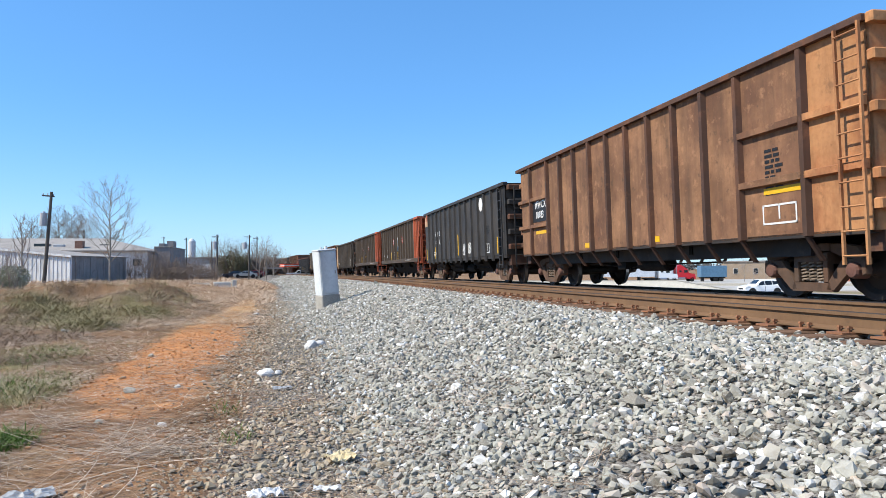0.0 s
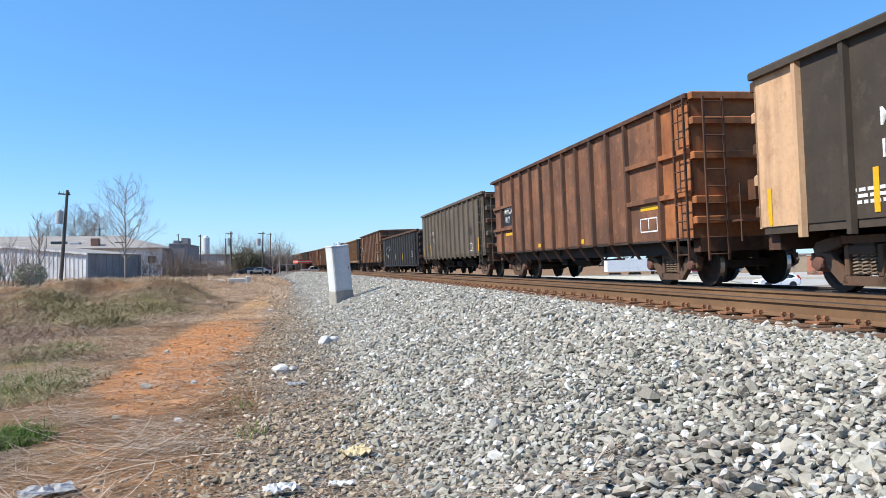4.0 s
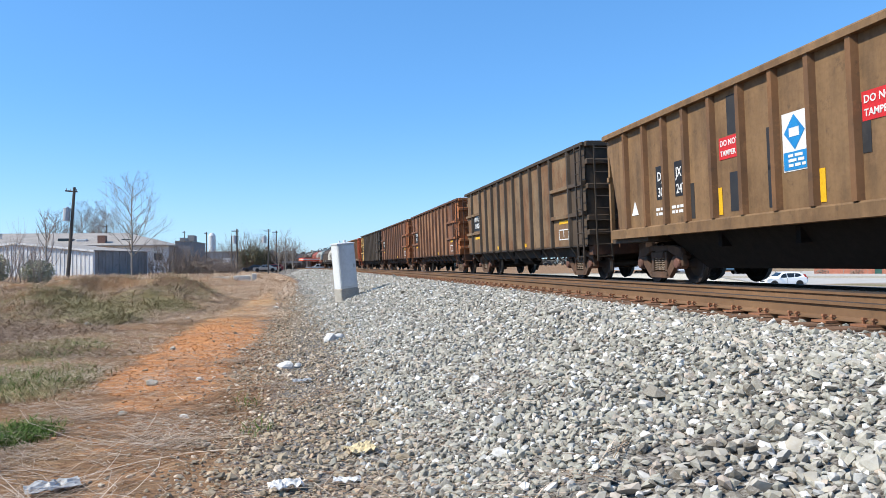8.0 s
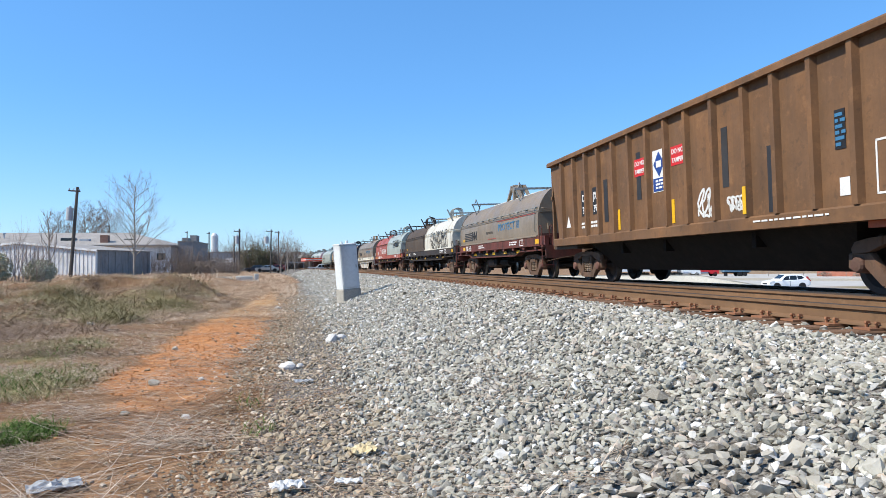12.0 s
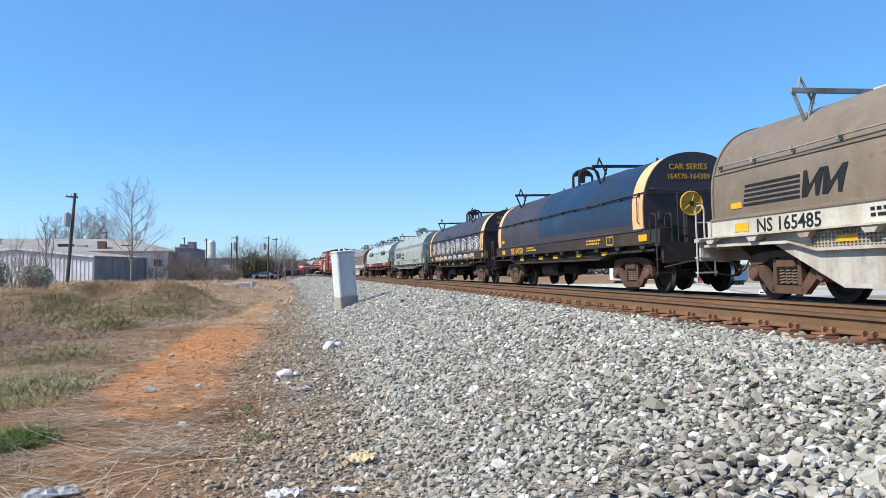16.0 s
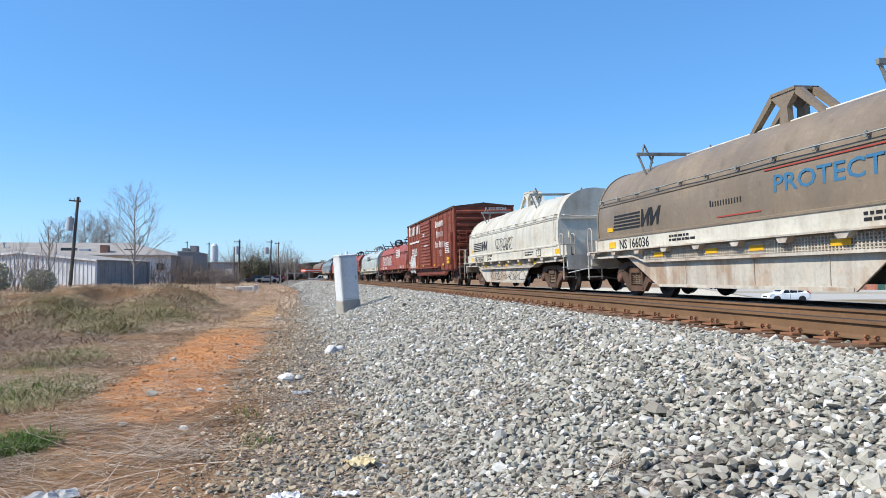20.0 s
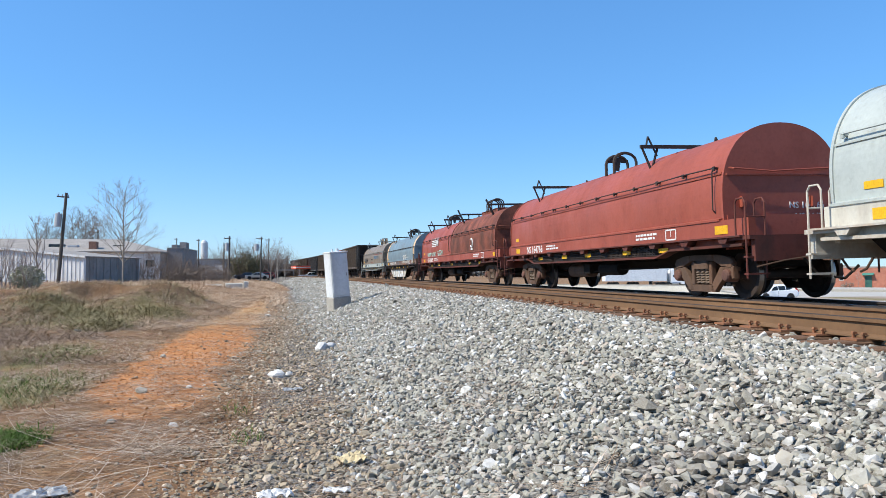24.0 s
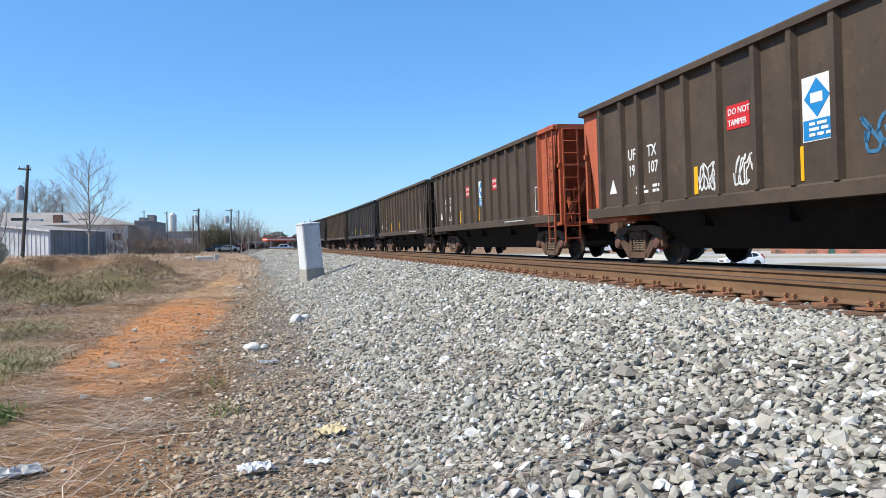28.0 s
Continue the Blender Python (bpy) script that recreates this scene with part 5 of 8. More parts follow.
def boxcar(L=16.0):
    car = thing("boxcar", "weathered oxide-red boxcar with a ribbed sliding door and white lettering", "freight car", group="freight train")
    yr, yf = L / 2, -L / 2
    low, top = 0.92, 4.3
    M = RED_BOX
    doors = (1.95, -1.4)
    for sg in (-1, 1):
        x0, x1 = (SIDE, SIDE + 0.05) if sg < 0 else (1.55, 1.6)
        part("side_panel", Solid().box(x0, x1, yf, yr, low, top - 0.05), M, car)
        ys = [7.9, 6.75, 5.6, 4.5, 3.3, 2.1] + [-1.55 - 1.15 * i for i in range(6)] + [yf + 0.1]
        for y in ys:
            part("rib", shared("rib|box", lambda: hat_rib(low, 4.22, 0.12, 0.06)), M, car, at=pose(SIDE, y, 0) if sg < 0 else pose(1.6, y, 0, 0, 0, 180))
        q = (SIDE - 0.018, SIDE) if sg < 0 else (1.6, 1.618)
        for k in range(7):
            z = 1.3 + k * 0.43
            part("panel_bead", Solid().box(q[0], q[1], yf + 0.2, doors[1] - 0.2, z, z + 0.035), M, car)
            part("panel_bead", Solid().box(q[0], q[1], doors[0] + 0.2, yr - 0.2, z, z + 0.035), M, car)
        q = (SIDE - 0.12, SIDE - 0.06) if sg < 0 else (1.66, 1.72)
        door = part("sliding_door", Solid().box(q[0], q[1], doors[1], doors[0], 1.15, 4.05), M, car, "ribbed steel sliding door")
        for k in range(14):
            z = 1.25 + k * 0.2
            xx = q[0] if sg < 0 else q[1]
            part("door_rib", shared("door_rib", lambda: Solid().prism([(0.0, -0.06), (-0.04, -0.02), (-0.04, 0.02), (0.0, 0.06)], "y", -1.58, 1.58)), M, door, at=pose(xx, (doors[0] + doors[1]) / 2, z) if sg < 0 else pose(xx, (doors[0] + doors[1]) / 2, z, 0, 0, 180))
        part("door_track", Solid().box((SIDE - 0.16 if sg < 0 else 1.6), (SIDE if sg < 0 else 1.76), yf + 4.0, yr - 0.6, 1.05, 1.13), M, car)
        part("side_sill", Solid().prism([(yf + 0.1, low + 0.05), (yf + 2.6, low + 0.05), (yf + 3.2, 0.68), (yr - 3.2, 0.68), (yr - 2.6, low + 0.05), (yr - 0.1, low + 0.05), (yr - 0.1, low - 0.1), (yr - 2.5, low - 0.1), (yr - 3.1, 0.6), (yf + 3.1, 0.6), (yf + 2.5, low - 0.1), (yf + 0.1, low - 0.1)], "x", (-1.5 if sg < 0 else 1.42), (-1.42 if sg < 0 else 1.5)), M, car)
        part("belly_plate", Solid().prism([(yf + 2.6, low + 0.02), (yf + 3.2, 0.66), (yr - 3.2, 0.66), (yr - 2.6, low + 0.02)], "x", (-1.53 if sg < 0 else 1.51), (-1.51 if sg < 0 else 1.53)), M, car)
        part("eave", Solid().bev((SIDE - 0.08 if sg < 0 else 1.55), (SIDE + 0.05 if sg < 0 else 1.68), yf - 0.03, yr + 0.03, 4.16, 4.27, 0.02), RUST_B, car)
    roof = Solid()
    roof.prism([(-1.66, 4.24), (0, 4.42), (1.66, 4.24), (1.66, 4.2), (-1.66, 4.2)], "y", yf - 0.03, yr + 0.03)
    part("roof", roof, RUST_B, car)
    for k in range(12):
        y = yf + 0.7 + k * (L - 1.4) / 11
        part("roof_rib", shared("roof_rib", lambda: Solid().prism([(-1.66, 4.24), (0, 4.42), (1.66, 4.24), (1.66, 4.27), (0, 4.45), (-1.66, 4.27)], "y", -0.04, 0.04)), RUST_B, car, at=Matrix.Translation((0, y, 0)))
    for y, sg in ((yf, -1), (yr, 1)):
        part("end_wall", Solid().box(-1.6, 1.6, min(y, y - sg * 0.05), max(y, y - sg * 0.05), low, 4.24), M, car)
        for k in range(9):
            z = 1.15 + k * 0.345
            o = sg * 0.11
            part("end_corrugation", Solid().prism([(y, z - 0.13), (y + o, z - 0.05), (y + o, z + 0.05), (y, z + 0.13)], "x", -1.5, 1.5), M, car)
        part("corner_post", Solid().box(-1.64, -1.55, y - 0.06, y + 0.06, low, 4.24), M, car)
        part("corner_post", Solid().box(1.55, 1.64, y - 0.06, y + 0.06, low, 4.24), M, car)
        part("end_sill", Solid().box(-1.45, 1.45, min(y, y - sg * 0.3), max(y, y - sg * 0.3), 0.7, low + 0.05), RUST_B, car)
    part("ladder", shared("ladder|box", lambda: ladder(0.42, 0.55, 2.9, 0.42)), M, car, "thin steel ladder", at=pose(SIDE - 0.1, yf + 0.42, 0))
    part("ladder", shared("ladder|box", lambda: ladder(0.42, 0.55, 2.9, 0.42)), M, car, "thin steel ladder", at=pose(-1.2, yf - 0.16, 0, 0, 0, 90))
    part("end_platform", Solid().box(-1.5, 0.2, yf - 0.55, yf - 0.1, 1.0, 1.04).cyl((-1.5, yf - 0.5, 0.4), (-1.5, yf - 0.5, 1.9), 0.02, 6).cyl((-1.1, yf - 0.5, 0.4), (-1.1, yf - 0.5, 1.9), 0.02, 6).tube([(-1.5, yf - 0.5, 1.9), (-1.1, yf - 0.5, 1.9)], 0.02, 6), FRAME_G, car, "grey end platform with handrails")
    underframe(car, L, low)
    add_ends(car, L, M)
    for y in (yf + 1.9, yr - 1.9):
        add_truck(car, y)
    xs = SIDE - 0.062
    word_blocks(car, 7.0, 3.42, (8,), 0.72, WHITE_P, xs, 0.2)
    small_print(car, 7.0, 2.85, 1, 4.6, WHITE_P, xs, 0.12, 2)
    write(car, "532265", 0.74, 6.0, 1.95, WHITE_P, xs)
    small_print(car, yr - 0.6, 1.65, 3, 1.3, WHITE_P, xs, 0.06, 3)
    for z, spec, y in ((3.42, (8,), -2.95), (2.82, (6,), -3.3), (2.22, (3, 5), -2.9)):
        word_blocks(car, y, z, spec, 0.38, WHITE_P, xs, 0.22)
    write_end(car, "SOU 532265", 0.19, 0.25, yf - 0.06, 4.02, WHITE_P)
    scrawl(car, yr - 1.3, 0.8, 2.1, 1.2, 9, WHITE_P, xs - 0.01, 31, 0.06)
    small_print(car, -yr + 2.4, 2.35, 6, 1.2, WHITE_P, xs, 0.06, 5)
    patch(car, "reflector", -yr + 2.0, -yr + 1.3, 1.45, 1.6, YEL_P, xs)
    patch(car, "reflector", -yr + 2.0, -yr + 1.3, 1.25, 1.4, YEL_P, xs)
    for y in (7.4, 4.2, 1.2, -2.2, -4.8):
        patch(car, "reflector", y, y - 0.4, 1.16, 1.27, YEL_P, xs - (0.1 if 0 < y < 1.9 else 0))
    outlined(car, -yr + 3.9, 1.75, 0.45, 0.32, WHITE_P, xs)
    small_print(car, 0.9, 3.2, 2, 0.7, WHITE_P, SIDE - 0.165, 0.06, 6)
    small_print(car, 0.3, 2.45, 1, 1.1, WHITE_P, SIDE - 0.165, 0.06, 16)
    return car

# ---- the train, from its head to its tail: (front, rear) along the line at the start ----
TRAIN = []


def put(car, front, rear):
    TRAIN.append((car, (front + rear) / 2, rear - front))
    return car


def gondola_marks(car, text, num, L=15.0):
    yr = L / 2
    patch(car, "mark_panel", yr - 1.5, yr - 2.88, 2.0, 2.64, INK, SIDE - 0.002, "black number panel")
    write(car, text, 0.33, yr - 1.72, 2.42, WHITE_P, SIDE - 0.01, wide=0.92)
    write(car, num, 0.31, yr - 1.78, 2.11, WHITE_P, SIDE - 0.01, wide=0.92)


def tub_marks(car, a, b, c, d, L=14.8):
    yr = L / 2
    for t, y, z in ((a, 4.75, 2.28), (b, 3.85, 2.28), (c, 4.78, 1.86), (d, 3.88, 1.86)):
        write(car, t, 0.34, y, z, WHITE_P, SIDE - 0.004)


c = put(rib_gondola(RUST_A, RUST_A, RUST_A, corner=RUST_YE, steps=RUST_YE, label="rust-brown ribbed steel gondola with ochre rusted front panels"), 8.05, 23.05)
gondola_marks(c, "MWCX", "10183")
small_print(c, -5.35, 2.35, 9, 0.3, INK, SIDE - 0.002, 0.05, 21)
c = put(tub_gondola(BLACK_A, label="faded black ribbed gondola with a white oval"), 24.5, 39.3)
tub_marks(c, "MW", "CX", "100", "638")
part("white_oval", Solid().prism([(-4.15 + 0.26 * math.cos(a * 0.3142), 3.15 + 0.27 * math.sin(a * 0.3142)) for a in range(20)], "x", SIDE - 0.012, SIDE - 0.002), WHITE_P, c, "white painted oval")
patch(c, "primer_patch", 6.75, 7.38, 2.95, 3.55, PEACH_END, SIDE - 0.002, "pale primer patch")
patch(c, "primer_patch", 6.35, 6.62, 3.2, 3.6, RED_END, SIDE - 0.092)
scrawl(c, -1.05, 1.2, 0.7, 0.5, 4, WHITE_P, SIDE - 0.004, 3, 0.02)
scrawl(c, -2.0, 1.22, 0.72, 0.5, 6, WHITE_P, SIDE - 0.004, 4, 0.02)
patch(c, "reflector", -0.22, -0.1, 1.21, 2.15, YEL_P, SIDE - 0.004)
patch(c, "reflector", -3.72, -3.6, 1.12, 1.55, YEL_P, SIDE - 0.004)
c = put(hopper(BLACK_B, RED_END, label="brown-black hopper car with a red-orange end and warning signs"), 41.0, 56.3)
hopper_marks(c, 15.1, "UF", "TX", "22", "048", scr=11)
c = put(hopper(BLACK_B, RED_END, label="brown-black hopper car with a faded red end"), 57.7, 72.7)
hopper_marks(c, 15.1, "UF", "TX", "19", "094")
c = put(tub_gondola(BLACK_E, PEACH_END, label="brown-black ribbed gondola with a faded peach end"), 74.2, 89.0)
tub_marks(c, "MW", "CX", "101", "647")
patch(c, "placard", -4.9, -4.65, 1.6, 1.85, WHITE_P, SIDE - 0.002)
c = put(rib_gondola(RUST_M, RUST_M, RUST_M, corner=RUST_OR, label="dark brown ribbed gondola with an orange-rust front"), 90.9, 106.3)
gondola_marks(c, "MWCX", "1017")
c = put(tub_gondola(weathered("dusty_grey_brown_paint", (0.115, 0.092, 0.07), (0.14, 0.11, 0.08), 0.6, 0.35, 0.7), label="dusty grey-brown ribbed gondola"), 107.6, 122.3)
tub_marks(c, "MW", "CX", "100", "584")
patch(c, "paint_patch", 4.9, 5.5, 1.25, 1.55, BLACK_C, SIDE - 0.002)
c = put(tub_gondola(BLACK_C, L=16.5, top=2.99, low=0.66, n=14, first=1.5, feet=0.0, chord=RUST_B, label="low black ribbed gondola with yellow reflectors"), 124.1, 140.6)
write(c, "OMNX", 0.33, 6.4, 2.0, WHITE_P, SIDE - 0.004, wide=0.85)
write(c, "387", 0.33, 6.42, 1.51, WHITE_P, SIDE - 0.004, wide=0.85)
for y in (3.67, 1.33, -1.88, -4.27):
    patch(c, "reflector", y, y + 0.12, 1.04, 1.52, YEL_P, SIDE - 0.004)
outlined(c, 4.62, 1.86, 0.34, 0.34, WHITE_P, SIDE - 0.004)
c = put(rib_gondola(RUST_L, RUST_M, RUST_L, label="brown rusted ribbed gondola with yellow reflectors"), 142.1, 157.1)
gondola_marks(c, "MWCX", "10151")
small_print(c, -5.1, 2.3, 6, 0.3, INK, SIDE - 0.002, 0.05, 22)
c = put(hopper(TAN_H, BLACK_A, ribs=BROWN_H, spots=RIBS_B, label="faded tan hopper car with black streaks and a black end"), 158.5, 173.6)
hopper_marks(c, 15.1, "DJ", "JX", "30", "247", dark=True, signs=(2.42, 0.61, -1.08), marks=(4.86, 4.05), bars=(2.5, -0.2, -2.82))
for y, z, w in ((1.8, 2.78, 0.34), (1.82, 1.4, 0.3), (0.86, 1.38, 0.16), (0.86, 2.0, 0.16), (-1.22, 1.95, 0.16), (3.36, 1.36, 0.16), (-2.45, 1.6, 0.22), (-4.1, 2.3, 0.25)):
    patch(c, "touch_up_patch", y, y + w, z, z + 0.7, BLACK_C, SIDE - 0.001, "black touch-up paint")
c = put(rib_gondola(RUST_C, RUST_C, RUST_C, corner=BLACK_B, ribs=BLACK_E, label="tan and brown ribbed gondola with a blackened ladder end"), 175.1, 190.1)
gondola_marks(c, "MWCX", "101825")
c = put(rib_gondola(RUST_A, RUST_M, RUST_M, corner=RUST_OR, label="orange-brown rusted ribbed gondola"), 191.8, 206.7)
gondola_marks(c, "OMNX", "933")
c = put(rib_gondola(RUST_M, RUST_M, RUST_M, corner=RUST_OR, steps=RUST_OR, L=15.4, label="dark brown ribbed gondola with a bright rust end"), 208.2, 223.6)
gondola_marks(c, "MWCX", "10186", 15.4)
scrawl(c, -3.6, 1.75, 0.5, 0.3, 4, RED_L, SIDE - 0.002, 41, 0.012, "faint red scrawl")
c = put(rib_gondola(BLACK_E, YEL_END, BLACK_E, L=15.0, ribs=BLACK_E, stencils=False, label="black-brown ribbed gondola with a faded yellow end"), 224.75, 239.75)
outlined(c, -4.2, 1.3, 0.42, 0.32, WHITE_P, SIDE - 0.002)
write(c, "RTCX", 0.36, 5.8, 2.2, INK, SIDE - 0.002)
write(c, "2438", 0.36, 5.75, 1.9, INK, SIDE - 0.002)
patch(c, "reflector", -3.3, -3.2, 1.15, 1.6, YEL_P, SIDE - 0.002)
small_print(c, -5.5, 1.95, 3, 0.8, WHITE_P, SIDE - 0.002, 0.05, 23)
c = put(hopper(BROWN_H, RED_END, spots=RIBS_B, label="brown streaked hopper car with a faded red end"), 241.3, 256.4)
hopper_marks(c, 15.1, "DJ", "JX", "30", "396", dark=True, signs=(1.5, 0.57, -0.26), lift=0.18, marks=(4.86, 4.05), bars=(2.5, -0.22), blue=mat("dark_blue_sign_paint", (0.015, 0.05, 0.22), 0.5))
patch(c, "reflector", -3.0, -2.9, 1.36, 1.84, YEL_P, SIDE - 0.105)
scrawl(c, -2.3, 1.45, 0.5, 0.26, 4, WHITE_P, SIDE - 0.004, 53, 0.02)
scrawl(c, -1.28, 1.4, 0.6, 0.55, 3, WHITE_P, SIDE - 0.004, 51, 0.025)
for y, w, z in ((-3.7, 0.22, 1.35), (-2.35, 0.2, 1.9), (1.18, 0.22, 2.0), (3.1, 0.25, 1.6)):
    patch(c, "touch_up_patch", y, y + w, z, z + 1.1, BLACK_C, SIDE - 0.001, "black touch-up paint")

c = put(coil_car(13.4, [(TAUPE, None, "frame", None)], FRAME_R, label="taupe-hooded coil car on a red frame"), 257.7, 271.1)
coil_marks(c, 13.4, "NS 165", WHITE_P, INK)
protect_marks(c, 13.4)
c = put(coil_car(18.0, [(WHITE_N, None, "round", None), (BLACK_B, None, "round", None)], FRAME_B, arms=("arm", "arm"), label="coil car with one white and one dark hood"), 272.6, 290.6)
coil_marks(c, 18.0, "NS", WHITE_P)
scrawl(c, -1.4, 1.5, 5.0, 1.1, 12, INK, -1.287, 61, 0.03, "dark spray-paint scrawl")
c = put(coil_car(17.1, [(GREY_N, None, "round", None), (RED_N, None, "round", None)], FRAME_R, RED_N, arms=("vee", "arm"), label="coil car with grey and red hoods on a red frame"), 292.2, 309.3)
coil_marks(c, 17.1, "CR 628809", WHITE_P)
rail_emblem(c, -2.95, 2.12, 3.0, 0.62, INK, -1.29)
scrawl(c, 4.3, 1.64, 1.3, 0.45, 6, WHITE_P, -1.287, 63, 0.019)
scrawl(c, 2.75, 1.66, 1.05, 0.4, 5, WHITE_P, -1.287, 65, 0.019)
part("emblem", Solid().tube([(-1.29, 5.1 + 0.2 * math.cos(a * 0.4), 1.85 + 0.2 * math.sin(a * 0.4)) for a in range(2, 15)], 0.035, 6), WHITE_P, c, "white open ring emblem")
part("emblem", Solid().box(-1.29, -1.285, 5.0, 5.4, 1.52, 1.6), WHITE_P, c)
word_blocks(c, 5.4, 2.17, (7,), 0.11, WHITE_P, -1.287)
scrawl(c, 7.55, 1.6, 0.85, 0.36, 5, WHITE_P, -1.287, 64, 0.022)
c = put(coil_car(14.0, [(TAUPE, None, "frame", None)], FRAME_W, WHITE_N, FRAME_W, wheel_m=FRAME_B, label="taupe-hooded coil car with a rust-streaked white frame"), 311.2, 325.2)
coil_marks(c, 14.0, "NS 165485", INK, INK)
protect_marks(c, 14.0)
c = put(coil_car(13.9, [(NAVY_N, BAND_Y, "round", NAVY_P)], FRAME_B, wheel_m=YEL_L, label="blue-black hooded coil car with cream-yellow end bands"), 327.6, 341.5)
coil_marks(c, 13.9, "NS164270", YEL_L)
write_end(c, "CAR SERIES", 0.2, -0.62, -5.886, 2.95, YEL_L)
write_end(c, "164170-164389", 0.18, -0.68, -5.886, 2.72, YEL_L)
c = put(coil_car(14.2, [(NAVY_N, BAND_Y, "round", None)], FRAME_B, label="purple-black hooded coil car with yellow bands and white graffiti"), 343.4, 357.6)
coil_marks(c, 14.2, "NS 164240", YEL_L)
write_end(c, "NS 164240", 0.17, 0.15, -6.036, 1.62, YEL_L)
write_end(c, "CAR SERIES", 0.2, -0.62, -6.036, 2.95, YEL_L)
write_end(c, "164170-164389", 0.18, -0.68, -6.036, 2.72, YEL_L)
spiky_scrawl(c, 6.5, 1.52, 11.9, 0.8, 9, WHITE_P, -1.29, 71)
spiky_scrawl(c, 5.6, 1.22, 10.2, 0.26, 8, WHITE_P, -1.342, 72, 0.014)
patch(c, "paint_patch", 2.6, 1.6, 2.22, 2.6, NAVY_P, -1.265, "dark blue paint patch")
c = put(coil_car(13.8, [(GREY_N, None, "round", None)], FRAME_G, GREY_N, label="light grey coil car with black lettering"), 359.7, 373.45)
coil_marks(c, 13.8, "NS 164140", INK, INK)
word_blocks(c, 3.4, 1.86, (7,), 0.2, INK, -1.286)
word_blocks(c, 3.4, 1.58, (8,), 0.2, INK, -1.286)
write_end(c, "CS30", 0.17, -0.3, -5.836, 2.75, INK)
c = put(coil_car(17.2, [(PALE_N, None, "round", None), (PALE_N, None, "round", None)], FRAME_R, label="coil car with two pale grey hoods on a rusty red frame"), 376.0, 393.2)
coil_marks(c, 17.2, "CR 627401", WHITE_P)
rail_emblem(c, -2.35, 2.2, 2.4, 0.46, INK, -1.28)
rail_emblem(c, 6.5, 2.22, 3.0, 0.46, INK, -1.28)
c = put(coil_car(13.9, [(TAUPE, None, "frame", None)], FRAME_W, WHITE_N, FRAME_W, wheel_m=FRAME_B, label="taupe-hooded coil car with a dirty white fish-belly frame"), 395.4, 409.25)
coil_marks(c, 13.9, "NS 166036", INK, INK)
protect_marks(c, 13.9)
c = put(coil_car(13.5, [(WHITE_N, None, "frame", None)], FRAME_W, WHITE_N, FRAME_W, label="rust-streaked white coil car with outlined graffiti"), 412.0, 425.5)
coil_marks(c, 13.5, "NS 165657", INK, INK)
write(c, "LD LMT 226300", 0.13, 3.55, 1.37, INK, -1.342)
write(c, "LT WT 59700", 0.13, 3.55, 1.23, INK, -1.342)
scrawl(c, 2.2, 1.6, 2.6, 0.5, 6, INK, -1.287, 81, 0.009, "black outlined graffiti")
scrawl(c, 2.8, 0.38, 5.4, 0.5, 9, INK, -1.362, 82, 0.009, "black outlined graffiti")
put(boxcar(), 427.9, 443.9)
c = put(coil_car(17.0, [(RED_N, None, "round", None), (RED_N, None, "round", None)], FRAME_R, RED_N, arms=("vee", "arm"), label="red coil car with two hoods and white graffiti"), 445.4, 462.4)
coil_marks(c, 17.0, "CR 628", WHITE_P)
rail_emblem(c, -1.6, 2.15, 2.2, 0.7, WHITE_P, -1.29)
scrawl(c, 7.0, 1.5, 6.0, 0.9, 14, WHITE_P, -1.287, 91, 0.024)
c = put(coil_car(14.2, [(PALE_N, None, "round", None)], FRAME_W, WHITE_N, label="pale grey coil car with a weathered white sill"), 463.9, 478.1)
coil_marks(c, 14.2, "NS 167053", INK)
rail_emblem(c, 2.05, 2.3, 2.45, 0.5, INK, -1.29)
c = put(coil_car(14.6, [(RED_N, None, "round", None)], FRAME_R, RED_N, label="plain oxide-red coil car"), 480.4, 495.0)
coil_marks(c, 14.6, "NS 164766", WHITE_P)
write_end(c, "NS 164766", 0.17, 0.1, -6.236, 1.72, WHITE_P)
write_end(c, "NS 164766", 0.17, 0.22, -6.236, 1.5, WHITE_P)
c = put(coil_car(17.5, [(RED_D, None, "round", None), (RED_N, None, "round", None)], FRAME_R, RED_N, arms=("arm", "vee"), label="coil car with a rust-stained dark hood and a red hood"), 496.7, 514.2)
coil_marks(c, 17.5, "CR 628635", WHITE_P)
rail_emblem(c, 6.0, 2.1, 1.9, 0.5, WHITE_P, -1.29)
write(c, "HAPPY B-DAY", 0.4, 7.4, 1.5, TEAL_L, -1.29, "pale teal hand-sprayed words")
scrawl(c, 4.3, 1.5, 1.5, 0.35, 5, TEAL_L, -1.29, 95, 0.02, "pale teal hand-sprayed scrawl")
part("emblem", Solid().tube([(-1.29, -3.7 + 0.2 * math.cos(a * 0.4), 1.95 + 0.2 * math.sin(a * 0.4)) for a in range(2, 15)], 0.035, 6), WHITE_P, c, "white open ring emblem")
part("emblem", Solid().box(-1.29, -1.285, -3.85, -3.5, 1.62, 1.72), WHITE_P, c)
c = put(coil_car(13.4, [(BLUE_N, BAND_Y, "round", None)], FRAME_B, weathered("rust_streaked_blue_sill_paint", (0.12, 0.13, 0.14), (0.26, 0.11, 0.05), 0.7, 0.5, 0.7), FRAME_W, label="faded blue coil car with cream bands and white graffiti"), 516.5, 529.9)
coil_marks(c, 13.4, "NS 164417", WHITE_P)
scrawl(c, -0.74, 1.58, 1.5, 0.32, 5, WHITE_P, -1.287, 97)
part("spray_paint", Solid().tube([(-1.288, -2.3, 1.68), (-1.288, -2.9, 1.72), (-1.288, -3.5, 1.71)], 0.012, 4), WHITE_P, c)
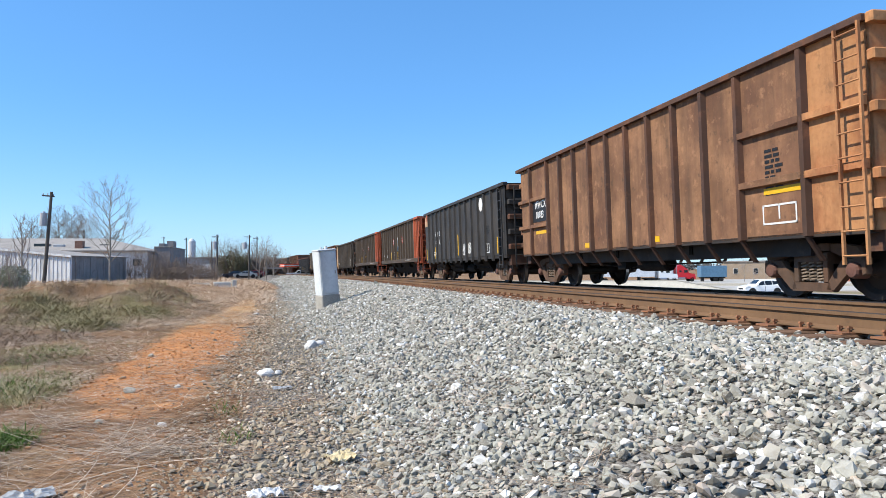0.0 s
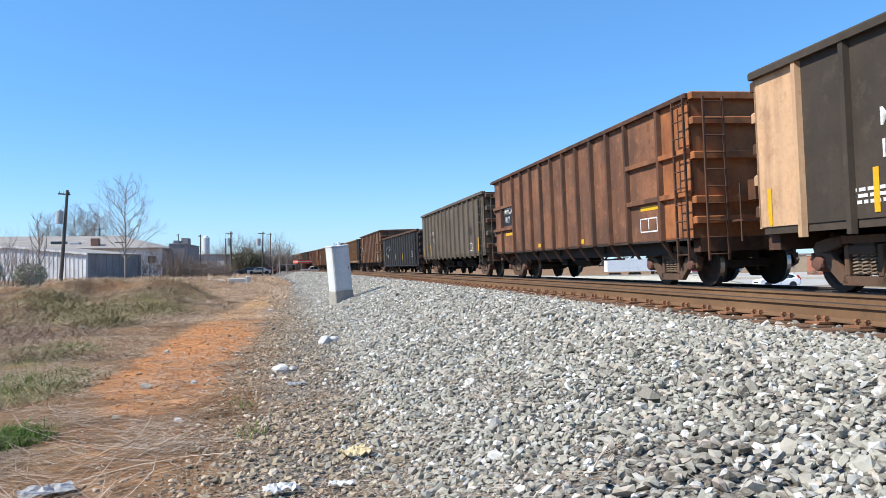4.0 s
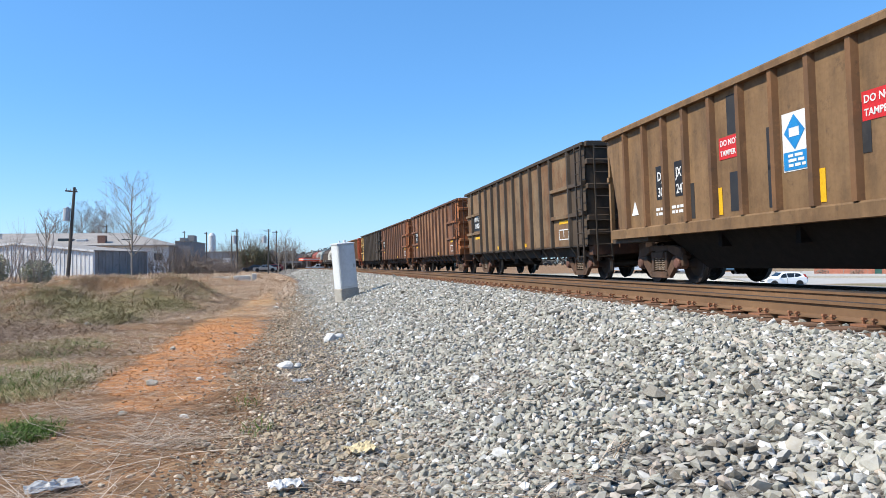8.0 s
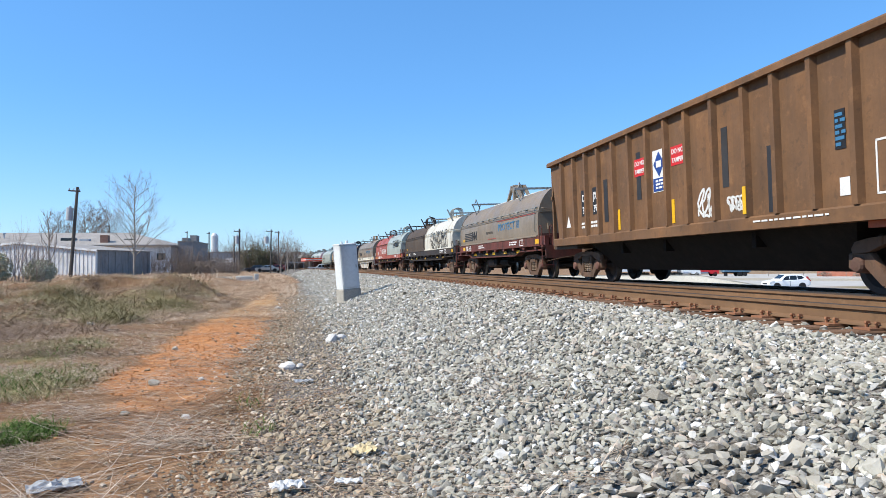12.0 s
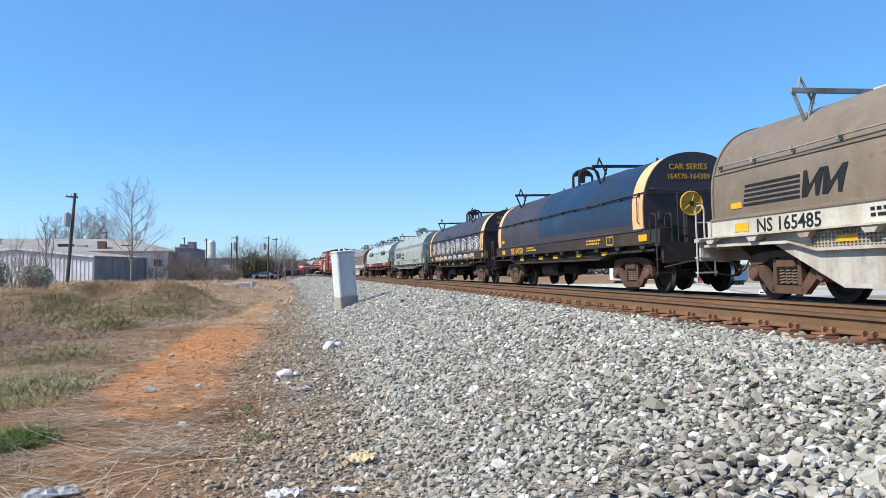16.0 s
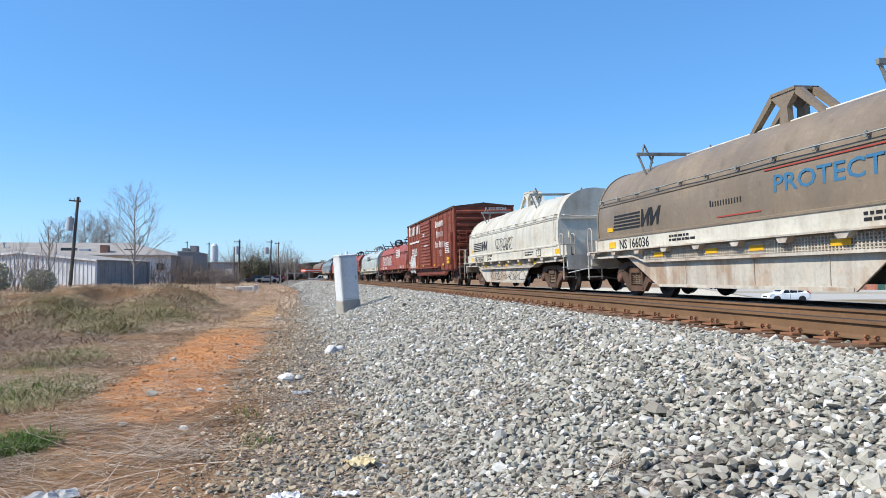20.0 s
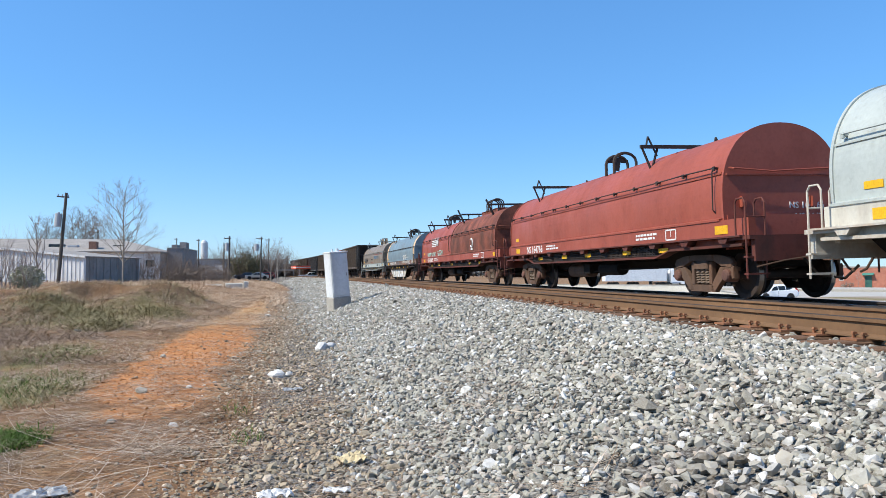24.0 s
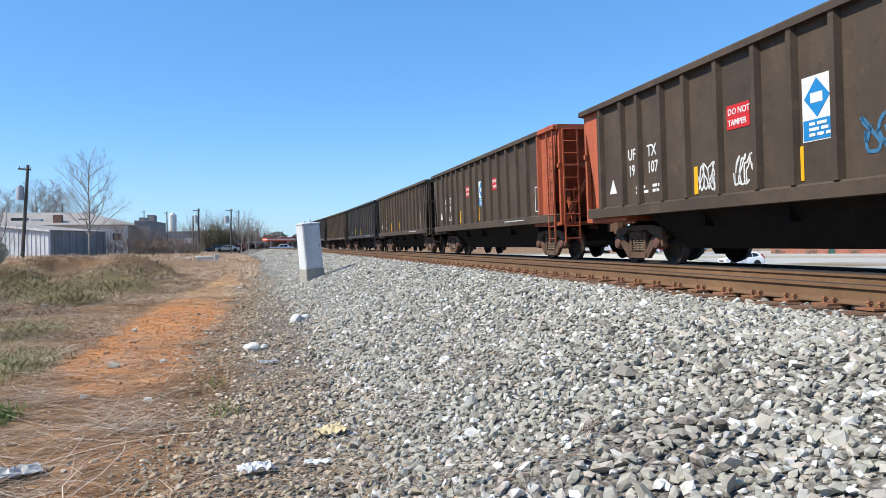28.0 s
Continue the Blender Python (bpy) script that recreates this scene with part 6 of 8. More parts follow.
scrawl(c, -0.6, 1.3, 1.3, 0.18, 7, FRAME_W, -1.345, 99, 0.02)
scrawl(c, -2.7, 1.33, 0.75, 0.13, 4, FRAME_W, -1.345, 100, 0.014)
scrawl(c, -4.6, 1.28, 0.7, 0.2, 5, FRAME_W, -1.345, 101, 0.02)
block_graffiti(c, 3.25, 0.31, 4.7, 0.6, WHITE_P, -1.38)
c = put(coil_car(14.3, [(TAUPE, None, "frame", None)], FRAME_G, PALE_N, label="taupe-hooded coil car with a pale grey sill"), 532.0, 546.3)
coil_marks(c, 14.3, "NS 167305", INK, INK)
protect_marks(c, 14.3)

c = put(hopper(BLACK_B, BLACK_A, RED_END, label="brown-black hopper car with white scrawls and warning signs"), 548.9, 563.9)
hopper_marks(c, 15.1, "UF", "TX", "19", "107", scr=13)
scrawl(c, -1.1, 1.6, 0.7, 0.5, 3, BLUE_L, SIDE - 0.004, 15, 0.025, "blue spray-paint scrawl")
c = put(hopper(BLACK_B, RED_END, label="brown-black hopper car with a red-orange end"), 565.6, 580.9)
hopper_marks(c, 15.1, "UF", "TX", "19", "0", signs=True)
for k in range(4):
    c = put(hopper(BLACK_A if k % 2 else BLACK_B, None, None, label="plain black-brown hopper car near the train's tail"), 582.1 + 16.35 * k, 597.2 + 16.35 * k)
    hopper_marks(c, 15.1, "UF", "TX", "19", "2", signs=False)

# ---- trackside cabinet ----
STEEL_W = weathered("chalky_white_steel_paint", (0.66, 0.68, 0.68), (0.58, 0.59, 0.58), 0.3, 0.25, 0.5, (0.3, 0.28, 0.24))
CONC = grained("weathered_concrete", (0.36, 0.33, 0.28), (0.46, 0.43, 0.37), 4, 0.95, b_amt=0.4)
CONC_L = grained("pale_concrete", (0.62, 0.58, 0.49), (0.72, 0.68, 0.59), 2, 0.95, b_amt=0.3)


def cabinet(m):
    t = thing("signal_cabinet", "leaning white steel signal cabinet on a concrete base", "cabinet", m)
    part("base", Solid().bev(-0.33, 0.33, -0.27, 0.27, -0.55, 0.30, 0.03), CONC, t, "grey concrete base")
    part("body", Solid().bev(-0.31, 0.31, -0.25, 0.25, 0.30, 1.74, 0.015), STEEL_W, t)
    part("roof", Solid().loft([[(x * a, y * a, z) for x, y in ((-0.325, -0.265), (0.325, -0.265), (0.325, 0.265), (-0.325, 0.265))] for a, z in ((1, 1.74), (1, 1.77), (0.8, 1.79))]), STEEL_W, t)
    d = part("door", Solid().bev(-0.28, 0.28, -0.272, -0.253, 0.36, 1.70, 0.008), STEEL_W, t)
    part("handle", Solid().box(0.20, 0.225, -0.295, -0.272, 0.98, 1.08), mat("dull_zinc", (0.35, 0.35, 0.34), 0.5, 0.8), d)
    for z in (0.5, 1.0, 1.5):
        part("hinge", Solid().cyl((-0.285, -0.277, z - 0.05), (-0.285, -0.277, z + 0.05), 0.012, 6), STEEL_W, d)
    part("vent_cap", Solid().cyl((0.08, 0, 1.78), (0.08, 0, 1.88), 0.05, 10).cyl((-0.08, 0.05, 1.78), (-0.08, 0.05, 1.86), 0.035, 8), STEEL_W, t)
    return t


cabinet(pose(0.74, 23.75, 0.36, 0, -5.0, 24))


# ---- trees and brush ----
BARK = grained("grey_bark", (0.25, 0.215, 0.18), (0.36, 0.32, 0.275), 5, 0.95, (3, 3, 0.6), 0.5, 0.02)
TWIG = grained("grey_pink_twigs", (0.30, 0.24, 0.21), (0.40, 0.33, 0.29), 3, 0.95)
TWIG_D = grained("brown_twigs", (0.19, 0.145, 0.115), (0.30, 0.235, 0.19), 3, 0.95)
LEAF_O = grained("olive_leaves", (0.14, 0.13, 0.07), (0.22, 0.19, 0.11), 1.2, 0.9)
LEAF_B = grained("brown_dead_leaves", (0.20, 0.15, 0.115), (0.30, 0.235, 0.18), 1.2, 0.9)
LEAF_W = grained("pale_bush_leaves", (0.30, 0.30, 0.17), (0.55, 0.52, 0.40), 1.2, 0.9)


def grow(solid, p, d, length, r, depth, rng, twigs, spread=0.6, up=0.25):
    """A branch in three bends, with side branches, tapered."""
    pts, dirs, q = [Vector(p)], [], Vector(d).normalized()
    for i in range(3):
        q = (q + Vector((rng.uniform(-0.16, 0.16), rng.uniform(-0.16, 0.16), up * 0.2))).normalized()
        dirs.append(q.copy())
        pts.append(pts[-1] + q * length / 3)
    n = 6 if r > 0.04 else 3
    for i in range(3):
        solid.cyl(pts[i], pts[i + 1], r * (1 - 0.24 * i), n, r * (1 - 0.24 * (i + 1)), caps=False)
    if depth <= 0:
        return
    kids = rng.randint(3, 4) if depth > 1 else rng.randint(3, 5)
    for k in range(kids):
        f = rng.uniform(0.35, 1.0)
        i = min(2, int(f * 3))
        base = pts[i].lerp(pts[i + 1], f * 3 - i)
        a = rng.uniform(0, 2 * math.pi)
        side = dirs[i].orthogonal().normalized()
        side.rotate(Matrix.Rotation(a, 3, dirs[i]))
        nd = (dirs[i] + side * rng.uniform(0.5, 1.1) * spread + Vector((0, 0, up))).normalized()
        grow(twigs if depth <= 2 else solid, base, nd, length * rng.uniform(0.5, 0.72), r * 0.48, depth - 1, rng, twigs, spread, up)


def bare_tree(x, y, z, h, seed, label, spread=0.6, levels=4, clear=0.25, twig_m=None, r=None, lean=(0, 0), limbs=14):
    rng = random.Random(seed)
    t = thing("bare_tree", label, "tree", pose(x, y, z))
    tr, tw = Solid(), Solid()
    r = r or h * 0.016
    top, pts = Vector((lean[0], lean[1], h * 0.95)), [Vector((0, 0, -0.2))]
    for i in range(1, 7):
        pts.append(Vector((lean[0] * i / 6 + rng.uniform(-0.02, 0.02) * h * 0.4, lean[1] * i / 6 + rng.uniform(-0.02, 0.02) * h * 0.4, h * 0.95 * i / 6)))
    for i in range(6):
        tr.cyl(pts[i], pts[i + 1], r * (1 - 0.15 * i), 8, r * (1 - 0.15 * (i + 1)), caps=False)
    n = limbs
    for k in range(n):
        f = clear + (0.97 - clear) * (k + rng.random()) / n
        i = min(5, int(f * 6))
        p = pts[i].lerp(pts[i + 1], f * 6 - i)
        a = k * 2.4 + rng.uniform(-0.4, 0.4)
        d = Vector((math.cos(a) * spread, math.sin(a) * spread, 0.75))
        grow(tr, p, d, h * (0.34 - 0.22 * f) * 1.1, r * (0.5 - 0.3 * f), levels - 2, rng, tw, spread)
    part("trunk", tr, BARK, t)
    part("crown", tw, twig_m or TWIG, t, "fine bare twigs")
    return t


def leaf_cloud(centres, n, size, rng):
    """Small tilted leaves scattered through overlapping blobs: (x, y, z, rx, ry, rz)."""
    s = Solid()
    for k in range(n):
        cx, cy, cz, rx, ry, rz = rng.choice(centres)
        while True:
            a = Vector((rng.uniform(-1, 1), rng.uniform(-1, 1), rng.uniform(-1, 1)))
            if 0.25 < a.length < 1:
                break
        p = Vector((cx + a.x * rx, cy + a.y * ry, max(0.02, cz + a.z * rz)))
        u = Vector((rng.uniform(-1, 1), rng.uniform(-1, 1), rng.uniform(-1, 1))).normalized() * size * rng.uniform(0.6, 1.4)
        v = u.orthogonal().normalized() * size * rng.uniform(0.4, 0.8)
        w = u.cross(v).normalized() * size * 0.12
        s.add([p - u, p + v + w, p + u, p - v + w], [(0, 1, 2), (0, 2, 3)])
    return s


def shrub(name, x, y, z, w, d, h, seed, label, stem_m, leaf_m=None, leaves=0, size=0.08, stems=60):
    rng = random.Random(seed)
    t = thing(name, label, "shrub", pose(x, y, z))
    s, tw = Solid(), Solid()
    for k in range(stems):
        px, py = rng.uniform(-w, w) * 0.5, rng.uniform(-d, d) * 0.5
        f = 1 - 0.45 * (abs(px) / (w * 0.5)) ** 2
        grow(s, (px, py, -0.1), (rng.uniform(-0.45, 0.45), rng.uniform(-0.45, 0.45), 1), h * f * rng.uniform(0.6, 1.0), 0.014 * h * 0.5 + 0.006, 2, rng, tw, 0.55)
    s.v += []
    tagged(part("stem_tangle", s, stem_m, t), kind="stuff")
    tagged(part("twig_tangle", tw, stem_m, t), kind="stuff")
    if leaf_m:
        blobs = []
        for k in range(max(5, int(w * 1.2))):
            px = rng.uniform(-0.45, 0.45) * w
            top = h * (1 - 0.4 * (abs(px) / (w * 0.5)) ** 2) * rng.uniform(0.65, 1.0)
            blobs.append((px, rng.uniform(-0.4, 0.4) * d, top * 0.52, rng.uniform(0.12, 0.25) * w + 0.3, d * 0.3, top * 0.48))
        tagged(part("foliage", leaf_cloud(blobs, leaves, size, rng), leaf_m, t), kind="stuff")
    return t


bare_tree(-16.45, 65.5, 0.3, 8.9, 3, "tall slender bare tree with pale grey twigs", 0.8, 5, 0.22, r=0.11, limbs=26)
bare_tree(-21.0, 59.2, 0.1, 5.6, 8, "small bare forked tree among dry brush", 0.5, 3, 0.32, lean=(-0.25, 0), r=0.12)
bare_tree(-6.4, 122.6, 0.4, 6.6, 12, "multi-stemmed bare tree by the parked cars", 0.8, 5, 0.12)
bare_tree(-7.6, 124.0, 0.4, 5.8, 14, "bushy bare tree by the parked cars", 0.8, 4, 0.1)
bare_tree(-5.2, 121.5, 0.4, 5.2, 15, "small bare tree beside the lot", 0.8, 4, 0.12)
for k, (dx, dy, hh) in enumerate(((-6, 0, 14.0), (-2, 6, 16.0), (2, 2, 16.0), (6, -2, 13.5), (11, 4, 11.0))):
    bare_tree(-57 + dx, 182 + dy, 0.5, hh, 20 + k, "broad grey-brown tree far behind the roofs", 1.0, 5, 0.2, TWIG_D, 0.24, limbs=34)
shrub("brush", -20.8, 52.0, 0.3, 4.6, 2.0, 3.0, 31, "pale green-white blossoming scrub in dry grass", TWIG, LEAF_W, 9000, 0.07, 50)
shrub("brush", -25.5, 55.0, 0.15, 4.0, 2.0, 2.1, 32, "tangled grey scrub in dry grass", TWIG, LEAF_W, 3500, 0.05, 50)
shrub("brush", -17.0, 84.0, 0.3, 9.0, 4.0, 3.0, 33, "dense brown thicket of bare stems", TWIG_D, LEAF_B, 3600, 0.09, 110)
shrub("brush", -14.0, 92.0, 0.3, 7.0, 3.0, 2.4, 34, "low brown thicket of bare stems", TWIG_D, LEAF_B, 2200, 0.09, 80)
for k, (x, y, w, h, lm) in enumerate(((-15.5, 158, 8.0, 6.6, LEAF_O), (-20.0, 163, 8.0, 5.4, LEAF_B), (-11.0, 159, 7.0, 5.8, LEAF_B), (-25.5, 184, 9.0, 5.0, LEAF_B), (-7.4, 158, 5.5, 5.0, LEAF_B), (-4.6, 156, 3.6, 3.8, LEAF_B))):
    shrub("brush", x, y, 0.35, w, 4.0, h, 40 + k, "tall olive and brown thicket behind the parked cars", TWIG_D, lm, 4200, 0.16, 50)

# ---- poles ----
POLE_M = grained("grey_brown_pole_timber", (0.085, 0.075, 0.065), (0.15, 0.13, 0.11), 3, 0.95, (4, 4, 0.4), 0.5)
METAL_G = grained("galvanised_steel", (0.42, 0.43, 0.44), (0.52, 0.53, 0.54), 4, 0.5)


def utility_pole(x, y, z, h, label, arm=1.0, can=None, lean=0.0, r=0.15):
    t = thing("utility_pole", label, "pole", pose(x, y, z, 0, lean, 0))
    part("post", Solid().cyl((0, 0, -0.6), (0, 0, h), r, 10, r * 0.68), POLE_M, t)
    if arm:
        part("crossarm", Solid().box(-arm, arm * 0.35, -0.06, 0.06, h - 0.42, h - 0.3), POLE_M, t)
        for k in (-arm * 0.9, -arm * 0.4, arm * 0.25):
            part("insulator", Solid().cyl((k, 0, h - 0.3), (k, 0, h - 0.14), 0.04, 8), METAL_G, t)
    if can:
        zc, rc, hc, side = can
        part("transformer", Solid().cyl((side, 0, zc), (side, 0, zc + hc), rc, 12).cyl((side, 0, zc + hc), (side, 0, zc + hc + 0.12), rc * 0.4, 8).box(min(0, side), max(0, side), -0.05, 0.05, zc + hc * 0.5, zc + hc * 0.6), METAL_G, t, "grey transformer can")
    return t


utility_pole(-21.35, 64.4, 0.1, 8.2, "dark leaning timber utility pole with a transformer", 0.7, (5.3, 0.28, 1.1, -0.45), 4.0, 0.17)
utility_pole(-13.25, 113.6, 0.35, 6.9, "weathered timber utility pole with a crossarm", 0.8, (4.6, 0.3, 1.2, -0.35), 0.0)
utility_pole(-14.3, 115.8, 0.35, 5.9, "short plain timber pole", 0, None, 0.0, 0.13)
utility_pole(-10.05, 133.3, 0.4, 7.8, "timber utility pole with pale transformers", 0.9, (5.2, 0.42, 1.2, -0.8), 1.0)
utility_pole(-9.95, 153.5, 0.4, 8.5, "distant timber utility pole", 0.8, None, 0.5)
utility_pole(-6.3, 160.0, 0.4, 5.0, "distant short timber pole", 0.5, None, 0.0)
utility_pole(-42.5, 150.0, 0.4, 9.6, "distant timber pole behind the roofs", 0.7, (6.5, 0.3, 1.0, 0.4), 0.0)
utility_pole(-25.0, 160.0, 0.4, 8.6, "distant timber pole by the tanks", 0.5, None, 0.0)
utility_pole(-36.0, 195.0, 0.4, 10.5, "distant pole by the tanks", 0.6, None, 0.0)

# ---- buildings beyond the field ----
SHED_W = weathered("white_ribbed_metal", (0.74, 0.74, 0.73), (0.6, 0.59, 0.57), 0.35, 0.45, 0.5, (0.25, 0.24, 0.22))
SHED_D = weathered("dull_and_shaded_grey_metal", (0.29, 0.275, 0.26), (0.22, 0.20, 0.185), 0.4, 0.3, 0.5)
ROOF_G = grained("grey_tan_roofing", (0.30, 0.275, 0.25), (0.38, 0.35, 0.315), 0.5, 0.9)
BLOCK_W = grained("white_painted_block", (0.68, 0.67, 0.64), (0.76, 0.75, 0.72), 0.8, 0.9)
BRICK_D = grained("dark_weathered_brick", (0.25, 0.225, 0.21), (0.35, 0.31, 0.29), 1.2, 0.95)
GLASS_D = mat("dark_window_glass", (0.02, 0.025, 0.03), 0.1, 0, 0.5)
CHIM = grained("brown_brick", (0.24, 0.13, 0.095), (0.32, 0.18, 0.13), 3, 0.95)


def shed(m):
    t = thing("metal_shed", "white ribbed metal shed with a shallow gable", "shed", m)
    W, L, e, a = 17.6, 9.0, 3.0, 3.85
    part("gable_wall", Solid().prism([(-W, -0.2), (0, -0.2), (0, e), (-W / 2, a), (-W, e)], "y", 0.0, 0.12), SHED_W, t)
    part("gable_wall", Solid().prism([(-W, -0.2), (0, -0.2), (0, e), (-W / 2, a), (-W, e)], "y", L - 0.12, L), SHED_W, t)
    # the wall turned from the sun has its shade put into a darker grey
    for x in (-W, -0.12):
        part("side_wall", Solid().box(x, x + 0.12, 0.12, L - 0.12, -0.2, e), SHED_D if x > -1 else SHED_W, t)
    k = 0
    x = -0.12
    while x > -W:
        z = e + (a - e) * (1 - abs(x + W / 2) / (W / 2)) - 0.06
        part("wall_rib", shared("shed_rib%d" % round(z * 20), lambda: Solid().prism([(-0.05, 0.0), (-0.03, -0.05), (0.03, -0.05), (0.05, 0.0)], "z", -0.2, z)), SHED_W, t, at=(x, 0, 0))
        x -= 0.46
        k += 1
    y = 0.7
    while y < L:
        part("wall_rib", shared("shed_side_rib", lambda: Solid().box(0, 0.04, -0.04, 0.04, -0.2, e - 0.1)), SHED_D, t, at=(0, y, 0))
        y += 1.1
    part("roof", Solid().prism([(0.15, e - 0.02), (0.15, e + 0.05), (-W / 2, a + 0.1), (-W - 0.15, e + 0.05), (-W - 0.15, e - 0.02), (-W / 2, a + 0.03)], "y", -0.2, L + 0.2), ROOF_G, t)
    part("fascia", Solid().prism([(0.17, e - 0.13), (0.17, e + 0.06), (-W / 2, a + 0.11), (-W - 0.17, e + 0.06), (-W - 0.17, e - 0.13), (-W / 2, a - 0.1)], "y", -0.24, -0.202), SHED_W, t)
    return t


shed(pose(-22.3, 74.65, 0.15, 0, 0, -20))


def window_unit(parent, x, y, z, w, h, axis="y"):
    """A window in a wall that faces -y: frame, sill and dark pane."""
    wn_ = part("window", Solid().box(x - w / 2 - 0.06, x + w / 2 + 0.06, y - 0.08, y, z - 0.06, z + h + 0.06), BLOCK_W, parent)
    part("pane", Solid().box(x - w / 2, x + w / 2, y - 0.1, y - 0.081, z, z + h), GLASS_D, wn_)
    return wn_


def warehouse():
    t = thing("warehouse", "low white-walled warehouse under a broad grey roof", "building", pose(-25.9, 126, 0.3))
    part("wall", Solid().box(-62, 0, 0, 0.3, -0.2, 4.85), BLOCK_W, t)
    part("wall", Solid().box(-0.3, 0, 0.3, 20, -0.2, 4.85), BRICK_D, t)
    part("wall", Solid().box(-62, -61.7, 0.3, 20, -0.2, 4.85), BLOCK_W, t)
    part("wall", Solid().box(-62, 0, 20, 20.3, -0.2, 4.85), BLOCK_W, t)
    part("roof", Solid().loft([[(-62.4, -0.6, z), (0.3, -0.6, z), (0.3, 20.6, z), (-62.4, 20.6, z)] for z in (4.75, 4.95)] + [[(-53.0, 9.9, 7.4), (-9.0, 9.9, 7.4), (-9.0, 10.1, 7.4), (-53.0, 10.1, 7.4)]]), ROOF_G, t)
    for x in (-1.6, -9.5, -13.5, -21):
        window_unit(t, x, 0, 2.4, 1.3, 1.1)
    part("chimney", Solid().box(-11.5, -10.3, 1.0, 2.2, 4.6, 6.6), CHIM, t, "brown brick chimney")
    for k, (x, y, s) in enumerate(((-17.2, 3.5, 1.1), (-14.5, 3.0, 0.8), (-7.5, 4.2, 0.9), (-34, 6, 0.8), (-23, 8, 0.5))):
        part("roof_unit", Solid().bev(x - s, x + s, y - s * 0.7, y + s * 0.7, 4.9, 5.6 + s * 0.55, 0.06), METAL_G if k % 2 else GLASS_D, t, "roof ventilation unit")
    for x in (-40, -28, -30.5):
        part("vent_pipe", Solid().cyl((x, 5, 5.0), (x, 5, 7.0), 0.14, 8).cyl((x, 5, 7.0), (x, 5, 7.15), 0.28, 8), METAL_G, t)
    return t


warehouse()
b = thing("brick_annex", "dark brick annex with a stepped parapet", "building", pose(-25.8, 131, 0.3))
part("wall", Solid().box(0, 2.6, 0, 16, -0.2, 5.7), BRICK_D, b)
part("parapet", Solid().box(0.8, 1.7, -0.05, 3, 5.7, 6.3), BRICK_D, b)
part("parapet", Solid().box(1.4, 2.5, 4, 7, 5.7, 6.9), BRICK_D, b)
part("coping", Solid().box(-0.02, 2.7, -0.1, 16.1, 5.66, 5.78), CONC, b)
b = thing("flat_garage", "pale flat-roofed garage building with a white roller door", "building", pose(-26.8, 160, 0.3))
part("wall", Solid().box(0, 7.9, 0, 16, -0.2, 4.2), grained("pale_grey_block", (0.42, 0.41, 0.38), (0.5, 0.49, 0.45), 0.8, 0.9), b)
part("roof", Solid().box(-0.2, 8.1, -0.2, 16.2, 4.2, 4.45), ROOF_G, b)
part("roller_door", Solid().box(5.2, 7.4, -0.06, 0.0, 0, 3.0), BLOCK_W, b, "white roller door")
window_unit(b, 2.5, 0, 1.4, 1.4, 1.0)
for k, (x, y, h, r) in enumerate(((-31, 207.7, 10.4, 0.95), (-35.2, 210, 7.6, 1.0), (-33.4, 207, 5.5, 0.7))):
    tk = thing("storage_silo", "tall white storage silo behind the roofs", "silo", pose(x, y, 0.4))
    part("shell", Solid().lathe([(0, r), (h - 0.6, r), (h, r * 0.55), (h + 0.2, r * 0.2)], "z", 18), STEEL_W, tk, smooth=False)
    part("ladder", ladder(0.4, 0.5, h - 0.5), METAL_G, tk, at=pose(r + 0.08, 0, 0))

hw = thing("concrete_headwall", "broken pale concrete headwall in the dry grass", "concrete block", pose(-6.7, 62.5, 0.3, 0, 0, 8))
part("slab", Solid().bev(-0.9, 0.55, -0.2, 0.2, -0.3, 0.34, 0.06), CONC_L, hw)
part("block", Solid().bev(0.6, 1.0, -0.3, 0.3, -0.3, 0.5, 0.05), CONC_L, hw)
part("block", Solid().bev(-2.6, -1.2, -0.1, 0.25, -0.3, 0.28, 0.05), CONC_L, hw)

CAN_R = mat("red_canopy_panel", (0.72, 0.09, 0.035), 0.4)
CAN_W = grained("white_canopy_panel", (0.72, 0.70, 0.66), (0.78, 0.76, 0.72), 1, 0.6)
cp = thing("station_canopy", "filling-station canopy with red and white fascia", "canopy", pose(-1.6, 141.5, 0.35, 0, 0, 12))
part("fascia", Solid().box(-2.9, 2.5, -2.5, 2.5, 2.42, 2.62), CAN_R, cp)
part("fascia", Solid().box(-2.85, 2.45, -2.45, 2.45, 2.22, 2.42), CAN_W, cp)
part("fascia", Solid().box(-2.9, 2.5, -2.5, 2.5, 2.02, 2.22), CAN_R, cp)
for x in (-1.7, 1.6):
    part("column", Solid().box(x - 0.12, x + 0.12, -0.15, 0.15, -0.2, 2.05), CAN_W, cp)
part("kiosk", Solid().box(-0.6, 2.2, 1.2, 2.4, -0.2, 1.9), CHIM, cp, "brown kiosk wall")
cv = thing("carport", "low flat dark carport roof on thin posts", "carport", pose(-5.4, 138.5, 0.35))
part("roof", Solid().box(-2.4, 1.3, -1.5, 1.5, 1.7, 1.95), SHED_D, cv)
for x in (-2.2, -0.5, 1.1):
    part("post", Solid().box(x - 0.05, x + 0.05, -1.4, -1.3, -0.2, 1.7), SHED_D, cv)

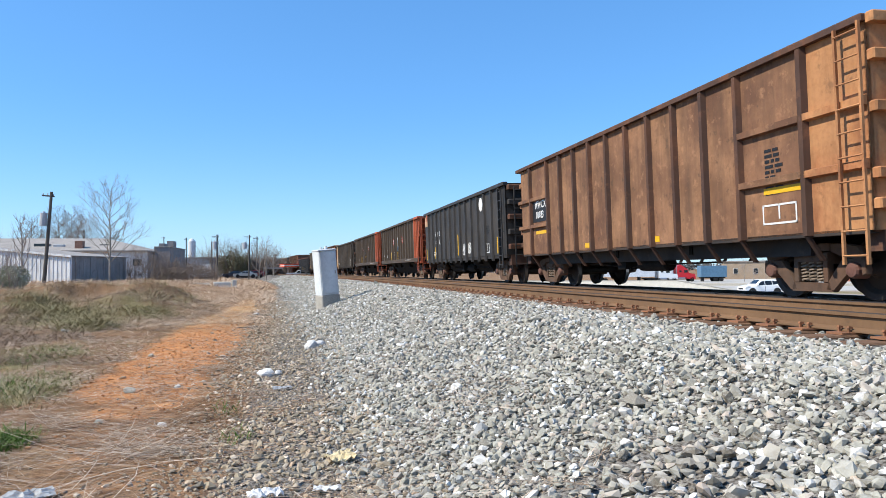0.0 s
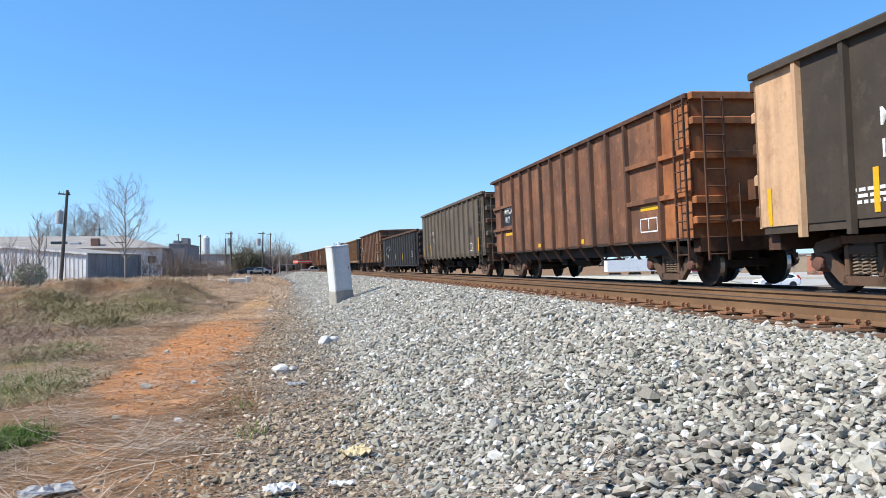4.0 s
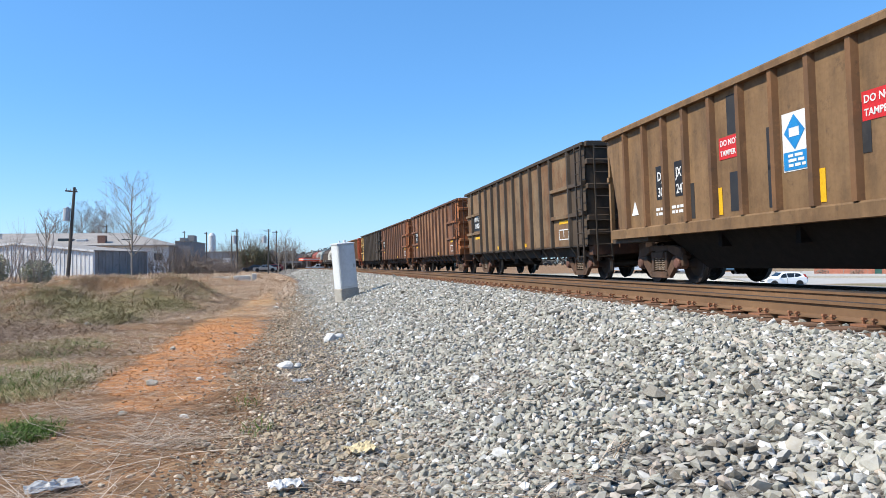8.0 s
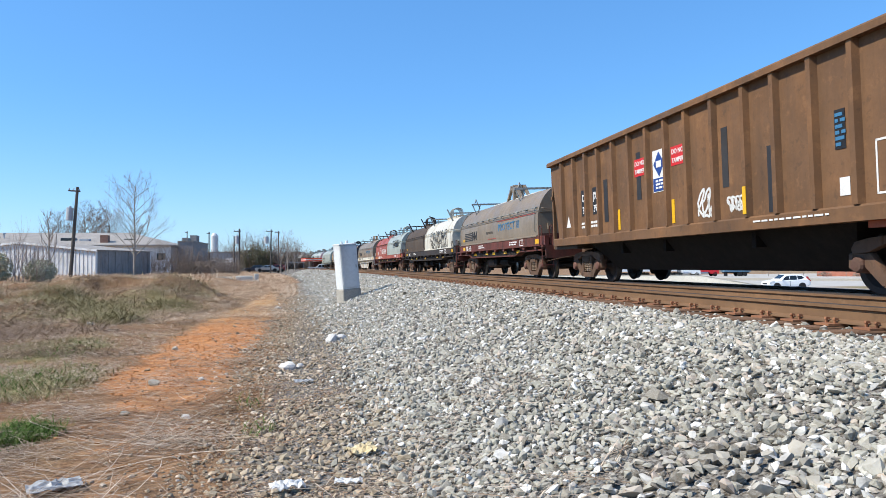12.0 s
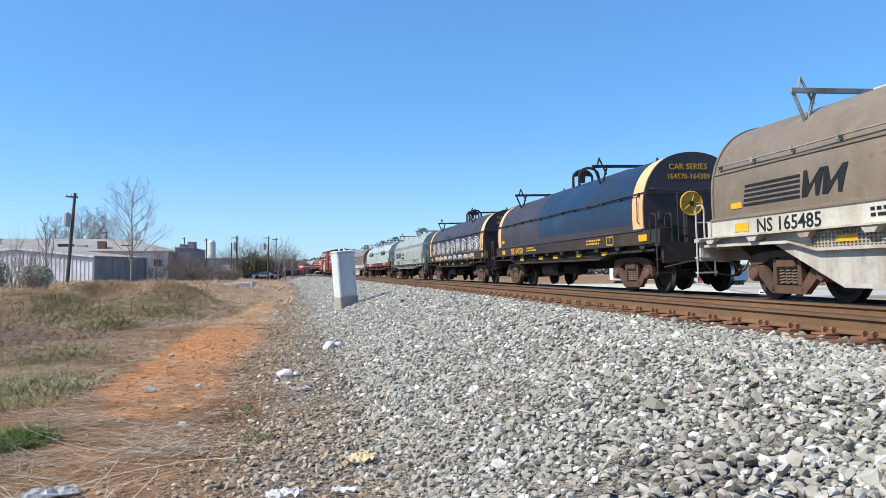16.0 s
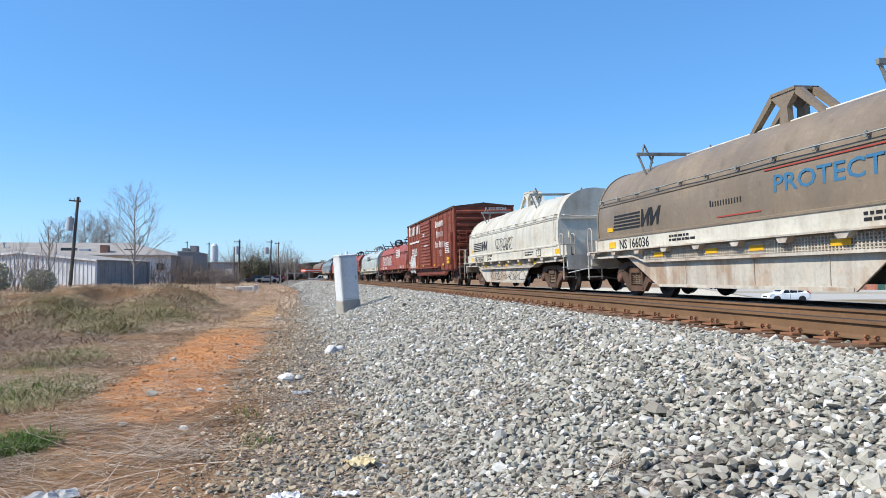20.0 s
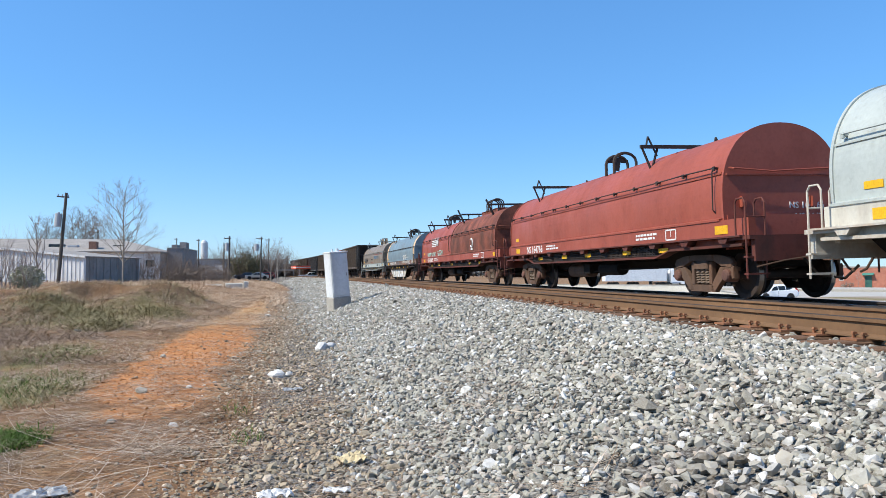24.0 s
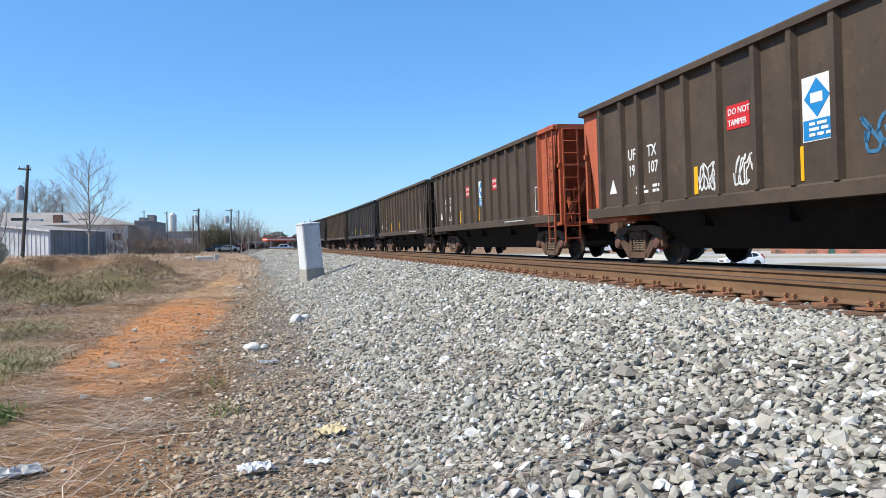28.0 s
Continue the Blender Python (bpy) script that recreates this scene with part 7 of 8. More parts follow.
ridge_m = grained("hazy_far_woods", (0.10, 0.095, 0.085), (0.15, 0.14, 0.125), 0.12, 0.95)
rng = random.Random(77)
for (xa, xb, y, h, seed) in ((-60, 60, 420, 11.0, 1), (-330, -60, 420, 9.0, 2), (60, 420, 400, 6.5, 3)):
    rng = random.Random(seed)
    blobs = []
    x = xa
    while x < xb:
        hh = h * rng.uniform(0.55, 1.0) * (1 - 0.35 * abs((x - (xa + xb) / 2) / ((xb - xa) / 2)))
        blobs.append((x, y + rng.uniform(-8, 8), hh * 0.5, rng.uniform(4, 8), 5, hh * 0.5))
        x += 4.5
    wood = part("far_woods", leaf_cloud(blobs, 9000, 0.9, rng), ridge_m)
    tagged(wood, "hazy grey-brown line of far leafless woods", "woods", kind="stuff")

# ---- vehicles ----
TYRE = grained("tyre_rubber", (0.02, 0.02, 0.02), (0.035, 0.035, 0.035), 8, 0.9)
RIM = mat("alloy_rim", (0.45, 0.45, 0.46), 0.35, 0.9)
CAR_W = mat("white_car_paint", (0.80, 0.80, 0.79), 0.25, 0, 0.5)
CAR_S = mat("silver_car_paint", (0.45, 0.44, 0.41), 0.3, 0.6)
CAR_D = mat("dark_blue_car_paint", (0.03, 0.035, 0.05), 0.3)
CAR_R = mat("dark_red_car_paint", (0.16, 0.025, 0.025), 0.3)
GLASS_C = mat("tinted_car_glass", (0.015, 0.02, 0.022), 0.06, 0, 0.6)
TRIM = mat("black_plastic_trim", (0.025, 0.025, 0.027), 0.7)
LAMP_C = mat("clear_headlamp", (0.7, 0.7, 0.7), 0.15)
LAMP_R = mat("red_tail_lamp", (0.35, 0.02, 0.02), 0.25)


def road_wheel(parent, x, y, r, w=0.22):
    t = part("wheel", shared("tyre%.2f" % r, lambda: Solid().lathe([(-w / 2, r * 0.6), (-w / 2, r * 0.93), (-w * 0.35, r), (w * 0.35, r), (w / 2, r * 0.93), (w / 2, r * 0.6)], "y", 20)), TYRE, parent, at=(x, y, r))
    part("rim", shared("rim%.2f" % r, lambda: Solid().lathe([(-w * 0.46, r * 0.62), (-w * 0.3, r * 0.2), (w * 0.3, r * 0.2), (w * 0.46, r * 0.62)], "y", 12)), RIM, t)
    return t


def passenger_car(name, m, paint, label, L=4.5, W=1.82, H=1.66, suv=True):
    """A car whose front points to -x; lofted body, sloped glasshouse, windows let in."""
    t = thing(name, label, "car", m)
    h, w = L / 2, W / 2
    belt = 1.0 if suv else 0.88
    lower = [(-h, 0.42), (-h + 0.05, 0.72), (-h + 0.25, 0.86), (-h + 1.15, belt), (h - 0.15, belt + 0.04), (h, 0.85), (h, 0.4), (h - 0.1, 0.28), (-h + 0.12, 0.26)]
    s = Solid()
    s.loft([[(u * 0.985, y, v) for u, v in lower] if abs(y) > w * 0.95 else [(u, y, v) for u, v in lower] for y in (-w, -w * 0.9, w * 0.9, w)])
    part("body", s, paint, t)
    roof = [(-h + 1.1, belt - 0.02), (-h + 1.95, H - 0.08), (-h + 2.3, H), (h - 0.75, H - 0.02), (h - 0.35, H - 0.2), (h - 0.12, belt)] if suv else [(-h + 1.2, belt - 0.02), (-h + 2.0, H - 0.05), (-h + 2.4, H), (h - 1.4, H - 0.05), (h - 0.7, belt + 0.05), (h - 0.6, belt)]
    g = Solid()
    g.loft([[(u, y * (1 - 0.14 * max(0, (v - belt) / (H - belt))), v) for u, v in roof] for y in (-w * 0.96, w * 0.96)])
    part("cabin", g, paint, t)
    for sg in (-1, 1):
        for a, b in ((1.55, 2.35), (2.42, 3.2), (3.27, L - 0.75)):
            if a > b - 0.2 or (not suv and b > 3.4):
                continue
            ha, hb = -h + a, -h + b
            top = H - 0.14
            lo = belt + 0.05
            sl = 0.42 if a < 1.6 else 0.0
            y0, y1 = sg * w * 0.965, sg * w * 0.85
            p = [(ha, y0, lo), (hb, y0, lo), (hb - 0.02, y1, top), (ha + sl, y1, top)]
            n = Vector((0, sg * 0.02, 0.004))
            part("side_window", Solid().loft([[Vector(v) for v in p], [Vector(v) + n for v in p]]), GLASS_C, t)
        part("mirror", Solid().bev(-h + 1.45, -h + 1.6, sg * w - 0.02 if sg > 0 else -w - 0.2, w + 0.2 if sg > 0 else -w + 0.02, belt + 0.02, belt + 0.17, 0.02), paint, t)
        part("headlamp", Solid().box(-h - 0.015, -h + 0.3, min(sg * w * 0.97, sg * w * 0.62), max(sg * w * 0.97, sg * w * 0.62), 0.68, 0.82), LAMP_C, t)
        part("tail_lamp", Solid().box(h - 0.2, h + 0.012, min(sg * w * 0.99, sg * w * 0.75), max(sg * w * 0.99, sg * w * 0.75), 0.8, 1.15 if suv else 0.95), LAMP_R, t)
        part("wheel_arch", Solid().lathe([(sg * w * 0.8, 0.40), (sg * (w + 0.012), 0.40)], "y", 20, (-h + 0.88, 0, 0.34)).lathe([(sg * w * 0.8, 0.40), (sg * (w + 0.012), 0.40)], "y", 20, (h - 0.85, 0, 0.34)), TRIM, t)
        part("sill_trim", Solid().box(-h + 1.3, h - 1.25, min(sg * w, sg * (w + 0.015)), max(sg * w, sg * (w + 0.015)), 0.27, 0.42), TRIM, t)
        for x in (-h + 0.88, h - 0.85):
            road_wheel(t, x, sg * (w - 0.08), 0.34)
    ws = [(-h + 1.2, belt + 0.04), (-h + 1.95, H - 0.12)]
    p = [(ws[0][0] - 0.02, -w * 0.82, ws[0][1]), (ws[0][0] - 0.02, w * 0.82, ws[0][1]), (ws[1][0] - 0.03, w * 0.72, ws[1][1]), (ws[1][0] - 0.03, -w * 0.72, ws[1][1])]
    part("windscreen", Solid().loft([[Vector(v) for v in p], [Vector(v) + Vector((-0.015, 0, 0.015)) for v in p]]), GLASS_C, t)
    part("grille", Solid().box(-h - 0.02, -h + 0.06, -w * 0.5, w * 0.5, 0.5, 0.66), TRIM, t)
    part("bumper", Solid().box(-h - 0.03, -h + 0.1, -w * 0.92, w * 0.92, 0.28, 0.44), TRIM, t)
    return t


def compact_suv(m, paint, label):
    """A rounded sport-utility car whose front points to -x."""
    t = thing("parked_suv", label, "car", m)
    w = 0.91
    keys = ((-2.26, 0.46, 0.66, 0.76, 0.62), (-2.2, 0.36, 0.72, 0.86, 0.78), (-2.0, 0.28, 0.80, 0.95, 0.86), (-1.5, 0.24, 0.90, 1.04, 0.86), (-1.12, 0.24, 0.95, 1.10, 0.84),
            (-0.98, 0.24, 0.96, 1.16, 0.82), (-0.5, 0.24, 0.98, 1.50, 0.74), (-0.28, 0.24, 0.99, 1.60, 0.72), (0.2, 0.24, 1.0, 1.66, 0.70), (0.9, 0.24, 1.03, 1.65, 0.69), (1.5, 0.26, 1.07, 1.58, 0.68),
            (1.85, 0.30, 1.10, 1.42, 0.70), (2.1, 0.36, 1.05, 1.16, 0.80), (2.24, 0.42, 0.92, 1.0, 0.82), (2.28, 0.48, 0.80, 0.88, 0.78))

    def at_x(x):
        for p, q in zip(keys[:-1], keys[1:]):
            if x <= q[0]:
                f = (x - p[0]) / (q[0] - p[0])
                return [a + (b - a) * f for a, b in zip(p, q)]
        return list(keys[-1])

    def ring(x):
        _, lo, belt, top, nar = at_x(x)
        e = 0.93 if abs(x) > 2.15 else 1.0
        half = [(w * 0.86 * e, lo), (w * 0.98 * e, lo + 0.1), (w * e, 0.62), (w * 0.985 * e, belt - 0.02), (w * 0.95 * e, belt), (w * nar * e, top - 0.07), (w * nar * 0.88 * e, top)]
        return [(x, -y, z) for y, z in half] + [(x, y, z) for y, z in half[::-1]]

    part("body", Solid().loft([ring(k[0]) for k in keys]), paint, t, smooth=False)
    for sg in (-1, 1):
        def flank(x, f, out=0.012):
            _, lo, belt, top, nar = at_x(x)
            return Vector((x, sg * (w * (0.95 + (nar - 0.95) * f) + out), belt + (top - 0.07 - belt) * f + out * 0.3))
        for pts in ([(-0.86, 0.12), (0.0, 0.08), (0.0, 0.86), (-0.34, 0.84)], [(0.07, 0.08), (0.82, 0.08), (0.82, 0.86), (0.07, 0.86)], [(0.89, 0.1), (1.32, 0.16), (1.62, 0.46), (1.42, 0.84), (0.89, 0.86)]):
            part("side_window", Solid().loft([[flank(x, f, 0.0) for x, f in pts], [flank(x, f) for x, f in pts]]), GLASS_C, t)
        part("mirror", Solid().bev(-0.92, -0.76, min(sg * 0.9, sg * 1.08), max(sg * 0.9, sg * 1.08), 1.02, 1.17, 0.03), paint, t)
        part("headlamp", Solid().prism([(-2.2, 0.72), (-2.02, 0.74), (-1.62, 0.92), (-1.66, 0.98), (-2.0, 0.92), (-2.18, 0.84)], "y", min(sg * 0.6, sg * 0.925), max(sg * 0.6, sg * 0.925)), LAMP_C, t)
        part("tail_lamp", Solid().prism([(2.06, 0.9), (2.26, 0.9), (2.24, 1.02), (1.96, 1.4), (1.86, 1.4), (2.02, 1.06)], "y", min(sg * 0.66, sg * 0.885), max(sg * 0.66, sg * 0.885)), LAMP_R, t)
        part("sill_trim", Solid().box(-1.3, 1.35, min(sg * 0.85, sg * 0.925), max(sg * 0.85, sg * 0.925), 0.22, 0.36), TRIM, t)
        part("door_seam", Solid().box(0.02, 0.045, min(sg * 0.9, sg * 0.916), max(sg * 0.9, sg * 0.916), 0.38, 0.98), TRIM, t)
        for x in (-1.38, 1.34):
            part("wheel_arch", Solid().lathe([(sg * 0.6, 0.41), (sg * 0.922, 0.41)], "y", 20, (x, 0, 0.35)), TRIM, t)
            road_wheel(t, x, sg * 0.83, 0.345)
    part("windscreen", Solid().loft([[Vector((-0.95, -0.68, 1.18)), Vector((-0.95, 0.68, 1.18)), Vector((-0.44, 0.58, 1.56)), Vector((-0.44, -0.58, 1.56))], [Vector((-0.975, -0.68, 1.2)), Vector((-0.975, 0.68, 1.2)), Vector((-0.465, 0.58, 1.58)), Vector((-0.465, -0.58, 1.58))]]), GLASS_C, t)
    part("grille", Solid().box(-2.285, -2.2, -0.5, 0.5, 0.58, 0.74), TRIM, t)
    part("bumper", Solid().bev(-2.3, -2.1, -0.84, 0.84, 0.26, 0.46, 0.04), TRIM, t)
    return t


compact_suv(pose(48.9, 69.85, -1.5, 0, 0, -8), CAR_W, "white compact sport-utility car on the pale lot")
passenger_car("parked_car", pose(-11.8, 147.6, 0.33, 0, 0, 6), CAR_S, "silver sedan parked on the grass", 4.7, 1.8, 1.42, False)
passenger_car("parked_car", pose(-14.2, 151.5, 0.33, 0, 0, 2), CAR_D, "dark sedan parked behind the silver one", 4.7, 1.8, 1.44, False)
passenger_car("parked_car", pose(-10.6, 152.6, 0.33, 0, 0, 4), CAR_R, "dark red car parked behind the silver one", 4.6, 1.8, 1.5, True)
passenger_car("parked_car", pose(-1.2, 137.6, 0.33, 0, 0, 10), CAR_W, "white car by the filling-station canopy", 4.4, 1.8, 1.45, False)

TRUCK_R = mat("red_cab_paint", (0.62, 0.02, 0.03), 0.3)
TRAIL_W = grained("white_trailer_panel", (0.70, 0.71, 0.72), (0.78, 0.78, 0.78), 0.6, 0.6)
TRAIL_B = grained("faded_blue_trailer_panel", (0.10, 0.20, 0.30), (0.13, 0.24, 0.34), 0.6, 0.6)


def semi(m, cab, trailer, label, first=True):
    """Highway tractor with a box trailer; front points to +x."""
    t = thing("semi_truck", label, "truck", m)
    part("cab", Solid().prism([(0, 0.9), (0, 3.5), (0.6, 3.85), (1.9, 3.0), (2.35, 2.75), (2.6, 1.9), (4.0, 1.7), (4.15, 0.6), (2.2, 0.6), (2.2, 0.9)], "y", -1.2, 1.2), cab, t)
    part("windscreen", Solid().prism([(2.33, 2.65), (2.36, 2.7), (2.63, 1.98), (2.6, 1.95)], "y", -1.05, 1.05), GLASS_C, t)
    for sg in (-1, 1):
        part("side_window", Solid().box(1.5, 2.3, min(sg * 1.2, sg * 1.215), max(sg * 1.2, sg * 1.215), 2.0, 2.6), GLASS_C, t)
        part("sleeper_window", Solid().box(0.4, 0.9, min(sg * 1.2, sg * 1.215), max(sg * 1.2, sg * 1.215), 2.1, 2.5), GLASS_C, t)
        part("exhaust_stack", Solid().cyl((-0.15, sg * 1.0, 0.8), (-0.15, sg * 1.0, 3.9), 0.08, 8), RIM, t)
        part("fuel_tank", Solid().cyl((0.2, sg * 1.0, 0.75), (1.7, sg * 1.0, 0.75), 0.3, 12), RIM, t)
        for x in (3.3, -0.9, -2.2):
            road_wheel(t, x, sg * 1.05, 0.5, 0.3)
    part("grille", Solid().box(4.05, 4.18, -0.55, 0.55, 0.75, 1.6), RIM, t)
    part("chassis", Solid().box(-3.4, 3.9, -0.45, 0.45, 0.65, 0.95), TRIM, t)
    if trailer:
        tr = part("trailer", Solid().bev(-14.4, -1.0, -1.28, 1.28, 1.2, 4.0, 0.05), trailer, t)
        for x in (-13.0, -11.8):
            for sg in (-1, 1):
                road_wheel(t, x, sg * 1.05, 0.5, 0.3)
        part("landing_gear", Solid().box(-4.2, -4.0, -0.9, 0.9, 0.1, 1.2), TRIM, t)
    return t


semi(pose(81.6, 147.0, -1.5, 0, 0, -8), TRUCK_R, TRAIL_W, "red highway tractor with a white trailer")
semi(pose(75.6, 144.0, -1.5, 0, 0, -8), CAR_W, TRAIL_W, "white highway tractor with a white trailer")
bt = thing("box_trailer", "faded blue box trailer parked alone", "trailer", pose(88.2, 144.5, -1.5, 0, 0, -12))
part("body", Solid().bev(-2.1, 3.6, -1.28, 1.28, 1.0, 3.5, 0.05), TRAIL_B, bt)
part("chassis", Solid().box(-2.0, 3.5, -0.6, 0.6, 0.7, 1.0), TRIM, bt)
for x in (2.4, 1.2):
    for sg in (-1, 1):
        road_wheel(bt, x, sg * 1.05, 0.5, 0.3)
part("landing_gear", Solid().box(-1.5, -1.3, -0.9, 0.9, 0.0, 0.75), TRIM, bt)

# ---- lot beyond the tracks ----
ramp_wall = thing("ramp_wall", "pale concrete loading-ramp wall sloping to the lot", "concrete wall", pose(53.0, 80.3, -1.5, 0, 0, -35))
part("wall", Solid().prism([(-38, -0.2), (0, -0.2), (0, 0.03), (-7.3, 1.36), (-38, 1.36)], "y", 0, 0.3), CONC_L, ramp_wall)
part("coping", Solid().prism([(-38, 1.36), (-7.3, 1.36), (0, 0.03), (0, 0.09), (-7.3, 1.42), (-38, 1.42)], "y", -0.05, 0.4), CONC, ramp_wall)
part("ramp", Solid().prism([(-38, -0.1), (-0.2, -0.1), (-0.2, 0.02), (-7.3, 1.25), (-38, 1.25)], "y", 0.3, 5.0), CONC, ramp_wall)
kerb = thing("kerb_wall", "low concrete kerb wall along the far edge of the lot", "kerb", pose(80.2, 97.9, -1.5, 0, 0, -42))
part("kerb", Solid().bev(-45, 45, -0.2, 0.2, -0.2, 0.4, 0.04), CONC, kerb)
BRICK_R = grained("red_brick_wall", (0.36, 0.14, 0.095), (0.44, 0.19, 0.13), 1.5, 0.95, b_amt=0.4)
bb = thing("brick_building", "low red brick building with narrow dark windows", "building", pose(101.6, 134.8, -1.5, 0, 0, -55.2))
part("wall", Solid().box(0, 46, 0, 0.35, -0.2, 4.0), BRICK_R, bb)
part("wall", Solid().box(0, 0.35, 0.35, 22, -0.2, 4.0), BRICK_R, bb)
part("wall", Solid().box(45.65, 46, 0.35, 22, -0.2, 4.0), BRICK_R, bb)
part("wall", Solid().box(0, 46, 22, 22.35, -0.2, 4.0), BRICK_R, bb)
part("roof", Solid().box(-0.1, 46.1, -0.1, 22.45, 3.95, 4.2), ROOF_G, bb)
for x in (3.5, 7.0, 17.5, 22, 28, 34, 40):
    window_unit(bb, x, 0, 1.4, 0.7, 1.6)
part("entrance_door", Solid().box(11.3, 12.5, -0.12, 0.0, 0, 2.3), mat("dark_green_door", (0.03, 0.10, 0.08), 0.5), bb)
part("door_awning", Solid().prism([(0, 2.9), (-0.9, 2.45), (-0.9, 2.4), (0, 2.4)], "x", 10.9, 12.9), mat("green_awning", (0.06, 0.2, 0.16), 0.7), bb)
for k, (x, y, h) in enumerate(((92, 137, 5.0), (95, 134, 4.6), (97.5, 133.5, 4.0), (103, 128, 3.6), (88, 128, 3.8), (106, 125, 3.5))):
    bare_tree(x, y, -1.5, h, 60 + k, "leafless young tree at the edge of the lot", 0.7, 4, 0.12, TWIG)
for k, (x, y) in enumerate(((100.5, 131.0), (104.5, 126.0), (109, 119.5), (113.5, 112))):
    shrub("hedge_shrub", x, y, -1.5, 2.2, 1.5, 1.2, 70 + k, "low brown shrub before the brick wall", TWIG_D, LEAF_B, 500, 0.09, 18)
tb = thing("tan_building", "tan low building behind bare trees", "building", pose(112, 176, -1.5, 0, 0, -30))
part("wall", Solid().box(0, 26, 0, 14, -0.2, 4.6), grained("tan_wall", (0.34, 0.26, 0.18), (0.42, 0.33, 0.24), 0.8, 0.9), tb)
part("roof", Solid().box(-0.3, 26.3, -0.3, 14.3, 4.6, 4.9), ROOF_G, tb)
for x in (3, 8, 13, 18, 23):
    window_unit(tb, x, 0, 1.4, 1.0, 1.4)

# ---- loose ground cover ----
def stone_material(name, island, tint=(1, 1, 1)):
    m = mat(name, (0.3, 0.3, 0.28), 0.9, 0, 0.25)
    t, n, l, b = nodes_of(m)
    if island:
        rnd = t.nodes.new("ShaderNodeNewGeometry").outputs["Random Per Island"]
    else:
        rnd = t.nodes.new("ShaderNodeObjectInfo").outputs["Random"]
    c = ramp(t, rnd, (0.0, (0.12, 0.10, 0.075)), (0.12, (0.26, 0.235, 0.19)), (0.3, (0.34, 0.32, 0.26)), (0.48, (0.42, 0.38, 0.31)), (0.6, (0.31, 0.30, 0.245)),
             (0.7, (0.48, 0.445, 0.38)), (0.8, (0.44, 0.35, 0.275)), (0.86, (0.35, 0.345, 0.325)), (0.91, (0.62, 0.585, 0.53)), (1.0, (0.80, 0.775, 0.73)))
    g = noise_node(t, 22, 6, shift=False)
    f = noise_node(t, 90, 4, shift=False)
    c = mix(t, ramp(t, g, (0.4, 0.0), (0.7, 0.55)), c, (0.20, 0.18, 0.15))
    c = mix(t, ramp(t, f, (0.45, 0.0), (0.75, 0.35)), c, (0.5, 0.49, 0.46))
    if tint != (1, 1, 1):
        c = mix(t, 1.0, c, tint, "MULTIPLY")
    l.new(c, b.inputs["Base Color"])
    bump(t, f, 0.35, 0.006)
    return m


STONE_J, STONE_O = stone_material("crushed_granite", True, (1.04, 1.055, 1.05)), stone_material("crushed_granite_single", False)
PHI = (1 + 5 ** 0.5) / 2
ICO_V = np.array([(-1, PHI, 0), (1, PHI, 0), (-1, -PHI, 0), (1, -PHI, 0), (0, -1, PHI), (0, 1, PHI), (0, -1, -PHI), (0, 1, -PHI), (PHI, 0, -1), (PHI, 0, 1), (-PHI, 0, -1), (-PHI, 0, 1)]) / math.hypot(1, PHI)
ICO_F = np.array([(0, 11, 5), (0, 5, 1), (0, 1, 7), (0, 7, 10), (0, 10, 11), (1, 5, 9), (5, 11, 4), (11, 10, 2), (10, 7, 6), (7, 1, 8), (3, 9, 4), (3, 4, 2), (3, 2, 6), (3, 6, 8), (3, 8, 9), (4, 9, 5), (2, 4, 11), (6, 2, 10), (8, 6, 7), (9, 8, 1)])
gen = np.random.default_rng(11)
SHAPES = []
for k in range(28):
    v = ICO_V * gen.uniform(0.8, 1.14, (12, 1)) + gen.normal(0, 0.07, (12, 3))
    for j in range(5):                       # flat broken faces
        d = gen.normal(0, 1, 3)
        d /= np.linalg.norm(d)
        h = v @ d
        cut = gen.uniform(0.35, 0.62)
        v -= np.outer(np.maximum(h - cut, 0), d)
    SHAPES.append(v * gen.uniform((0.9, 0.65, 0.42), (1.25, 0.95, 0.72)))


def turns(n, tilt):
    """Random rotation matrices, mostly about z, tipped by up to tilt."""
    a, b, c = gen.uniform(0, 2 * np.pi, n), gen.normal(0, tilt, n), gen.normal(0, tilt, n)
    ca, sa, cb, sb, cc, sc = np.cos(a), np.sin(a), np.cos(b), np.sin(b), np.cos(c), np.sin(c)
    z, o = np.zeros(n), np.ones(n)
    rz = np.stack([ca, -sa, z, sa, ca, z, z, z, o], 1).reshape(n, 3, 3)
    rx = np.stack([o, z, z, z, cb, -sb, z, sb, cb], 1).reshape(n, 3, 3)
    ry = np.stack([cc, z, sc, z, o, z, -sc, z, cc], 1).reshape(n, 3, 3)
    return rz @ rx @ ry


def scatter(u0, u1, y0, y1, gap, keep=None):
    us, ys = np.arange(u0, u1, gap), np.arange(y0, y1, gap)
    u, y = np.meshgrid(us, ys)
    u = (u + gen.uniform(-0.5, 0.5, u.shape) * gap).ravel()
    y = (y + gen.uniform(-0.5, 0.5, y.shape) * gap).ravel()
    if keep is not None:
        ok = gen.random(len(u)) < np.array([keep(a, b) for a, b in zip(u, y)])
        u, y = u[ok], y[ok]
    return u, y


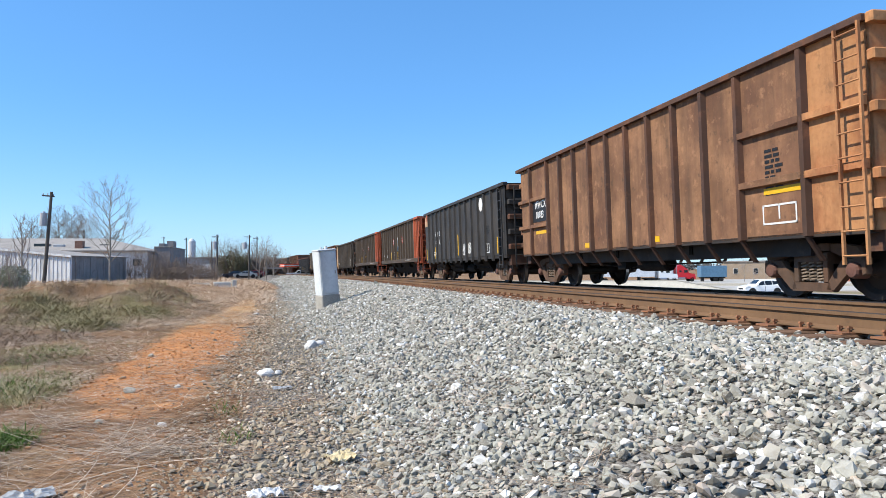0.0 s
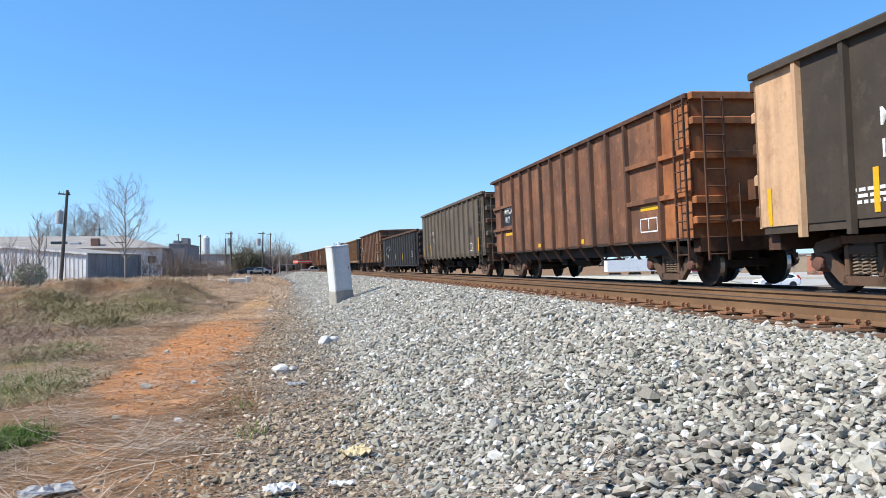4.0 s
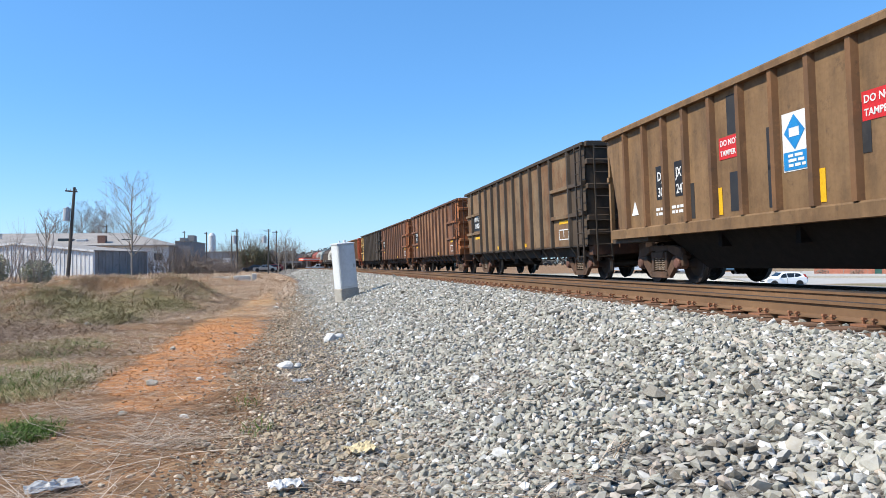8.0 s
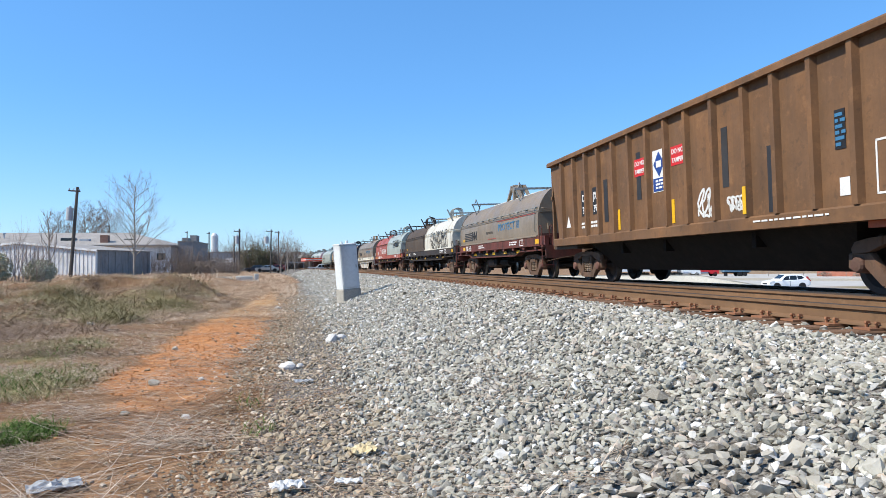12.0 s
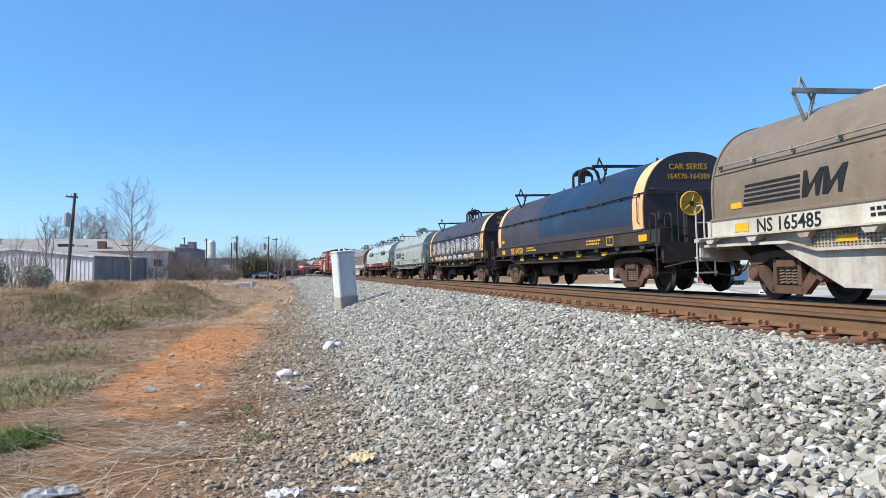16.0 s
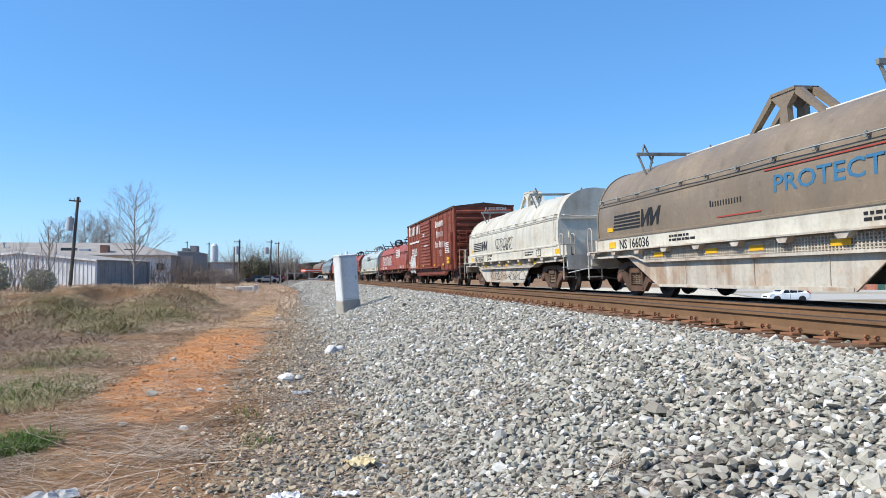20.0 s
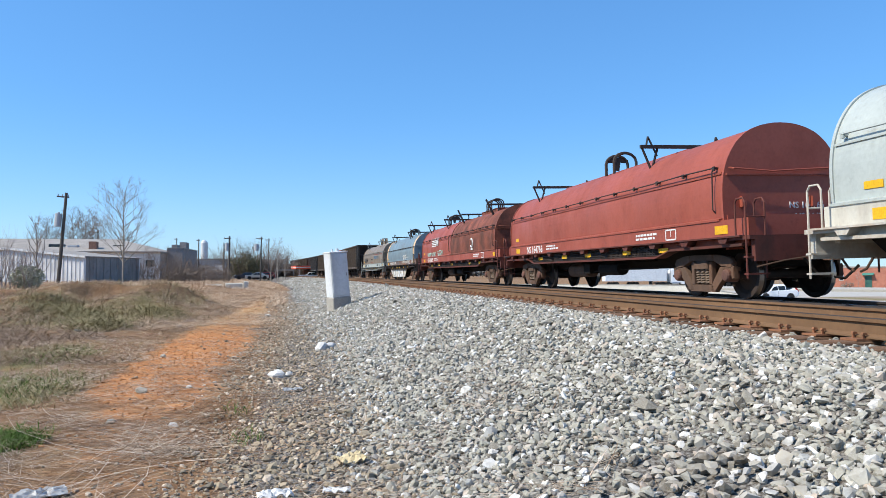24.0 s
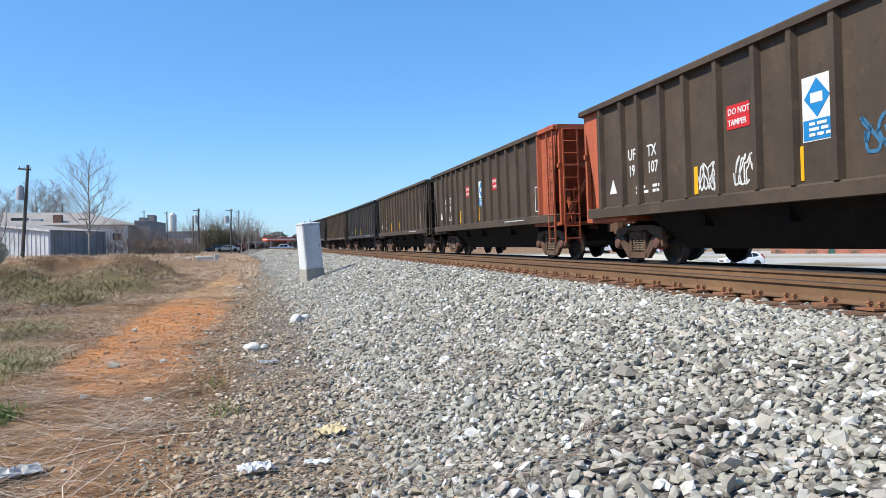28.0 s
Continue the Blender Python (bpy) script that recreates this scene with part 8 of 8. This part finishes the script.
def stone_field(batches):
    vs, fs, o = [], [], 0
    for u, y, size, sink, tilt in batches:
        n = len(u)
        x = u + np.array([sway(b)[0] for b in y])
        z = np.array([ground_z(a, b) for a, b in zip(x, y)])
        r = size * np.exp(gen.normal(0, 0.28, n))
        shp = np.stack(SHAPES)[gen.integers(0, len(SHAPES), n)]
        v = np.einsum("nij,nkj->nki", turns(n, tilt), shp * r[:, None, None])
        v += np.stack([x, y, z + r * (0.35 - sink) + gen.uniform(-0.2, 0.35, n) * size], 1)[:, None, :]
        vs.append(v.reshape(-1, 3))
        fs.append((ICO_F[None] + (np.arange(n) * 12)[:, None, None]).reshape(-1, 3) + o)
        o += n * 12
    v, f = np.concatenate(vs), np.concatenate(fs)
    me = bpy.data.meshes.new("ballast_stones")
    me.vertices.add(len(v))
    me.vertices.foreach_set("co", v.astype(np.float32).ravel())
    me.loops.add(len(f) * 3)
    me.loops.foreach_set("vertex_index", f.astype(np.int32).ravel())
    me.polygons.add(len(f))
    me.polygons.foreach_set("loop_start", np.arange(0, len(f) * 3, 3, dtype=np.int32))
    me.polygons.foreach_set("use_smooth", [False] * len(f))
    me.update(calc_edges=True)
    me.validate()
    return me


def near_patch(u, y):
    return 0.9 < u < 1.95 and 2.5 < y < 3.3


def bank(u, y):
    return 0.0 if near_patch(u, y) else step(u, -0.5 * step(y, 10, 20), 0.75)


def dirt(u, y):
    return 0.95 * step(u, -1.6, -0.7) * (1 - 0.85 * clay_at(u + sway(y)[0], y)) + 0.025


fields = []
u, y = scatter(-1.1, 0.6, 2.2, 7.5, 0.07, lambda a, b: 0.95 * step(a, -1.15, -0.3))
soiled = [(u, y, 0.031, 0.25, 0.25)]
for y0, y1, gap, size in ((1.8, 7, 0.045, 0.028), (7, 14, 0.05, 0.03), (14, 30, 0.064, 0.036), (30, 60, 0.1, 0.052), (60, 120, 0.22, 0.10)):
    for layer in range(2 if y1 < 31 else 1):
        u, y = scatter(0.05 if y0 < 14 else -0.4, 4.14, y0, y1, gap, bank if layer == 0 else (lambda a, b: 0.6 * bank(a, b)))
        fields.append((u, y, size, 0.25 - 0.35 * layer, 0.5))
u, y = scatter(0.05, 4.5, -9, 1.8, 0.085, lambda a, b: step(a, 0.0, 0.75))
fields.append((u, y, 0.045, 0.2, 0.5))
for ua, ub in ((4.78, 6.11), (6.27, 8.12), (8.29, 9.6), (9.78, 11.2)):
    u, y = scatter(ua, ub, -9, 40, 0.12, lambda a, b: 0.8)
    fields.append((u, y, 0.05, 0.35, 0.5))
u, y = scatter(4.14, 4.6, 2, 45, 0.075, lambda a, b: 0.55 if abs((b + 2) / 0.495 - round((b + 2) / 0.495)) > 0.27 else 0.05)
fields.append((u, y, 0.028, 0.2, 0.5))
u, y = scatter(-2.4, 0.75, 2.2, 9, 0.058, dirt)
soiled.append((u, y, 0.022, 0.3, 0.35))
u, y = scatter(-2.4, 0.75, 9, 34, 0.075, dirt)
soiled.append((u, y, 0.03, 0.25, 0.35))
u, y = scatter(-1.5, 0.6, 22, 60, 0.12, lambda a, b: 0.2 + 0.7 * step(a, -1.2, 0.2))
fields.append((u, y, 0.045, 0.3, 0.35))
ballast = part("ballast_stones", stone_field(fields), STONE_J)
pebbles = part("dirt_pebbles", stone_field(soiled), stone_material("soil_stained_stone", True, (0.98, 0.86, 0.72)))
tagged(pebbles, "brown soil-stained pebbles at the foot of the ballast", "pebbles", kind="stuff")
CLAY_M = grained("orange_clay", (0.42, 0.17, 0.06), (0.60, 0.30, 0.125), 6, 0.95)
u, y = scatter(-3.9, -0.4, 5.5, 34, 0.085, lambda a, b: 0.75 * clay_at(a + sway(b)[0], b) ** 1.5)
clods = part("clay_clods", stone_field([(u, y, 0.02, 0.35, 0.4)]), CLAY_M)
tagged(clods, "crumbled orange clay clods on the path", "soil", kind="stuff")
tagged(ballast, "loose grey crushed-granite ballast stones", "ballast", kind="stuff")
stone_meshes = []
for k, s in enumerate(SHAPES[:16]):
    me = bpy.data.meshes.new("stone")
    me.from_pydata([tuple(p * 0.034) for p in s], [], [tuple(int(i) for i in f) for f in ICO_F])
    stone_meshes.append(me)
rng = random.Random(9)
count = 0
for layer in range(2):
    yy = 2.5
    while yy < 3.3 and count < 300:
        uu = 0.9
        while uu < 1.95 and count < 300:
            x, y = uu + rng.uniform(-0.05, 0.05), yy + rng.uniform(-0.05, 0.05)
            r = math.exp(rng.gauss(0, 0.25)) * 1.1
            m = Matrix.LocRotScale((x, y, ground_z(x, y) + 0.012 + 0.02 * layer), Euler((rng.gauss(0, 0.5), rng.gauss(0, 0.5), rng.uniform(0, 6.3))), (r, r, r))
            part("stone", rng.choice(stone_meshes), STONE_O, ground, at=m)
            count += 1
            uu += 0.075
        yy += 0.075


def straw_material(name, c0, c1, c2):
    m = mat(name, c0, 0.8, 0, 0.2)
    t, n, l, b = nodes_of(m)
    g = t.nodes.new("ShaderNodeNewGeometry")
    c = ramp(t, g.outputs["Random Per Island"], (0.0, c0), (0.5, c1), (1.0, c2))
    patchy = noise_node(t, 0.55, 5, shift=False)
    c = mix(t, ramp(t, patchy, (0.46, 0.0), (0.66, 0.5)), c, tuple(0.75 * v for v in c0))
    l.new(c, b.inputs["Base Color"])
    return m


STRAW = straw_material("grey_dry_straw", (0.17, 0.115, 0.075), (0.40, 0.30, 0.21), (0.66, 0.55, 0.44))
STRAW_R = straw_material("tan_dry_grass", (0.30, 0.20, 0.122), (0.56, 0.415, 0.285), (0.76, 0.61, 0.455))
GRASS_G = straw_material("fresh_green_grass", (0.045, 0.10, 0.012), (0.085, 0.155, 0.025), (0.16, 0.21, 0.06))
GRASS_O = straw_material("dull_olive_grass", (0.17, 0.145, 0.065), (0.31, 0.26, 0.14), (0.46, 0.385, 0.235))


def blades(name, spots, length, width, rise, droop, material, label):
    """Ribbon blades of four joints.  rise: 0 lies flat, 1 stands upright."""
    spots = np.array(spots)
    n = len(spots)
    z = np.array([ground_z(a, b) for a, b in spots])
    p = np.column_stack([spots, z + 0.004])
    a = gen.uniform(0, 2 * np.pi, n)
    if "straw" in name or "stalks" in name:      # blown down across the path
        a = gen.normal(0.1, 0.6, n) + np.pi * gen.integers(0, 2, n)
    lift = np.clip(gen.normal(rise, 0.18, n), 0.02, 1.3)
    ln = length * np.exp(gen.normal(0, 0.35, n))
    if name == "lying_straw":
        p[:, 2] += np.abs(gen.normal(0, 0.025, n))
    w = width * gen.uniform(0.6, 1.4, n)
    bend = gen.normal(0, 0.35, n)
    rows = []
    pos = p.copy()
    for k in range(4):
        side = np.column_stack([-np.sin(a), np.cos(a), gen.normal(0, 0.25, n)]) * (w * (1.0 if k < 3 else 0.25))[:, None] * 0.5
        rows += [pos - side, pos + side]
        el = lift * (1 - droop * k)
        d = np.column_stack([np.cos(a) * np.cos(el), np.sin(a) * np.cos(el), np.sin(el)])
        pos = pos + d * (ln / 3)[:, None]
        a = a + bend
    v = np.stack(rows, 1).reshape(-1, 3)
    f = np.array([(0, 2, 3, 1), (2, 4, 5, 3), (4, 6, 7, 5)])
    f = (f[None] + (np.arange(n) * 8)[:, None, None]).reshape(-1, 4)
    me = bpy.data.meshes.new(name)
    me.vertices.add(len(v))
    me.vertices.foreach_set("co", v.astype(np.float32).ravel())
    me.loops.add(len(f) * 4)
    me.loops.foreach_set("vertex_index", f.astype(np.int32).ravel())
    me.polygons.add(len(f))
    me.polygons.foreach_set("loop_start", np.arange(0, len(f) * 4, 4, dtype=np.int32))
    me.polygons.foreach_set("use_smooth", [False] * len(f))
    me.update(calc_edges=True)
    return tagged(part(name, me, material), label, "dry grass" if material is not GRASS_G else "grass", kind="stuff")


def strew(n, x0, x1, y0, y1, keep):
    out = []
    while len(out) < n:
        u, y = gen.uniform(x0, x1), y0 + (y1 - y0) * gen.random() ** 1.35
        if gen.random() < keep(u, y):
            out.append((u + sway(y)[0], y))
    return out


def clumpy(u, y, s):
    return step(noise.noise(Vector((u * s, y * s, 4.2))), -0.25, 0.35)


blades("lying_straw", strew(15000, -5.5, 0.55, 2.6, 11, lambda u, y: (1 - 0.8 * clay_at(u, y)) * (0.06 + 0.94 * clumpy(u, y, 1.1) ** 2) * (1 - 0.75 * green_at(u, y)) * (1 - step(u, -1.4, -0.8) * 0.85)), 0.21, 0.0034, 0.10, 0.35, STRAW, "grey fallen straw and weed stalks on the ground")
blades("fallen_stalks", strew(1100, -3.4, -0.7, 2.9, 6.4, lambda u, y: clumpy(u + 5, y, 1.2) ** 3), 0.55, 0.0045, 0.16, 0.3, STRAW, "long fallen weed stalks lying in tangles")
blades("lying_straw", strew(24000, -8, 0.4, 9, 26, lambda u, y: (1 - 0.85 * clay_at(u, y)) * (0.2 + 0.8 * clumpy(u, y, 0.8)) * (1 - 0.8 * step(u, -1.5, -0.8))), 0.16, 0.0055, 0.14, 0.3, STRAW, "grey fallen straw along the path")
STRAW_D = straw_material("brown_rotting_straw", (0.11, 0.058, 0.03), (0.29, 0.155, 0.078), (0.49, 0.30, 0.17))
blades("brown_straw", strew(20000, -4.6, 0.25, 2.6, 8.5, lambda u, y: (1 - 0.55 * clay_at(u, y)) * (0.1 + 0.9 * clumpy(u + 14, y, 1.3)) * (1 - step(u, -1.1, -0.4) * 0.7)), 0.15, 0.0035, 0.05, 0.3, STRAW_D, "brown rotting straw matted on the ground")
blades("brown_straw", strew(16000, -9, 0.2, 7, 20, lambda u, y: (1 - 0.7 * clay_at(u, y)) * clumpy(u + 14, y, 0.9) ** 2 * (1 - 0.8 * step(u, -1.3, -0.5))), 0.14, 0.0055, 0.1, 0.3, STRAW_D, "brown matted straw beside the path")
blades("path_straw", strew(7000, -3.6, -0.6, 5, 24, lambda u, y: 0.1 + 0.9 * clumpy(u + 21, y, 0.9) ** 2), 0.16, 0.004, 0.06, 0.3, STRAW, "thin straw strewn over the clay path")
blades("lying_straw", strew(9000, -6, 0.3, -8, 2.7, lambda u, y: 0.1 + 0.9 * clumpy(u, y, 0.9)), 0.28, 0.006, 0.1, 0.35, STRAW, "grey fallen straw on the ground")
blades("bank_straw", strew(900, 0.2, 1.6, 3, 9, lambda u, y: clumpy(u + 7, y, 1.6) ** 3), 0.3, 0.004, 0.16, 0.3, STRAW, "fallen stalks on the ballast edge")
blades("dry_grass", strew(38000, -26, -2.9, 12, 62, lambda u, y: (1 - 0.9 * clay_at(u, y)) * (0.1 + 0.9 * clumpy(u, y, 0.5))), 0.17, 0.008, 0.36, 0.38, STRAW_R, "tan knee-high dry grass in the field")
blades("dry_grass", strew(12000, -4.2, -0.9, 20, 60, lambda u, y: 0.2 + 0.8 * clumpy(u, y, 0.7)), 0.18, 0.009, 0.4, 0.35, STRAW_R, "tan dry grass beside the ballast bank")
blades("dry_grass", strew(14000, -22, -0.9, 30, 62, lambda u, y: 0.15 + 0.85 * clumpy(u + 4, y, 0.5)), 0.3, 0.015, 0.6, 0.3, STRAW_R, "taller tan grass at the far end of the field")
blades("olive_grass", strew(26000, -12, -2.6, 8, 30, lambda u, y: green_at(u, y) * (0.12 + 0.88 * clumpy(u + 3, y, 0.9)) + 0.06), 0.085, 0.0055, 0.8, 0.25, GRASS_O, "dull olive winter grass")
blades("green_grass", strew(3200, -4.5, -0.4, 5, 14, lambda u, y: (1 - step(math.hypot(u + 2.5, (y - 6.35) * 0.8), 0.2, 0.42)) + 0.12 * green_at(u, y) ** 3), 0.1, 0.005, 0.9, 0.25, GRASS_G, "fresh green grass tufts")


blades("dry_grass", strew(36000, -15, -2.7, 18, 37, lambda u, y: (1 - clay_at(u, y)) * (0.08 + 0.92 * clumpy(u + 2, y, 0.6) * clumpy(u + 9, y, 1.7))), 0.24, 0.008, 0.5, 0.42, STRAW_R, "tan dry grass heaped over the field's low ridge")
blades("dry_grass", strew(16000, -28, -1.2, 60, 128, lambda u, y: 0.25 + 0.75 * clumpy(u + 6, y, 0.3)), 0.4, 0.035, 0.6, 0.3, STRAW_R, "tan grass on the far ground by the sheds")
WEED = straw_material("dark_brown_weed_stalks", (0.12, 0.08, 0.055), (0.25, 0.175, 0.12), (0.40, 0.30, 0.21))
blades("dead_weeds", strew(13000, -22, -4.2, 15, 50, lambda u, y: clumpy(u + 11, y, 0.33) ** 3 * clumpy(u, y, 1.2)), 0.3, 0.009, 0.6, 0.3, WEED, "dark brown clumps of dead weeds in the field")
blades("dead_weeds", strew(9000, -14, -3.6, 15, 34, lambda u, y: clumpy(u + 31, y, 0.36) ** 3), 0.26, 0.009, 0.8, 0.3, GRASS_O, "olive weed clumps in the field")

OLIVE_D = straw_material("dark_olive_weeds", (0.14, 0.125, 0.06), (0.27, 0.235, 0.115), (0.42, 0.355, 0.20))


def tuft_spots(n, tufts):
    """Points thrown round the middles of a few weed clumps: (x, y, radius)."""
    out = []
    for k in range(n):
        x, y, r = tufts[int(gen.integers(0, len(tufts)))]
        out.append((x + gen.normal(0, r * 0.55), y + gen.normal(0, r * 0.8)))
    return out


blades("dead_weeds", tuft_spots(9000, ((-5.9, 20.5, 1.2), (-4.7, 22.5, 0.8), (-6.9, 22.0, 1.0), (-5.2, 18.6, 0.6), (-8.2, 24.0, 0.9))), 0.3, 0.009, 0.75, 0.35, OLIVE_D, "dark olive weed clumps on the low ridge")
blades("dead_weeds", strew(14000, -13, -2.4, 12, 34, lambda u, y: (1 - clay_at(u, y)) * clumpy(u + 17, y, 0.8) ** 2), 0.2, 0.007, 0.5, 0.35, WEED, "brown weed stalks scattered through the turf")
blades("dead_weeds", tuft_spots(9000, ((-7.2, 17.4, 1.1), (-8.9, 20.0, 1.3), (-6.3, 15.6, 0.8), (-10.5, 22.0, 1.2), (-9.0, 17.0, 0.9))), 0.32, 0.008, 0.4, 0.35, WEED, "dark brown bramble tangles in the field")


# ---- litter and larger stones ----
PAPER_Y = grained("yellowed_card", (0.60, 0.48, 0.27), (0.70, 0.58, 0.36), 9, 0.9)
PAPER_W = grained("white_paper", (0.72, 0.71, 0.68), (0.80, 0.79, 0.76), 9, 0.9)
FILM_W = grained("clear_film", (0.36, 0.36, 0.35), (0.52, 0.52, 0.51), 9, 0.35)
STONE_W = grained("white_quartz_stone", (0.58, 0.56, 0.52), (0.72, 0.70, 0.66), 14, 0.9)


def scrap(name, label, category, x, y, w, d, rise, material, seed, turn=0):
    """A crumpled sheet with thickness."""
    rng = random.Random(seed)
    n = 9
    s = Solid()
    grid = [[(w * (i / n - 0.5) + rng.uniform(-0.1, 0.1) * w / n, d * (j / n - 0.5) + rng.uniform(-0.1, 0.1) * d / n, 0.008 + rise * (0.55 + 1.1 * abs(noise.noise(Vector((i * 0.42 + seed * 3.1, j * 0.42, seed)))) - 0.9 * abs(noise.noise(Vector((i * 0.9, j * 0.9 + seed, 2.2)))))) for i in range(n + 1)] for j in range(n + 1)]
    vs = [p for r in grid for p in r]
    m = len(vs)
    vs += [(p[0], p[1], p[2] - 0.004) for p in vs]
    fs = []
    for j in range(n):
        for i in range(n):
            a = j * (n + 1) + i
            fs += [(a, a + 1, a + n + 2, a + n + 1), (m + a, m + a + n + 1, m + a + n + 2, m + a + 1)]
    edge = [i for i in range(n)] + [n + k * (n + 1) for k in range(n)] + [(n + 1) * n + n - k for k in range(n)] + [(n + 1) * (n - k) for k in range(n)]
    for a, b in zip(edge, edge[1:] + edge[:1]):
        fs.append((b, a, m + a, m + b))
    s.add(vs, fs)
    ob = part(name, s, material)
    ob.matrix_basis = pose(x, y, ground_z(x, y) + 0.02, 0, 0, turn)
    return tagged(ob, label, category)


def rock(label, x, y, size, seed, material=None, squash=0.7):
    rng = random.Random(seed)
    bm = bmesh.new()
    bmesh.ops.create_icosphere(bm, subdivisions=2, radius=1)
    for v in bm.verts:
        d = v.co.normalized()
        k = 1 + 0.35 * noise.noise(d * 1.4 + Vector((seed, 0, 0))) + 0.12 * noise.noise(d * 4 + Vector((0, seed, 0)))
        v.co = Vector((d.x * 1.15, d.y * 0.85, d.z * squash)) * k * size
    me = bpy.data.meshes.new("rock")
    bm.to_mesh(me)
    bm.free()
    ob = part("rock", me, material or STONE_O)
    ob.matrix_basis = pose(x, y, ground_z(x, y) + size * squash * 0.55, rng.uniform(-12, 12), rng.uniform(-12, 12), rng.uniform(0, 360))
    return tagged(ob, label, "stone")


scrap("card_scrap", "torn yellowed card lying at the ballast edge", "litter", 0.25, 5.06, 0.20, 0.17, 0.05, PAPER_Y, 1, 20)
scrap("paper_scrap", "crumpled white paper in the straw", "litter", -0.24, 4.46, 0.2, 0.13, 0.05, PAPER_W, 2, 15)
scrap("paper_scrap", "small crumpled white paper among stones", "litter", 0.13, 4.42, 0.17, 0.07, 0.03, PAPER_W, 3, -5)
scrap("plastic_bag", "dirty clear plastic bag caught in straw", "litter", -1.66, 4.75, 0.3, 0.2, 0.05, FILM_W, 4, 25)
scrap("paper_scrap", "white paper corner beside the path", "litter", -0.52, 3.75, 0.2, 0.12, 0.05, PAPER_W, 5, 40)
scrap("plastic_scrap", "pale blue-grey plastic scrap", "litter", -0.27, 8.6, 0.22, 0.13, 0.04, FILM_W, 6, 10)
rock("white quartz rock at the ballast edge", -0.52, 9.95, 0.10, 11, STONE_W)
rock("small white quartz rock", -0.36, 10.0, 0.06, 12, STONE_W)
rock("large pale rock on the ballast slope", 0.10, 12.83, 0.13, 13, STONE_W)
rock("pale split rock on the ballast slope", 0.26, 12.9, 0.10, 14, STONE_W)
for k, (x, y, s) in enumerate(((-1.57, 24.0, 0.09), (-2.04, 9.0, 0.07), (-1.55, 9.3, 0.05), (-1.9, 7.2, 0.05), (-1.3, 7.0, 0.05), (-2.6, 13.0, 0.06), (-5.5, 18.0, 0.08), (-6.2, 16.0, 0.06), (-3.6, 20.0, 0.06))):
    rock("pale stone lying on the clay and straw", x, y, s, 30 + k, STONE_W if k % 2 == 0 else None, 0.5)
st = part("plank", Solid().bev(-0.28, 0.28, -0.03, 0.03, 0, 0.03, 0.005), POLE_M)
st.matrix_basis = pose(-1.46, 18.74, ground_z(-1.46, 18.74) + 0.005, 0, 0, 25)
tagged(st, "short weathered grey plank on the path", "plank")


# ---- the run of the train ----
def car_pose(centre, length, t):
    """A car's pose on the line t seconds after the start, carried by its two trucks."""
    s = centre - SPEED * t
    half = length / 2 - 1.75
    a, b = (on_line(FAR_C, s + d, 0.928) for d in (-half, half))
    yaw = math.degrees(math.atan2(-(b[0] - a[0]), b[1] - a[1]))
    return pose((a[0] + b[0]) / 2, (a[1] + b[1]) / 2, 0.928, 0, -1.5, yaw)


def motions():
    for car, centre, length in TRAIN:
        walk(car, [(float(t), car_pose(centre, length, t)) for t in range(29)])
    turn = math.degrees(SPEED / 0.46)
    for key, dy in (("lead", -0.89), ("trail", 0.89)):
        first, *others = WHEELS[key]
        walk(first, [(k / FPS, pose(0, dy, 0.46, (turn * k / FPS) % 360)) for k in range(28 * FPS + 1)])
        for w in others:
            w.rotation_mode = "QUATERNION"
            keys = w.animation_data_create()
            keys.action = first.animation_data.action
            keys.action_slot = first.animation_data.action_slot


motions()
